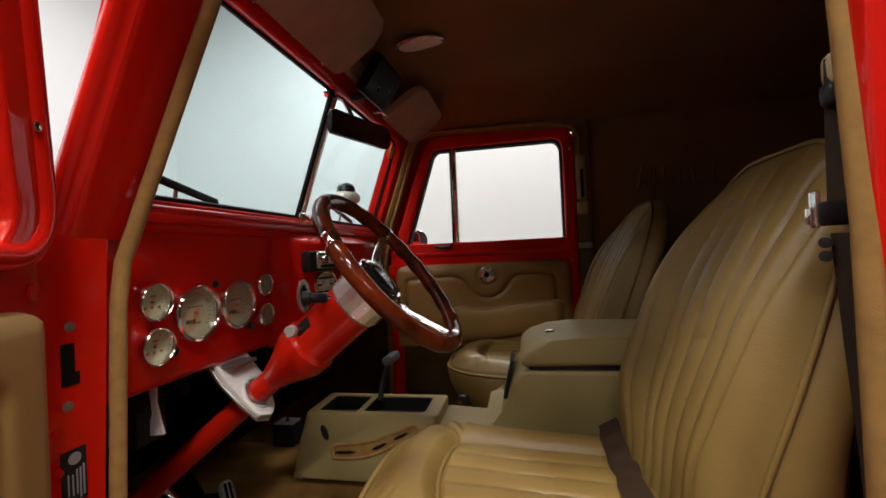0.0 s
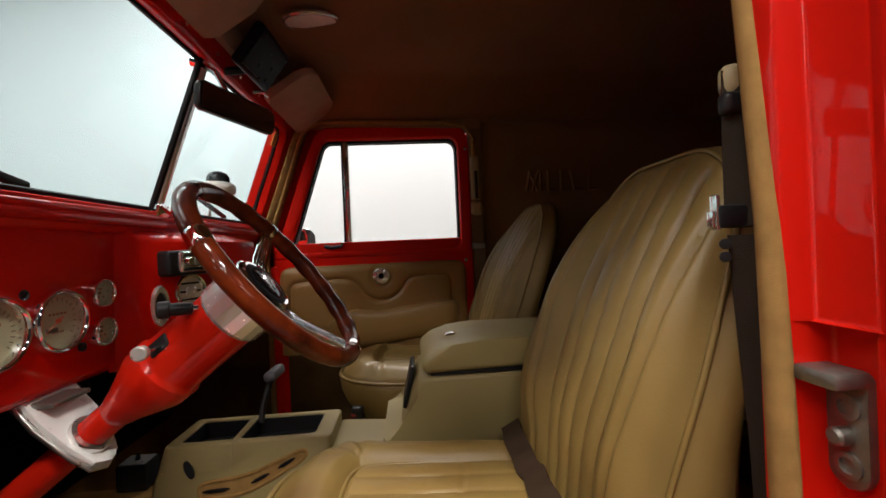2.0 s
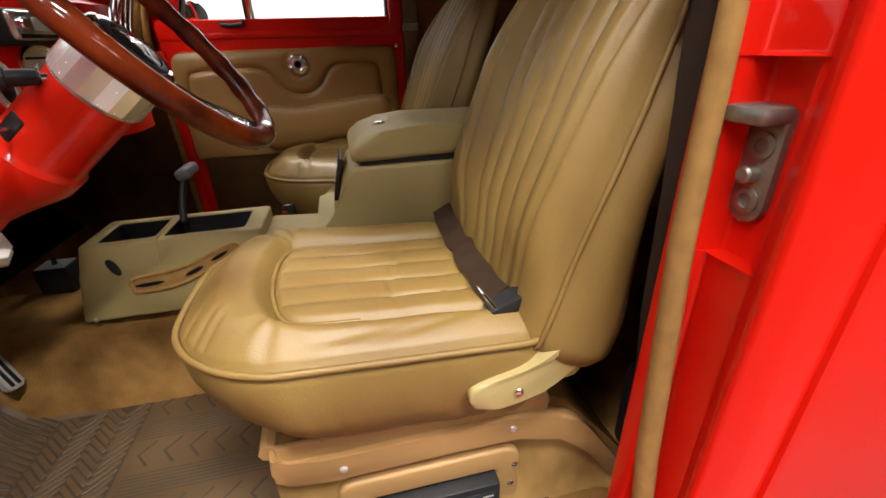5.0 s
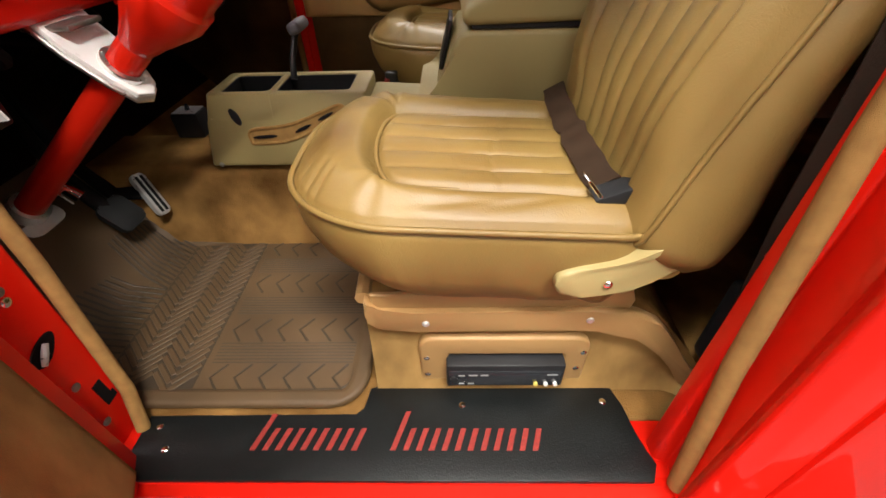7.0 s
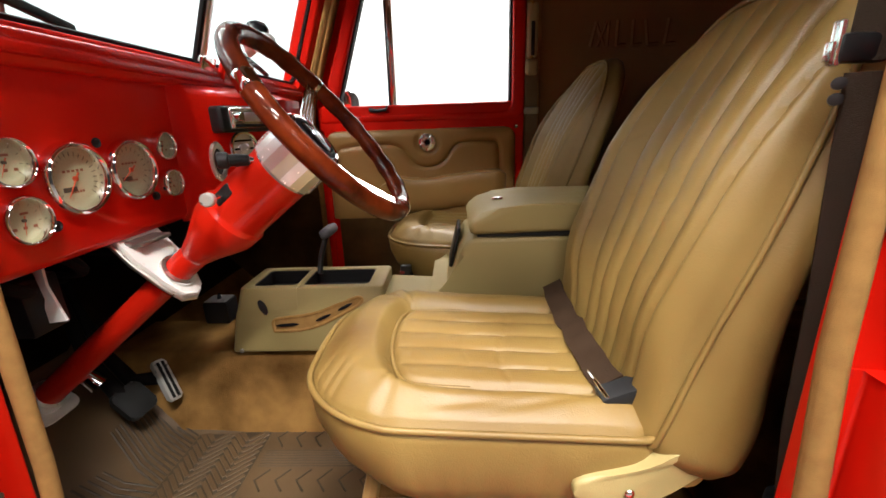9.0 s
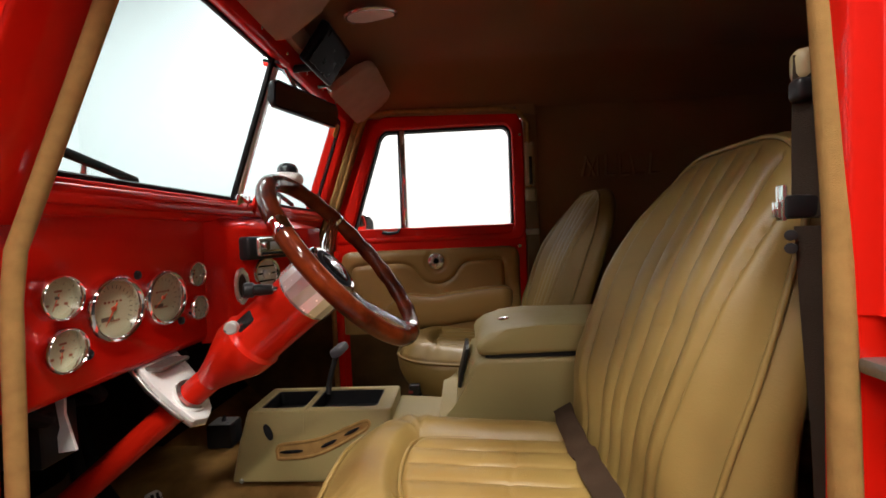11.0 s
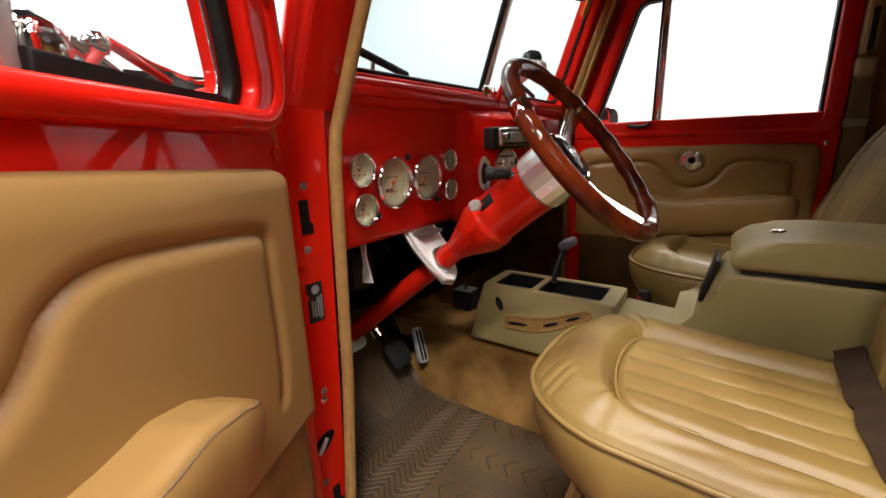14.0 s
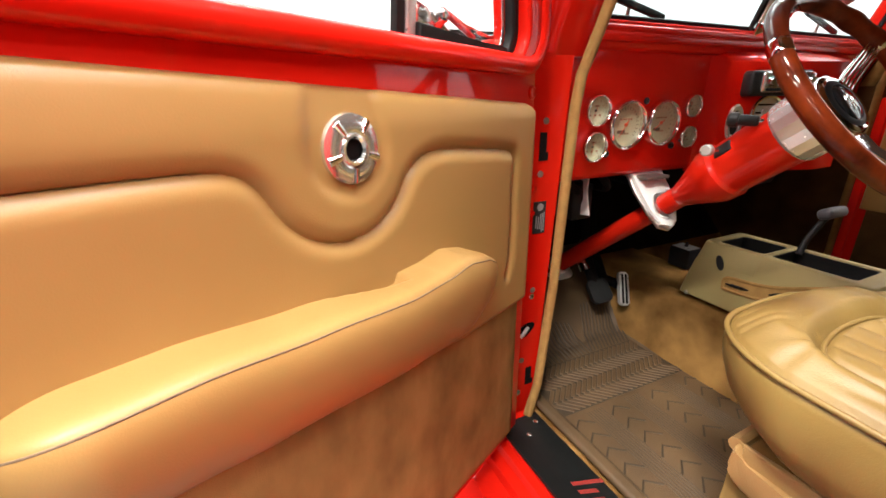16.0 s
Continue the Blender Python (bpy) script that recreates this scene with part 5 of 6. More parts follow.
part("support_hook", bm, RED_DASH, dash, "red painted hook")

# radio, vents in the centre section
RM = Matrix(((FT.x, 0, FN.x, 0), (FT.y, 0, FN.y, 0), (0, 1, 0, 0), (0, 0, 0, 1)))     # along the face, up, out of it


def on_face(t, z):
    m = RM.copy()
    m.translation = facet(t, z)
    return m


radio = thing("car_radio", tuple(facet(0.125, 0.68)), "black and chrome car radio in the red centre panel", "radio")
rm = on_face(0.099, 0.704)
bm = bmesh.new()
box(bm, (0, 0, 0.010), (0.142, 0.052, 0.036), 0.008, rm, 3)
part("casing", bm, BLACK, radio)
bm = bmesh.new()
box(bm, (0.009, 0.002, 0.028), (0.118, 0.042, 0.016), 0.007, rm, 3)
face = part("faceplate", bm, SILVER, radio, "bright metal faceplate")
bm = bmesh.new()
box(bm, (0.010, 0.004, 0.0362), (0.056, 0.018, 0.002), 0.001, rm)
part("display", bm, SATIN_SILVER, face, "pale display window")
bm = bmesh.new()
box(bm, (0.009, -0.013, 0.0362), (0.104, 0.006, 0.002), 0.001, rm)
part("button_row", bm, SCREEN, face, "dark row of buttons")
for k in (-1, 1):
    bm = bmesh.new()
    revolve(bm, [(0.009, 0.030), (0.009, 0.044), (0.007, 0.047), (0, 0.047)], rm @ Matrix.Translation((0.009 + k * 0.044, 0.004, 0)), 20)
    part("knob", bm, CHROME, face)


def vent(t, z, r):
    m = on_face(t, z)
    v = thing("air_vent", tuple(facet(t, z)), "round chrome air vent in the red centre panel", "air vent", "air vents")
    bm = bmesh.new()
    revolve(bm, [(r, -0.004), (r, 0.004), (r * 0.94, 0.008), (r * 0.84, 0.007), (r * 0.80, 0.0)], m, 32)
    part("bezel", bm, CHROME, v)
    bm = bmesh.new()
    revolve(bm, [(0, 0.0005), (r * 0.82, 0.0005), (r * 0.82, -0.003)], m, 32)
    part("back_disc", bm, COLLAR, v)
    # vent slots: near-black bars stand for the shade between the vanes
    for c in (-0.45, 0.0, 0.45):
        bm = bmesh.new()
        box(bm, (0, c * r, 0.0022), (r * 1.3 * math.sqrt(1 - c * c), r * 0.10, 0.003), 0.0008, m)
        part("slot", bm, SHADE_BLACK, v, "dark slot")
    bm = bmesh.new()
    revolve(bm, [(r * 0.32, 0.001), (r * 0.32, 0.006), (r * 0.2, 0.008), (0, 0.008)], m, 20)
    part("boss", bm, COLLAR, v)
    return v


vent(0.098, 0.643, 0.038)
vent(0.195, 0.643, 0.031)
cap = thing("ignition_bezel", tuple(facet(0.03, 0.62)), "oval chrome ignition bezel with a black centre", "ignition switch")
m = on_face(0.028, 0.622) @ Matrix.Diagonal((0.62, 1.35, 1, 1))
bm = bmesh.new()
revolve(bm, [(0.030, -0.004), (0.030, 0.004), (0.027, 0.007), (0.020, 0.006), (0.019, 0.0)], m, 28)
part("bezel", bm, COLLAR, cap)
bm = bmesh.new()
revolve(bm, [(0, 0.002), (0.020, 0.002), (0.020, -0.002)], m, 28)
part("barrel", bm, BLACK, cap)

# ---- steering column and wheel ----
AX = Vector((0.7814, 0, 0.6240))
WHEEL = Vector((0.3165, -0.2456, 0.6833))
FOOT = WHEEL - AX * 0.80


def along(d):
    return FOOT + AX * (d + 0.145)


column = thing("steering_column", tuple(FOOT), "orange-red painted steering column with polished collar", "steering column")
cm = axis_matrix(along(0), AX, (0, 0, 1))
bm = bmesh.new()
revolve(bm, [(0, -0.155), (0.0235, -0.155), (0.0235, 0.345)], cm, 28)
part("lower_tube", bm, COLUMN_RED, column)
bm = bmesh.new()
revolve(bm, [(0.0235, 0.330), (0.028, 0.342), (0.033, 0.358), (0.051, 0.402), (0.0545, 0.413), (0.0550, 0.438), (0.0515, 0.444), (0.0498, 0.448), (0.0505, 0.556), (0.047, 0.560)], cm, 36)
upper = part("shroud", bm, COLUMN_RED, column, "orange-red stepped shroud", smooth=30)
bm = bmesh.new()
revolve(bm, [(0.046, 0.550), (0.0520, 0.553), (0.0548, 0.558), (0.0548, 0.606), (0.052, 0.612), (0.043, 0.616), (0.030, 0.618), (0, 0.618)], cm, 20)
part("collar", bm, COLLAR, column, "polished aluminium collar with milled flats", smooth=12)
bm = bmesh.new()
revolve(bm, [(0.0245, -0.145), (0.031, -0.147), (0.031, -0.112), (0.0245, -0.110)], cm, 24)
part("floor_sleeve", bm, BRUSHED, column, "bright metal floor sleeve")
bm = bmesh.new()
fm = axis_matrix(along(-0.150), Vector((0.55, 0, 0.83)), (1, 0, 0))
prism(bm, rounded(-0.055, -0.045, 0.050, 0.045, 0.02), 0.006, fm, 0.002)
part("floor_flange", bm, WHITE_METAL, column, "white coated floor flange")
# gear stub and turn lever
side = Vector((0, -1, 0))
nrm = AX.cross(side).normalized()
if nrm.z < 0:
    nrm = -nrm
bm = bmesh.new()
p = along(0.470) + (nrm * 0.55 + side * 0.85).normalized() * 0.046
box(bm, (0, 0, 0), (0.034, 0.024, 0.012), 0.004, axis_matrix(p, (nrm * 0.55 + side * 0.85), AX))
part("lever_slot", bm, BLACK, upper, "black lever slot")
knob_at = Vector((0.166, -0.345, 0.591))
bm = bmesh.new()
tube(bm, [p, knob_at], 0.0028, 8)
part("hazard_stem", bm, CHROME, column, "chrome hazard stem")
bm = bmesh.new()
revolve(bm, [(0, -0.007), (0.008, -0.007), (0.0100, -0.005), (0.0100, 0.005), (0.008, 0.007), (0, 0.007)], axis_matrix(knob_at, (knob_at - p), None), 20)
part("hazard_knob", bm, SATIN_SILVER, column, "polished round knob")
bm = bmesh.new()
q = along(0.548) + (nrm * 0.65 + side * 0.75).normalized() * 0.044
end = q + Vector((-0.052, -0.022, 0.002))
tube(bm, [q, q + (end - q) * 0.22], 0.0042, 12)
part("lever_stem", bm, CHROME, column, "chrome lever stem", smooth=60)
bm = bmesh.new()
tube(bm, [q + (end - q) * k for k in (0.20, 0.24, 0.55, 0.72)], [0.006, 0.0085, 0.0095, 0.009], 12)
tube(bm, [q + (end - q) * k for k in (0.70, 0.74, 0.96, 1.0)], [0.010, 0.0125, 0.0125, 0.010], 16)
part("turn_lever", bm, BLACK, column, "black turn signal lever with a round knob", smooth=40)
bracket = thing("column_bracket", (0.03, -0.246, 0.46), "chrome plated column drop bracket under the dashboard", "bracket")
bm = bmesh.new()
bm_m = axis_matrix(along(0.272), AX, (0, 0, 1))
outl = [(0.094, -0.052), (0.094, 0.044), (0.045, 0.044), (-0.005, 0.036), (-0.040, 0.024), (-0.050, 0.0), (-0.040, -0.024), (-0.015, -0.038), (0.035, -0.052)]
prism(bm, outl, 0.008, bm_m, 0.002)
# polished plate; the white colour stands for its blown-out reflection
part("plate", bm, WHITE_METAL, bracket, "polished plate, white reflection put into its colour")
bm = bmesh.new()
revolve(bm, [(0.0245, -0.012), (0.030, -0.012), (0.031, -0.006), (0.031, 0.016), (0.0245, 0.018)], bm_m, 28)
part("clamp_ring", bm, BRUSHED, bracket)
bm = bmesh.new()
prism(bm, [(x * 1.03 - (0.004 if x < 0 else 0), y * 1.10) for x, y in outl], 0.007, bm_m @ Matrix.Translation((0, 0, -0.008)), 0.003)
part("rim_flange", bm, BRUSHED, bracket, "polished lower flange")
bm = bmesh.new()
box(bm, (-0.03, -0.246, 0.510), (0.07, 0.07, 0.008), 0.003)
part("mount", bm, STEEL, bracket)

wheel_c = along(0.655)
wm = axis_matrix(wheel_c, AX, (0, 0, 1))
wheel = thing("steering_wheel", tuple(along(0.618)), "polished mahogany steering wheel with chrome spokes", "steering wheel")
WR = 0.1697
bm = bmesh.new()
tube(bm, [wm @ Vector((WR * math.cos(a), WR * math.sin(a), 0)) for a in [k * math.tau / 96 for k in range(96)]], [0.0145 + 0.0012 * math.cos(k * math.tau / 96 * 20) * (1 if 54 < k < 90 else 0) for k in range(96)], 16, closed=True)
part("rim", bm, WOOD, wheel, "varnished mahogany rim", smooth=70)
SPOKES = (67, 187, 305)
for a0 in SPOKES:
    bm = bmesh.new()
    for off in (-0.013, -0.0065, 0.0, 0.0065, 0.013):
        d = Vector((math.cos(radians(a0)), math.sin(radians(a0)), 0))
        t = Vector((-d.y, d.x, 0))
        tube(bm, [wm @ (d * 0.036 + t * off + Vector((0, 0, -0.036))), wm @ (d * 0.08 + t * off * 0.95 + Vector((0, 0, -0.030))), wm @ (d * (WR - 0.008) + t * off * 0.8)], 0.0022, 8)
    part("spoke", bm, CHROME, wheel, "chrome banjo spoke")
    bm = bmesh.new()
    ts = [radians(a0 + k) for k in range(-4, 5)]
    tube(bm, [wm @ Vector((WR * math.cos(a), WR * math.sin(a), 0)) for a in ts], [0.0146] + [0.0153] * 7 + [0.0146], 14)
    part("spoke_clamp", bm, CHROME, wheel, "chrome clamp on the rim", smooth=60)
bm = bmesh.new()
revolve(bm, [(0.0, -0.048), (0.040, -0.048), (0.046, -0.044), (0.052, -0.036), (0.053, -0.031), (0.051, -0.027), (0.045, -0.024), (0.041, -0.025), (0.040, -0.028)], wm, 40)
hub = part("hub", bm, CHROME, wheel, "chrome hub ring")
bm = bmesh.new()
revolve(bm, [(0.041, -0.027), (0.037, -0.0235), (0.032, -0.0225), (0.031, -0.025)], wm, 40)
part("hub_ring", bm, BLACK, hub, "black ring")
bm = bmesh.new()
revolve(bm, [(0.033, -0.025), (0.028, -0.0218), (0.013, -0.020), (0, -0.0195)], wm, 32)
horn = part("horn_button", bm, SCREEN, hub, "glossy black horn button with a plain silver badge")
for k in (-1, 0, 1):
    bm = bmesh.new()
    box(bm, (0.0, k * 0.009, -0.0196), (0.030 - 0.010 * abs(k), 0.005, 0.002), 0.001, wm)
    part("badge_bar", bm, SILVER, horn, "plain silver bar")

# ---- overhead ----


def visor(y0, y1, label):
    v = thing("sun_visor", (0.16, (y0 + y1) / 2, 1.17), label, "sun visor", "sun visors")
    d = Vector((0.82, 0, 0.57)).normalized()
    m = Matrix(((0, d.x, d.z, 0.212), (1, 0, 0, (y0 + y1) / 2), (0, d.z, -d.x, 1.178), (0, 0, 0, 1)))
    bm = bmesh.new()
    prism(bm, rounded(-(y1 - y0) / 2, -0.075, (y1 - y0) / 2, 0.080, [0.02, 0.02, 0.045, 0.045], 8), 0.022, m, 0.009, 3)
    part("flap", bm, VISOR, v)
    bm = bmesh.new()
    tube(bm, [m @ Vector((-(y1 - y0) / 2 + 0.02, -0.062, 0.011)), m @ Vector((-(y1 - y0) / 2 - 0.03, -0.066, 0.011)), m @ Vector((-(y1 - y0) / 2 - 0.035, -0.085, 0.0))], 0.005, 8)
    part("hinge_rod", bm, CHROME, v)
    return v


visor(0.21, 0.53, "grey-tan cloth sun visor over the passenger side")
visor(-0.50, -0.10, "grey-tan cloth sun visor over the driver side")

monitor = thing("overhead_monitor", (0.16, 0.06, 1.14), "small black monitor on a stalk under the headliner", "monitor")
mm = axis_matrix((0.205, 0.065, 1.165), (0.80, -0.10, -0.58), (0.6, 0, 0.8))
bm = bmesh.new()
box(bm, (0, 0, 0), (0.105, 0.150, 0.022), 0.008, mm, 3)
part("casing", bm, DULL_SCREEN, monitor)
bm = bmesh.new()
box(bm, (0, 0, 0.0115), (0.085, 0.128, 0.002), 0.0, mm)
part("screen", bm, DULL_SCREEN, monitor, "dark glossy screen")
bm = bmesh.new()
tube(bm, [mm @ Vector((-0.04, 0, -0.012)), (0.155, 0.06, 1.135), (0.125, 0.05, 1.13)], 0.009, 10)
part("stalk", bm, BLACK, monitor)

mirror = thing("rear_view_mirror", (0.16, -0.03, 1.0), "black-backed rear view mirror on a chrome stem", "mirror")
bm = bmesh.new()
mv = axis_matrix((0.184, -0.022, 1.017), (0.93, -0.33, -0.12), (0, 0.0, 1))
bm2 = rounded(-0.027, -0.105, 0.027, 0.105, [0.010] * 4, 5)
prism(bm, bm2, 0.016, mv @ Matrix.Translation((0, 0, -0.012)), 0.005, 3)
part("housing", bm, BLACK, mirror)
bm = bmesh.new()
prism(bm, rounded(-0.0235, -0.101, 0.0235, 0.101, 0.008, 5), 0.0015, mv @ Matrix.Translation((0, 0, 0.0035)))
part("mirror_glass", bm, MIRROR, mirror, "mirror glass")
bm = bmesh.new()
tube(bm, [(0.09, 0.0, 1.128), (0.13, -0.003, 1.105), (0.172, -0.022, 1.024)], [0.008, 0.006, 0.006], 10)
part("stem", bm, CHROME, mirror)
bm = bmesh.new()
revolve(bm, [(0.012, -0.006), (0.012, 0.006), (0, 0.008)], axis_matrix((0.088, 0.0, 1.13), (1, 0, -0.3)), 16)
part("foot", bm, CHROME, mirror)

dome = thing("dome_lamp", (0.313, 0.090, 1.259), "round ceiling lamp with a frosted lens, switched off", "ceiling lamp")
dm = axis_matrix((0.313, 0.090, 1.261), (0.06, 0.23, -1))
bm = bmesh.new()
revolve(bm, [(0.070, -0.006), (0.070, -0.002), (0.067, 0.001), (0.062, 0.002), (0.058, 0.000)], dm, 40)
part("bezel", bm, SILVER, dome, "thin bright bezel")
bm = bmesh.new()
revolve(bm, [(0.059, 0.0000), (0.048, 0.0008), (0.024, 0.0012), (0, 0.0012)], dm, 40)
part("lens", bm, LENS, dome, "frosted lens")

compass = thing("dash_compass", (0.02, 0.20, 0.86), "white windscreen compass with a dark dome on a short foot", "compass")
bm = bmesh.new()
cmx = axis_matrix((0.040, 0.185, 0.868), (0.05, 0, 1))
revolve(bm, [(0, 0), (0.030, 0.002), (0.040, 0.010), (0.042, 0.018), (0.040, 0.028), (0.034, 0.034), (0.026, 0.036)], cmx, 28)
part("base", bm, WHITE_METAL, compass, "white base")
bm = bmesh.new()
revolve(bm, [(0.028, 0.034), (0.027, 0.048), (0.021, 0.058), (0.011, 0.063), (0, 0.064)], cmx, 28)
part("dome", bm, SCREEN, compass, "dark glossy dome")
bm = bmesh.new()
tube(bm, [(0.030, 0.185, 0.872), (0.012, 0.185, 0.868)], [0.012, 0.018], 12)
part("foot", bm, WHITE_METAL, compass)

# ---- pedals and under-dash parts ----
pedals = thing("accelerator_pedal", (-0.15, -0.125, 0.09), "ribbed chrome accelerator pedal on a black arm", "pedal")
pm = axis_matrix((-0.158, -0.118, 0.142), (0.86, -0.10, 0.50), (-0.42, 0.27, 0.86))
bm = bmesh.new()
prism(bm, rounded(-0.050, -0.016, 0.050, 0.016, 0.008), 0.012, pm, 0.004)
pp = part("pad", bm, SATIN_SILVER, pedals, "bright metal pad")
for k in range(2):
    bm = bmesh.new()
    box(bm, (0, -0.006 + k * 0.012, 0.0125), (0.088, 0.0065, 0.003), 0.001, pm)
    part("rib", bm, RUBBER, pp, "black rubber rib")
# arm coloured near-black, as it disappears in the footwell shade
bm = bmesh.new()
tube(bm, [pm @ Vector((0.01, 0.0, -0.002)), (-0.215, -0.14, 0.16), (-0.25, -0.15, 0.24), (-0.28, -0.16, 0.40)], [0.015, 0.016, 0.012, 0.010], 10)
part("arm", bm, SHADE_BLACK, pedals)
brake = thing("brake_pedal", (-0.17, -0.19, 0.08), "black brake pedal with a chrome boss beside the column", "pedal")
bm = bmesh.new()
bmx = axis_matrix((-0.185, -0.185, 0.135), (0.72, -0.25, 0.65), (-0.62, 0.03, 0.75))
prism(bm, rounded(-0.036, -0.032, 0.036, 0.030, 0.012), 0.018, bmx, 0.006)
part("pad", bm, RUBBER, brake, "black rubber pad")
# near-black colour stands for the shade round this arm
bm = bmesh.new()
tube(bm, [(-0.195, -0.185, 0.14), (-0.225, -0.19, 0.20), (-0.235, -0.20, 0.25), (-0.26, -0.20, 0.42)], [0.018, 0.016, 0.013, 0.012], 10)
part("arm", bm, SHADE_BLACK, brake)
bm = bmesh.new()
tube(bm, [(-0.228, -0.225, 0.235), (-0.205, -0.222, 0.205)], [0.014, 0.017], 12)
part("boss", bm, CHROME, brake)
hang = thing("fuse_box", (-0.10, -0.375, 0.45), "black fuse box with a bright metal edge hanging under the dashboard", "fuse box")
bm = bmesh.new()
box(bm, (-0.120, -0.375, 0.450), (0.07, 0.06, 0.085), 0.006)
part("casing", bm, BLACK, hang)
bm = bmesh.new()
prism(bm, [(-0.100, 0.505), (-0.070, 0.508), (-0.072, 0.480), (-0.058, 0.425), (-0.098, 0.420), (-0.090, 0.430), (-0.080, 0.460), (-0.085, 0.500)], 0.004, Matrix(((1, 0, 0, 0), (0, 0, 1, -0.380), (0, 1, 0, 0), (0, 0, 0, 1))))
part("bracket", bm, WHITE_METAL, hang, "bright metal bracket")
# cables take the near-black that paints in the under-dash shade
loom = thing("wiring_loom", (-0.1, -0.2, 0.45), "wiring and hoses under the dashboard, coloured near-black for shade", "wiring")
rng = random.Random(11)
for k in range(7):
    y0 = -0.46 + k * 0.10
    bm = bmesh.new()
    tube(bm, bezier((-0.06, y0, 0.52), (-0.05 + rng.random() * 0.05, y0 + 0.06, 0.42 + rng.random() * 0.05), (-0.20, y0 + 0.14 * rng.random(), 0.50), 10), 0.006 + 0.006 * rng.random(), 8)
    part("cable", bm, SHADE_BLACK, loom)
# box added to keep the passenger side under the dashboard dark
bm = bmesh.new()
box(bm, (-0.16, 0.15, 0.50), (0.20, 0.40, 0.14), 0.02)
part("dark_filler_box", bm, SHADE_BLACK, None, "added near-black box filling the shade under the dashboard", category="heater")

# ---- doors ----


def door_panel(name, parent, place, s0, s1, foot, z1, groove, winder, r, mat):
    """A moulded trim panel over (s, z); place(s, z, off) gives the world point, foot(s) its lower edge. The groove is cut 6 mm deep and a shallow dish surrounds the winder."""
    def height(s, z):
        edge = min(s - s0, s1 - s, z1 - z)
        h = 0.010 * math.sqrt(max(0, min(1, edge / 0.018)))
        d = polyline_distance(s, z, groove)
        h -= 0.0095 * math.exp(-(d / 0.0085) ** 2)
        w = math.hypot(s - winder[0], z - winder[1])
        h -= 0.005 * smoothstep(r, r * 0.72, w)
        return h
    bm = bmesh.new()
    nu, nv = int((s1 - s0) / 0.0042), int((z1 - foot(s0)) / 0.0042)

    def pt(u, v):
        s = s0 + u * (s1 - s0)
        z = foot(s) + v * (z1 - foot(s))
        # round the top corners
        c = 0.035
        for cs, sg in ((s0, 1), (s1, -1)):
            q = (s - cs) * sg
            if q < c and z > z1 - c:
                lim = z1 - c + math.sqrt(max(0, c * c - (c - q) ** 2))
                z = min(z, max(lim, z1 - c))
        return place(s, z, height(s, z))
    sheet(bm, pt, nu, nv)
    ob = part(name, bm, mat, parent, smooth=60)
    sol = ob.modifiers.new("thickness", "SOLIDIFY")
    sol.thickness, sol.offset = 0.012, 0
    return ob


def arc(cx, cz, r, a0, a1, n=14):
    return [(cx + r * math.cos(radians(a0 + (a1 - a0) * k / n)), cz + r * math.sin(radians(a0 + (a1 - a0) * k / n))) for k in range(n + 1)]


def winder_plate(parent, m, r):
    bm = bmesh.new()
    revolve(bm, [(r, -0.004), (r, 0.001), (r * 0.97, 0.004), (r * 0.80, 0.0068), (r * 0.55, 0.0075), (r * 0.46, 0.0062), (r * 0.42, 0.0088), (r * 0.36, 0.0092), (r * 0.30, 0.0066), (r * 0.29, 0.001), (0, 0.001)], m, 48)
    w = part("winder_escutcheon", bm, SILVER, parent, "round chrome escutcheon with a bare spindle hole", smooth=30)
    # near-black disc colours in the shade of the spindle hole
    bm = bmesh.new()
    revolve(bm, [(r * 0.292, 0.0064), (r * 0.285, 0.0030), (0, 0.0026)], m, 28)
    part("spindle_hole", bm, SHADE_BLACK, w, "black spindle hole")
    for k in range(5):
        a = radians(36 + 72 * k)
        d = Vector((math.cos(a), math.sin(a), 0))
        bm = bmesh.new()
        tube(bm, [m @ (d * r * 0.52 + Vector((0, 0, 0.0065))), m @ (d * r * 0.90 + Vector((0, 0, 0.0045)))], [0.0034, 0.0046], 10)
        part("raised_rib", bm, CHROME, w)
    return w


def tube_loop(bm, outline, place, off, r, squash=1.0):
    tube(bm, [Vector(place(s, z, off)) for s, z in outline], r, 10, closed=True, squash=squash)


# driver's door, swung open about its front edge
U, N, ORG = Vector((0.443, -0.897, 0)), Vector((0.897, 0.443, 0)), Vector((0.014, -0.5704, 0))


def dplace(s, z, off):
    """A point on the open door: s along it, z up, off towards its inside. The window part leans in a little, and the sill rises to the rear."""
    z += (s - 0.12) * (0.055 * smoothstep(0.645, 0.668, z) - 0.039 * smoothstep(0.68, 0.72, z))
    return tuple(ORG + U * s + N * (off + 0.10 * max(0, z - 0.74) * 0.6) + Vector((0, 0, z)))


door1 = thing("door_1", tuple(ORG), "open red driver's door with tan padded trim", "door", kind="structure")


def door_prism(bm, outline, o0, o1, place, bevel=0.0):
    n = len(outline)
    lo = [bm.verts.new(place(s, z, o0)) for s, z in outline]
    hi = [bm.verts.new(place(s, z, o1)) for s, z in outline]
    bm.faces.new(lo[::-1])
    top = bm.faces.new(hi)
    for i in range(n):
        bm.faces.new((lo[i], lo[(i + 1) % n], hi[(i + 1) % n], hi[i]))
    if bevel:
        bmesh.ops.bevel(bm, geom=list(top.edges), offset=bevel, segments=3, affect="EDGES", profile=0.5)


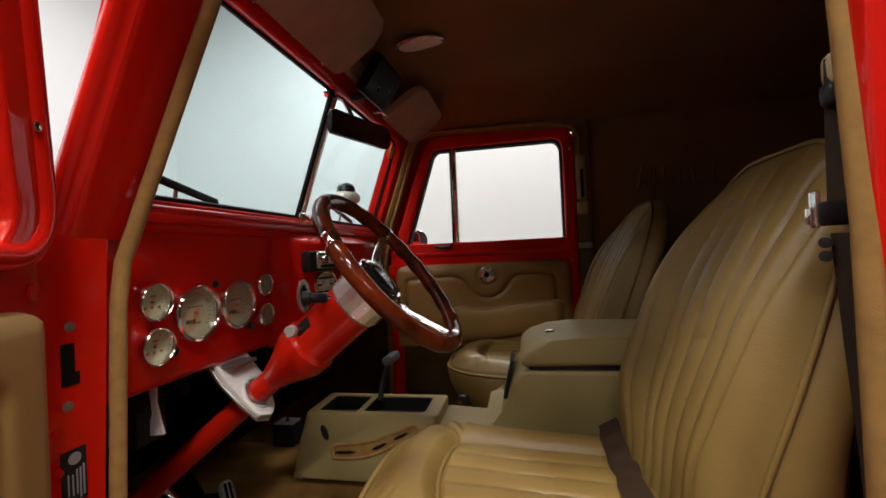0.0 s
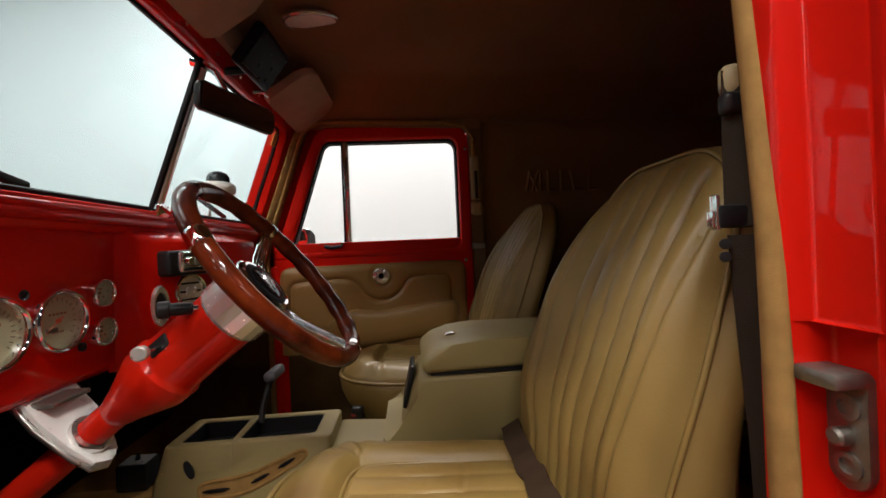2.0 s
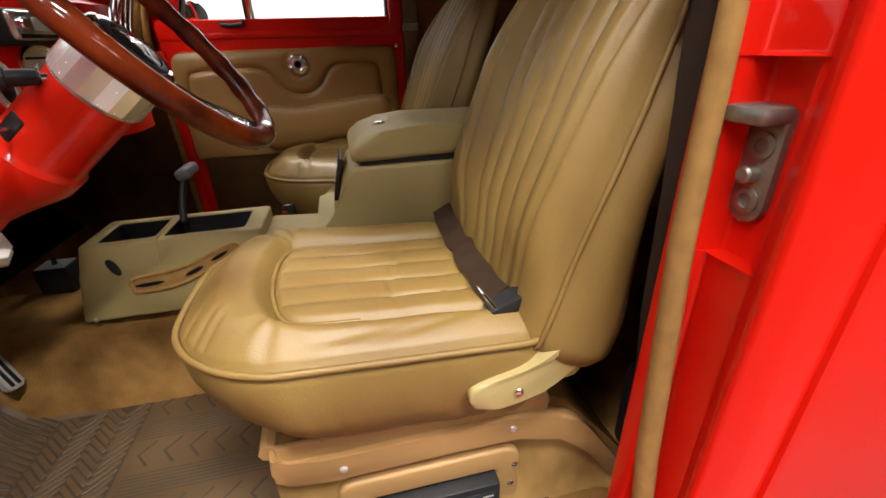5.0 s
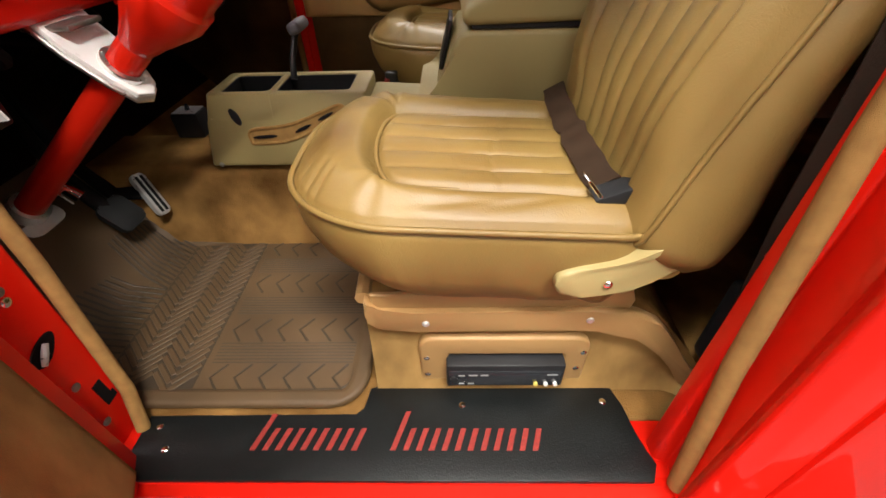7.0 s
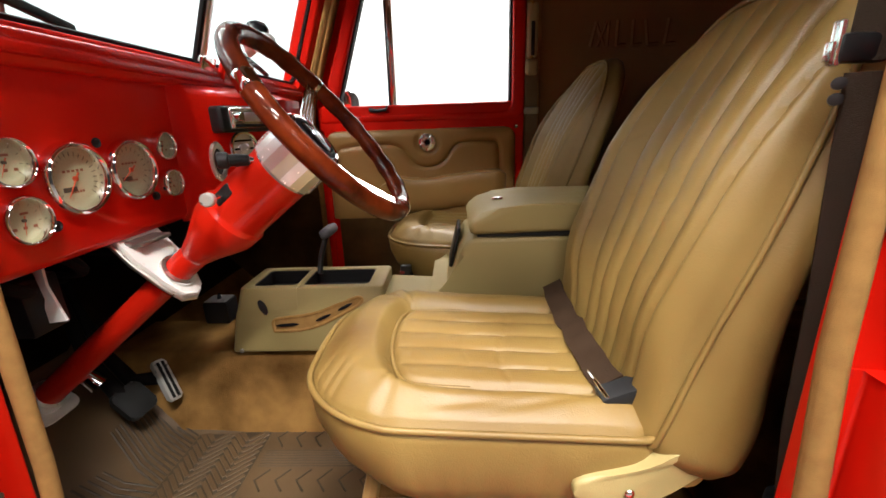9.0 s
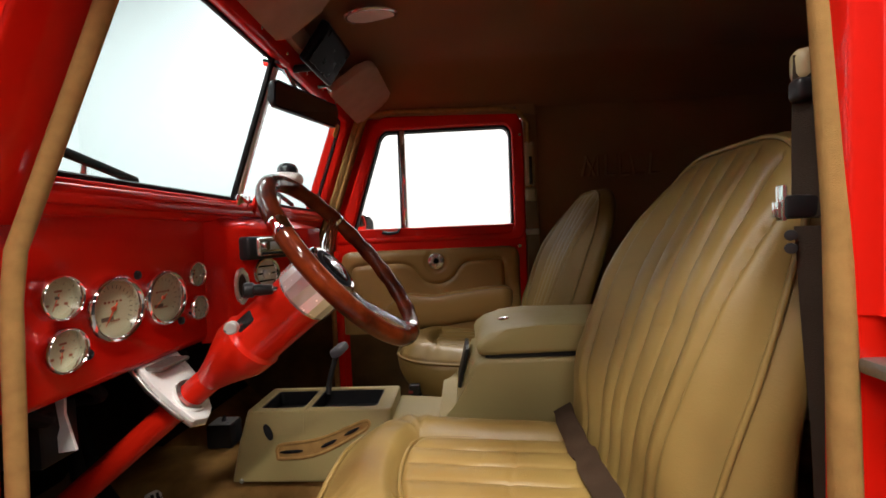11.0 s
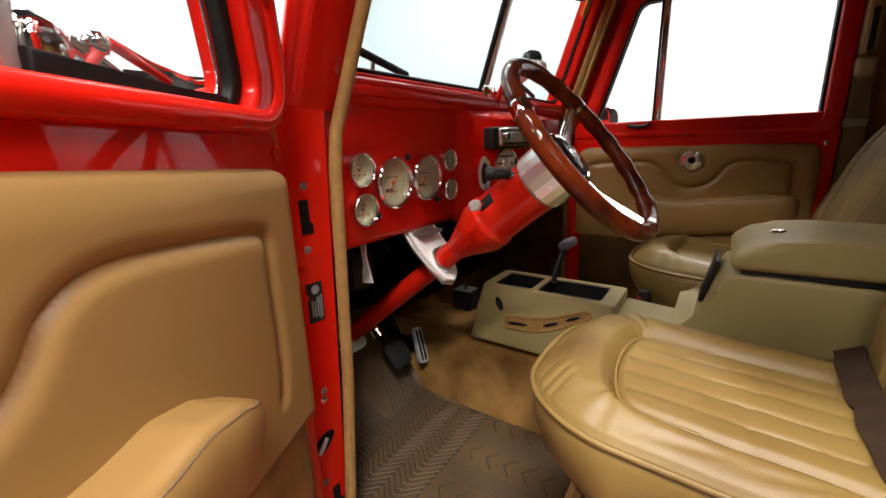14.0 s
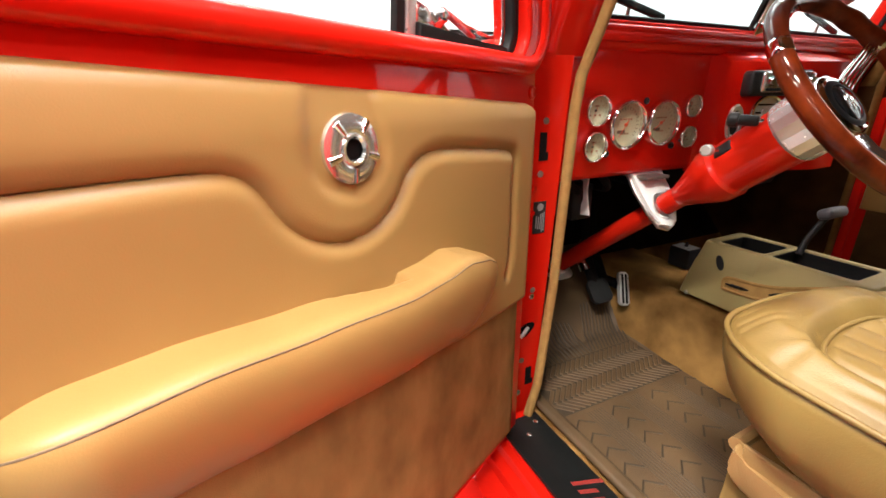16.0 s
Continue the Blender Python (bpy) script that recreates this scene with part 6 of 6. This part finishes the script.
def door_ring(bm, outer, inner, o0, o1, place, bevel=0.0):
    n = len(outer)
    v = [[bm.verts.new(place(s, z, o)) for s, z in ol] for ol, o in ((outer, o0), (outer, o1), (inner, o1), (inner, o0))]
    for i in range(n):
        j = (i + 1) % n
        for a, b in ((0, 1), (1, 2), (2, 3), (3, 0)):
            bm.faces.new((v[a][i], v[a][j], v[b][j], v[b][i]))
    if bevel:
        s1, s2 = set(v[1]), set(v[2])
        top = [e for e in bm.edges if all(x in s1 for x in e.verts) or all(x in s2 for x in e.verts)]
        bmesh.ops.bevel(bm, geom=top, offset=bevel, segments=3, affect="EDGES", profile=0.5)


def raked(s0, z0, s1, z1, r, slope, n=7):
    """A round-cornered window outline whose front edge leans back with height."""
    return [(s + slope * (z - z0) * max(0.0, 1 - (s - s0) / (s1 - s0)), z) for s, z in rounded(s0, z0, s1, z1, r, n)]


bm = bmesh.new()
door_prism(bm, [(0.052, -0.015), (0.875, -0.015), (0.875, 0.728), (0.052, 0.728)], -0.055, -0.003, dplace, 0.003)
part("door_shell", bm, RED, door1, "red painted steel shell")
WIN_OUT = raked(0.036, 0.714, 0.870, 1.16, [0.060, 0.04, 0.07, 0.09], 0.20, 8)
WIN_LIP = raked(0.049, 0.7275, 0.850, 1.135, [0.060, 0.04, 0.06, 0.08], 0.20, 8)
WIN_IN = raked(0.098, 0.729, 0.820, 1.105, [0.055, 0.04, 0.05, 0.07], 0.20, 8)
RUB_IN = raked(0.118, 0.736, 0.806, 1.090, [0.045, 0.03, 0.04, 0.06], 0.20, 8)
bm = bmesh.new()
door_ring(bm, WIN_OUT, WIN_IN, -0.050, 0.010, dplace, 0.006)
part("window_frame", bm, RED, door1, "red painted window frame", smooth=50)
bm = bmesh.new()
tube_loop(bm, WIN_LIP, dplace, 0.003, 0.0145)
part("frame_bead", bm, RED, door1, "rounded red bead", smooth=60)
bm = bmesh.new()
door_ring(bm, WIN_IN, RUB_IN, -0.030, -0.008, dplace, 0.004)
part("window_seal", bm, RUBBER, door1, "black rubber window seal")
CH_IN = raked(0.121, 0.739, 0.803, 1.086, [0.042, 0.029, 0.038, 0.056], 0.20, 8)
bm = bmesh.new()
door_ring(bm, RUB_IN, CH_IN, -0.040, -0.022, dplace, 0.003)
part("inner_reveal", bm, RED, door1, "red painted inner reveal")
bm = bmesh.new()
tube_loop(bm, CH_IN, dplace, -0.024, 0.0022)
part("chrome_bead", bm, CHROME, door1, "thin chrome bead", smooth=60)
bm = bmesh.new()
door_prism(bm, CH_IN, -0.034, -0.030, dplace)
gl = part("window_glass", bm, CLEAR, door1, "clear glass")
gl.visible_shadow = False
bm = bmesh.new()
door_prism(bm, [(0.342, 0.732), (0.356, 0.732), (0.346, 1.09), (0.332, 1.09)], -0.030, -0.020, dplace, 0.003)
part("vent_divider", bm, RUBBER, door1, "black rubber vent divider")
bm = bmesh.new()
door_prism(bm, [(0.326, 0.732), (0.342, 0.732), (0.332, 1.09), (0.316, 1.09)], -0.030, -0.017, dplace, 0.004)
part("divider_strip", bm, SATIN_SILVER, door1, "satin metal divider strip")
bm = bmesh.new()
door_prism(bm, [(0.120, 0.730), (0.328, 0.730), (0.328, 0.760), (0.290, 0.757), (0.200, 0.752), (0.150, 0.748), (0.120, 0.752)], -0.029, -0.010, dplace, 0.004)
part("vent_seal", bm, RUBBER, door1, "black rubber seal under the vent glass")
screw("frame_screw", dplace(0.086, 0.862, 0.014), N, door1, 0.006)
bm = bmesh.new()
revolve(bm, [(0.011, -0.002), (0.011, 0.0015), (0.008, 0.003), (0.0055, 0.0015), (0, 0.002)], axis_matrix(dplace(0.064, 0.692, -0.002), N, (0, 0, 1)), 20)
part("hinge_plug", bm, RED, door1, "round red plug beside the hinge", smooth=50)
# down the front edge, along the top, round under the winder, on towards the rear edge
GROOVE = [(0.150, 0.395), (0.138, 0.43), (0.139, 0.560), (0.135, 0.592), (0.146, 0.606), (0.24, 0.616), (0.315, 0.623), (0.345, 0.620), (0.364, 0.611), (0.376, 0.602)] + arc(0.464, 0.633, 0.090, 205, 335, 22) + [(0.552, 0.606), (0.562, 0.620), (0.580, 0.629), (0.62, 0.632), (0.74, 0.633), (0.86, 0.635)]
GROOVE = chaikin(GROOVE)
door_panel("upper_trim", door1, dplace, 0.068, 0.868, lambda s: 0.331 + 0.005 * smoothstep(0.09, 0.27, s) + 0.115 * max(0.0, s - 0.27) * (0.65 if s > 0.67 else 1) + (0.016 if s > 0.67 else 0), 0.670, GROOVE, (0.461, 0.637), 0.058, VINYL)
bm = bmesh.new()


def dcarpet(u, v):
    s, z = 0.085 + u * 0.765, 0.005 + v * (0.345 + 0.078 * u - 0.02)
    return dplace(s, z, 0.002 + 0.006 * math.sqrt(max(0, min(1, min(u * 0.765, (1 - u) * 0.765, v * 0.35) / 0.02))))


sheet(bm, dcarpet, 60, 30)
lc = part("lower_carpet", bm, DOOR_CARPET, door1, "tan carpeted lower panel", smooth=60)
lc.modifiers.new("thickness", "SOLIDIFY").thickness = 0.004
bm = bmesh.new()
tube(bm, [dplace(0.09, 0.338, 0.006), dplace(0.27, 0.348, 0.007), dplace(0.67, 0.394, 0.007), dplace(0.85, 0.412, 0.006)], 0.004, 8)
part("trim_seam", bm, VINYL, door1, smooth=60)


ARM_TOP = [(0.0, 0.446), (0.03, 0.460), (0.08, 0.477), (0.14, 0.490), (0.21, 0.497), (0.29, 0.491), (0.40, 0.489), (0.61, 0.500), (0.80, 0.511), (1.0, 0.514)]
ARM_LOW = [(0.0, 0.432), (0.04, 0.404), (0.10, 0.376), (0.18, 0.360), (0.37, 0.366), (0.69, 0.386), (0.85, 0.400), (1.0, 0.415)]


def along_table(table, u):
    for (a, p), (b, q) in zip(table, table[1:]):
        if u <= b:
            return p + (q - p) * smoothstep(a, b, u) * 0.5 + (q - p) * 0.5 * (u - a) / (b - a)
    return table[-1][1]


def armrest(parent, place, s0, s1, dz, depth, mat):
    """A padded armrest: a level top with a grab pocket beside the panel, a stitched edge, a face that slants in to the panel below."""
    nu = 220
    shape = chaikin([(0.0, 0.0), (0.30, 0.0), (0.66, 0.10), (0.90, 0.36), (1.0, 0.66), (1.0, 0.84), (0.93, 0.96), (0.80, 1.0), (0.58, 1.0), (0.50, 1.0), (0.30, 1.0), (0.0, 1.0)], 2)
    nv = len(shape) - 1

    def sec(u, v):
        s = s0 + u * (s1 - s0)
        o, h = shape[round(v * nv)]
        end = math.sqrt(max(0, 1 - ((0.17 - u) / 0.17) ** 2)) if u < 0.17 else math.sqrt(max(0, 1 - ((u - 0.90) / 0.10) ** 2)) if u > 0.90 else 1.0
        top, low = along_table(ARM_TOP, u) + dz, along_table(ARM_LOW, u) + dz
        mid = low + (top - low) * 0.62
        z = mid + (low + (top - low) * h - mid) * (0.25 + 0.75 * end)
        if h > 0.97:
            # the grab pocket: deep behind its front lip, narrowing to nothing
            wide = 0.50 * (0.61 - u) / 0.25
            z -= 0.011 * smoothstep(0.352, 0.366, u) * smoothstep(0.615, 0.56, u) * smoothstep(wide + 0.05, wide - 0.07, o)
        return place(s, z, 0.004 + depth * o * (0.05 + 0.95 * end))
    bm = bmesh.new()
    sheet(bm, sec, nu, nv)
    a = part("armrest", bm, mat, parent, "padded tan armrest", smooth=60)
    seam = max(range(nv + 1), key=lambda k: shape[k][0] + shape[k][1]) / nv
    bm = bmesh.new()
    tube(bm, [sec(0.02 + 0.955 * k / 80, seam) for k in range(81)], 0.0009, 6)
    part("stitching", bm, STITCH, a, "grey seam stitching", smooth=60)
    return a


armrest(door1, dplace, 0.220, 0.754, 0.0, 0.070, VINYL)
wmx = axis_matrix(dplace(0.4575, 0.6355, 0.0105), N, (0, 0, 1))
winder_plate(door1, wmx, 0.0345)

# door mirror on the driver's door, seen through its glass
dmir = thing("door_mirror", dplace(0.266, 0.741, -0.06), "chrome door mirror with a red mounting arm", "door mirror", "door mirrors")
shell_m = axis_matrix(dplace(0.276, 0.773, -0.066), U * 0.75 - N * 0.75 + Vector((0, 0, 0.1)), (0, 0, 1))
bm = bmesh.new()
revolve(bm, [(0, -0.022), (0.013, -0.020), (0.022, -0.012), (0.026, 0.0), (0.027, 0.008), (0.025, 0.011), (0.022, 0.009)], shell_m, 32)
part("shell", bm, CHROME, dmir, "chrome shell", smooth=60)
bm = bmesh.new()
revolve(bm, [(0, 0.008), (0.024, 0.008), (0.024, 0.004)], shell_m, 32)
part("mirror_glass", bm, MIRROR, dmir, "mirror glass")
bm = bmesh.new()
revolve(bm, [(0, -0.010), (0.008, -0.008), (0.011, 0), (0.008, 0.008), (0, 0.010)], axis_matrix(dplace(0.240, 0.783, -0.052), (0, 0, 1)), 20)
part("ball_joint", bm, CHROME, dmir, "chrome ball joint", smooth=60)
bm = bmesh.new()
tube(bm, [dplace(0.258, 0.783, -0.060), dplace(0.242, 0.771, -0.056), dplace(0.222, 0.757, -0.054)], [0.007, 0.008, 0.009], 12)
part("arm", bm, CHROME, dmir, "chrome arm", smooth=60)
bm = bmesh.new()
tube(bm, [dplace(0.256, 0.755, -0.050), dplace(0.248, 0.769, -0.048), dplace(0.232, 0.785, -0.048), dplace(0.170, 0.763, -0.048)], [0.004, 0.0045, 0.0045, 0.004], 10)
part("brace", bm, RED, dmir, "red painted brace", smooth=60)
bm = bmesh.new()
tube(bm, [dplace(0.232, 0.791, -0.056), dplace(0.186, 0.777, -0.054), dplace(0.126, 0.769, -0.052), dplace(0.098, 0.773, -0.050)], [0.004, 0.004, 0.003, 0.003], 8)
part("rear_rod", bm, CHROME, dmir, "chrome rod")
bm = bmesh.new()
door_prism(bm, [(0.14, 0.700), (0.33, 0.700), (0.33, 0.738), (0.14, 0.742)], -0.066, -0.056, dplace, 0.004)
part("ledge_seal", bm, RUBBER, dmir, "black base pad")

# passenger door, shut
door2 = thing("door_2", (0.40, 0.58, 0.0), "shut red passenger door with brown padded trim", "door", kind="structure")


def pplace(s, z, off):
    return (s, 0.572 - off, z)


bm = bmesh.new()
door_prism(bm, [(0.050, -0.02), (0.748, -0.02), (0.748, 0.745), (0.050, 0.745)], -0.06, 0.008, pplace, 0.006)
part("door_shell", bm, RED, door2, "red painted steel shell")
PW_OUT = raked(0.045, 0.690, 0.748, 1.150, [0.02, 0.03, 0.07, 0.06], 0.36, 8)
PW_IN = raked(0.104, 0.714, 0.706, 1.102, [0.012, 0.035, 0.04, 0.03], 0.33, 8)
bm = bmesh.new()
door_ring(bm, PW_OUT, PW_IN, -0.05, 0.012, pplace, 0.009)
part("window_frame", bm, RED, door2, "red painted window frame", smooth=50)
PS_IN = raked(0.112, 0.721, 0.699, 1.095, [0.010, 0.032, 0.036, 0.026], 0.33, 8)
bm = bmesh.new()
door_ring(bm, PW_IN, PS_IN, -0.04, -0.004, pplace, 0.002)
part("window_seal", bm, RUBBER, door2, "black rubber window seal")
bm = bmesh.new()
door_prism(bm, PS_IN, -0.026, -0.022, pplace)
gl = part("window_glass", bm, CLEAR, door2, "clear glass")
gl.visible_shadow = False
bm = bmesh.new()
door_prism(bm, [(0.298, 0.716), (0.318, 0.716), (0.320, 1.100), (0.300, 1.100)], -0.035, 0.004, pplace, 0.004)
part("vent_divider", bm, CHROME, door2, "chrome vent divider")
bm = bmesh.new()
door_prism(bm, [(0.292, 0.716), (0.299, 0.716), (0.301, 1.100), (0.294, 1.100)], -0.03, 0.001, pplace, 0.001)
part("divider_seal", bm, RUBBER, door2, "black divider seal")
bm = bmesh.new()
tube(bm, [pplace(0.225, 0.732, 0.006), pplace(0.252, 0.727, 0.012), pplace(0.282, 0.731, 0.014), pplace(0.288, 0.743, 0.012)], [0.007, 0.006, 0.005, 0.004], 8)
part("vent_latch", bm, BLACK, door2, "dark vent latch")
PG = [(0.105, 0.47), (0.100, 0.55), (0.105, 0.600), (0.125, 0.612), (0.27, 0.617), (0.300, 0.614), (0.322, 0.604), (0.334, 0.594)] + arc(0.418, 0.620, 0.084, 207, 333, 20) + [(0.504, 0.598), (0.518, 0.611), (0.54, 0.618), (0.64, 0.620), (0.660, 0.612), (0.665, 0.58), (0.665, 0.46)]
PG = chaikin(PG)
door_panel("upper_trim", door2, lambda s, z, o: pplace(s, z, o + 0.008), 0.072, 0.715, lambda s: 0.36, 0.660, PG, (0.418, 0.620), 0.050, VINYL)
bm = bmesh.new()
box(bm, (0.395, 0.560, 0.19), (0.62, 0.010, 0.34), 0.004)
part("lower_carpet", bm, CARPET_DARK, door2, "brown carpeted lower panel")
armrest(door2, lambda s, z, o: pplace(s, z, o + 0.010), 0.225, 0.690, 0.012, 0.055, VINYL)
winder_plate(door2, axis_matrix((0.418, 0.552, 0.620), (0, -1, 0), (0, 0, 1)), 0.030)
for s, z in ((0.722, 0.663), (0.735, 1.06)):
    screw("door_screw", pplace(s, z, 0.013), (0, -1, 0), door2, 0.006)
# welt and trim round the passenger door opening
bm = bmesh.new()
tube(bm, [(0.030, 0.556, 0.0), (0.030, 0.556, 0.70), (0.040, 0.556, 0.76), (0.165, 0.552, 1.115), (0.190, 0.552, 1.15), (0.23, 0.552, 1.165), (0.66, 0.555, 1.155), (0.735, 0.557, 1.14), (0.765, 0.562, 1.10), (0.766, 0.566, 0.70), (0.766, 0.566, 0.0)], 0.012, 10, squash=0.7)
part("door_welt", bm, WELT, None, "tan cloth-covered welt round the passenger door", kind="structure", smooth=60)
bm = bmesh.new()
box(bm, (0.050, 0.566, 0.32), (0.024, 0.020, 0.70), 0.006)
part("door_edge", bm, RED, None, "red painted front edge of the passenger door opening", kind="structure")
for x, z in ((0.30, 1.178), (0.45, 1.172), (0.60, 1.165), (0.72, 1.155)):
    bm = bmesh.new()
    revolve(bm, [(0.004, 0), (0.004, 0.002), (0, 0.003)], axis_matrix((x, 0.554, z), (0, -1, 0)), 10)
    part("rail_screw", bm, CHROME, None, "small chrome trim screw in the roof rail", category="screw")
pm2 = thing("door_mirror", (0.11, 0.78, 0.72), "chrome door mirror outside the passenger window", "door mirror", "door mirrors")
bm = bmesh.new()
revolve(bm, [(0, -0.02), (0.02, -0.018), (0.040, -0.006), (0.044, 0.006), (0.040, 0.010), (0, 0.010)], axis_matrix((0.112, 0.76, 0.765), (0.7, -0.6, 0), (0, 0, 1)), 28)
part("shell", bm, CHROME, pm2, smooth=60)
bm = bmesh.new()
tube(bm, [(0.105, 0.755, 0.735), (0.10, 0.70, 0.715), (0.10, 0.645, 0.70)], 0.008, 10)
part("arm", bm, CHROME, pm2)

# ---- seat belts ----
belt = thing("seat_belt", (0.836, -0.558, 0.292), "grey-brown seat belt hanging on the driver's door pillar", "seat belt", "seat belts")


def strap(bm, pts, w, way, t=0.0025):
    """A flat webbing strap along points, w wide in the given way."""
    way = Vector(way).normalized()
    q = []
    for i, p in enumerate(pts):
        p = Vector(p)
        d = (Vector(pts[min(i + 1, len(pts) - 1)]) - Vector(pts[max(i - 1, 0)])).normalized()
        n = d.cross(way).normalized() * t
        q.append([bm.verts.new(p + way * w / 2 + n), bm.verts.new(p - way * w / 2 + n), bm.verts.new(p - way * w / 2 - n), bm.verts.new(p + way * w / 2 - n)])
    for a, b in zip(q, q[1:]):
        for k in range(4):
            bm.faces.new((a[k], a[(k + 1) % 4], b[(k + 1) % 4], b[k]))
    bm.faces.new(q[0])
    bm.faces.new(q[-1][::-1])


bm = bmesh.new()
strap(bm, [(0.846, -0.540, 0.872), (0.842, -0.543, 0.792), (0.839, -0.546, 0.720)], 0.024, (0.76, -0.5, 0))
part("upper_strap", bm, WEB, belt, smooth=60)
bm = bmesh.new()
strap(bm, [(0.838, -0.550, 0.712), (0.842, -0.553, 0.612), (0.848, -0.554, 0.522), (0.856, -0.552, 0.372), (0.876, -0.543, 0.262), (0.912, -0.522, 0.150)], 0.024, (0.76, -0.5, 0))
part("lower_strap", bm, WEB, belt, smooth=60)
bm = bmesh.new()
box(bm, (0.840, -0.541, 0.838), (0.022, 0.016, 0.022), 0.006, None, 3)
part("pillar_loop", bm, BLACK, belt, "black pillar loop")
bm = bmesh.new()
box(bm, (0.848, -0.534, 0.862), (0.026, 0.020, 0.034), 0.010, None, 3)
part("loop_cover", bm, TAN_LIGHT, belt, "tan cover over the loop")
bm = bmesh.new()
box(bm, (0.836, -0.544, 0.730), (0.040, 0.014, 0.022), 0.004)
tg = part("tongue_grip", bm, BLACK, belt)
bm = bmesh.new()
box(bm, (0.817, -0.543, 0.734), (0.005, 0.010, 0.034), 0.002)
box(bm, (0.813, -0.543, 0.728), (0.004, 0.008, 0.015), 0.001)
part("tongue", bm, SILVER, tg, "bright steel belt tongue")
for z in (0.692, 0.704):
    bm = bmesh.new()
    revolve(bm, [(0.005, -0.004), (0.005, 0.004), (0, 0.005)], axis_matrix((0.820, -0.550, z), (-0.6, -0.8, 0)), 12)
    part("stop_button", bm, BLACK, belt)
bm = bmesh.new()
box(bm, (0.928, -0.512, 0.150), (0.06, 0.07, 0.16), 0.014, None, 3)
part("retractor", bm, BLACK, belt, "black belt retractor on the floor")
bm = bmesh.new()
box(bm, (0, 0, 0), (0.018, 0.010, 0.024), 0.003, axis_matrix((0.853, -0.564, 0.340), (-0.4, -0.9, 0.1), (0.3, 0, 1)))
part("release_tab", bm, SCRIPT_RED, belt, "red tab")

buckle = thing("belt_buckle", (0.70, -0.40, 0.345), "brown webbing belt end with a black buckle lying on the seat", "belt buckle")
bm = bmesh.new()
web = bezier((0.692, -0.172, 0.382), (0.682, -0.25, 0.385), (0.687, -0.32, 0.377), 14) + bezier((0.688, -0.33, 0.379), (0.681, -0.40, 0.384), (0.694, -0.475, 0.376), 14)
strap(bm, [Vector(p) + Vector((0.0012 * math.sin(k * 0.9), 0, 0.0016 * math.sin(k * 1.3 + 0.6))) for k, p in enumerate(web)], 0.036, (0.88, 0.10, 0.42))
part("webbing", bm, WEB_BROWN, buckle, "crumpled brown webbing", smooth=60)
bm = bmesh.new()
box(bm, (0, 0, 0), (0.052, 0.030, 0.022), 0.003, axis_matrix((0.704, -0.488, 0.371), (-0.35, 0, 1), (1, 0.05, 0.35)))
part("buckle", bm, BLACK, buckle)
bm = bmesh.new()
box(bm, (0, 0, 0), (0.005, 0.060, 0.010), 0.002, axis_matrix((0.681, -0.472, 0.372), (-0.2, 0, 1), (1, 0.10, 0.2)))
part("chrome_edge", bm, CHROME, buckle)

pbelt = thing("seat_belt", (0.79, 0.59, 0.70), "tan seat belt adjuster on the passenger door pillar", "seat belt", "seat belts")
bm = bmesh.new()
box(bm, (0.768, 0.563, 0.955), (0.036, 0.024, 0.16), 0.010, None, 3)
tr = part("adjuster_track", bm, TAN_LIGHT, pbelt, "tan adjuster track")
bm = bmesh.new()
box(bm, (0.769, 0.551, 0.930), (0.012, 0.004, 0.10), 0.002)
part("slot", bm, BLACK, tr, "dark slot")
bm = bmesh.new()
box(bm, (0.768, 0.558, 0.845), (0.042, 0.028, 0.052), 0.012, None, 3)
part("guide", bm, TAN_LIGHT, pbelt, "tan guide loop")
bm = bmesh.new()
strap(bm, [(0.768, 0.554, 0.83), (0.769, 0.552, 0.72), (0.771, 0.552, 0.58), (0.772, 0.554, 0.30)], 0.040, (1, 0, 0))
part("strap", bm, STRAP_TAN, pbelt, smooth=60)
bm = bmesh.new()
box(bm, (0.769, 0.549, 0.712), (0.050, 0.012, 0.022), 0.004)
part("tongue", bm, STEEL, pbelt, "dull steel tongue")
stalk = thing("belt_buckle", (0.36, 0.20, 0.22), "black belt buckle with a red button beside the passenger seat", "belt buckle")
bm = bmesh.new()
tube(bm, [(0.40, 0.15, 0.18), (0.385, 0.165, 0.26), (0.375, 0.17, 0.285)], [0.009, 0.010, 0.012], 8)
part("stalk", bm, BLACK, stalk)
bm = bmesh.new()
box(bm, (0.372, 0.155, 0.300), (0.03, 0.02, 0.03), 0.005)
part("buckle", bm, BLACK, stalk)
bm = bmesh.new()
box(bm, (0.362, 0.150, 0.296), (0.014, 0.012, 0.010), 0.003)
part("button", bm, SCRIPT_RED, stalk, "red release button")
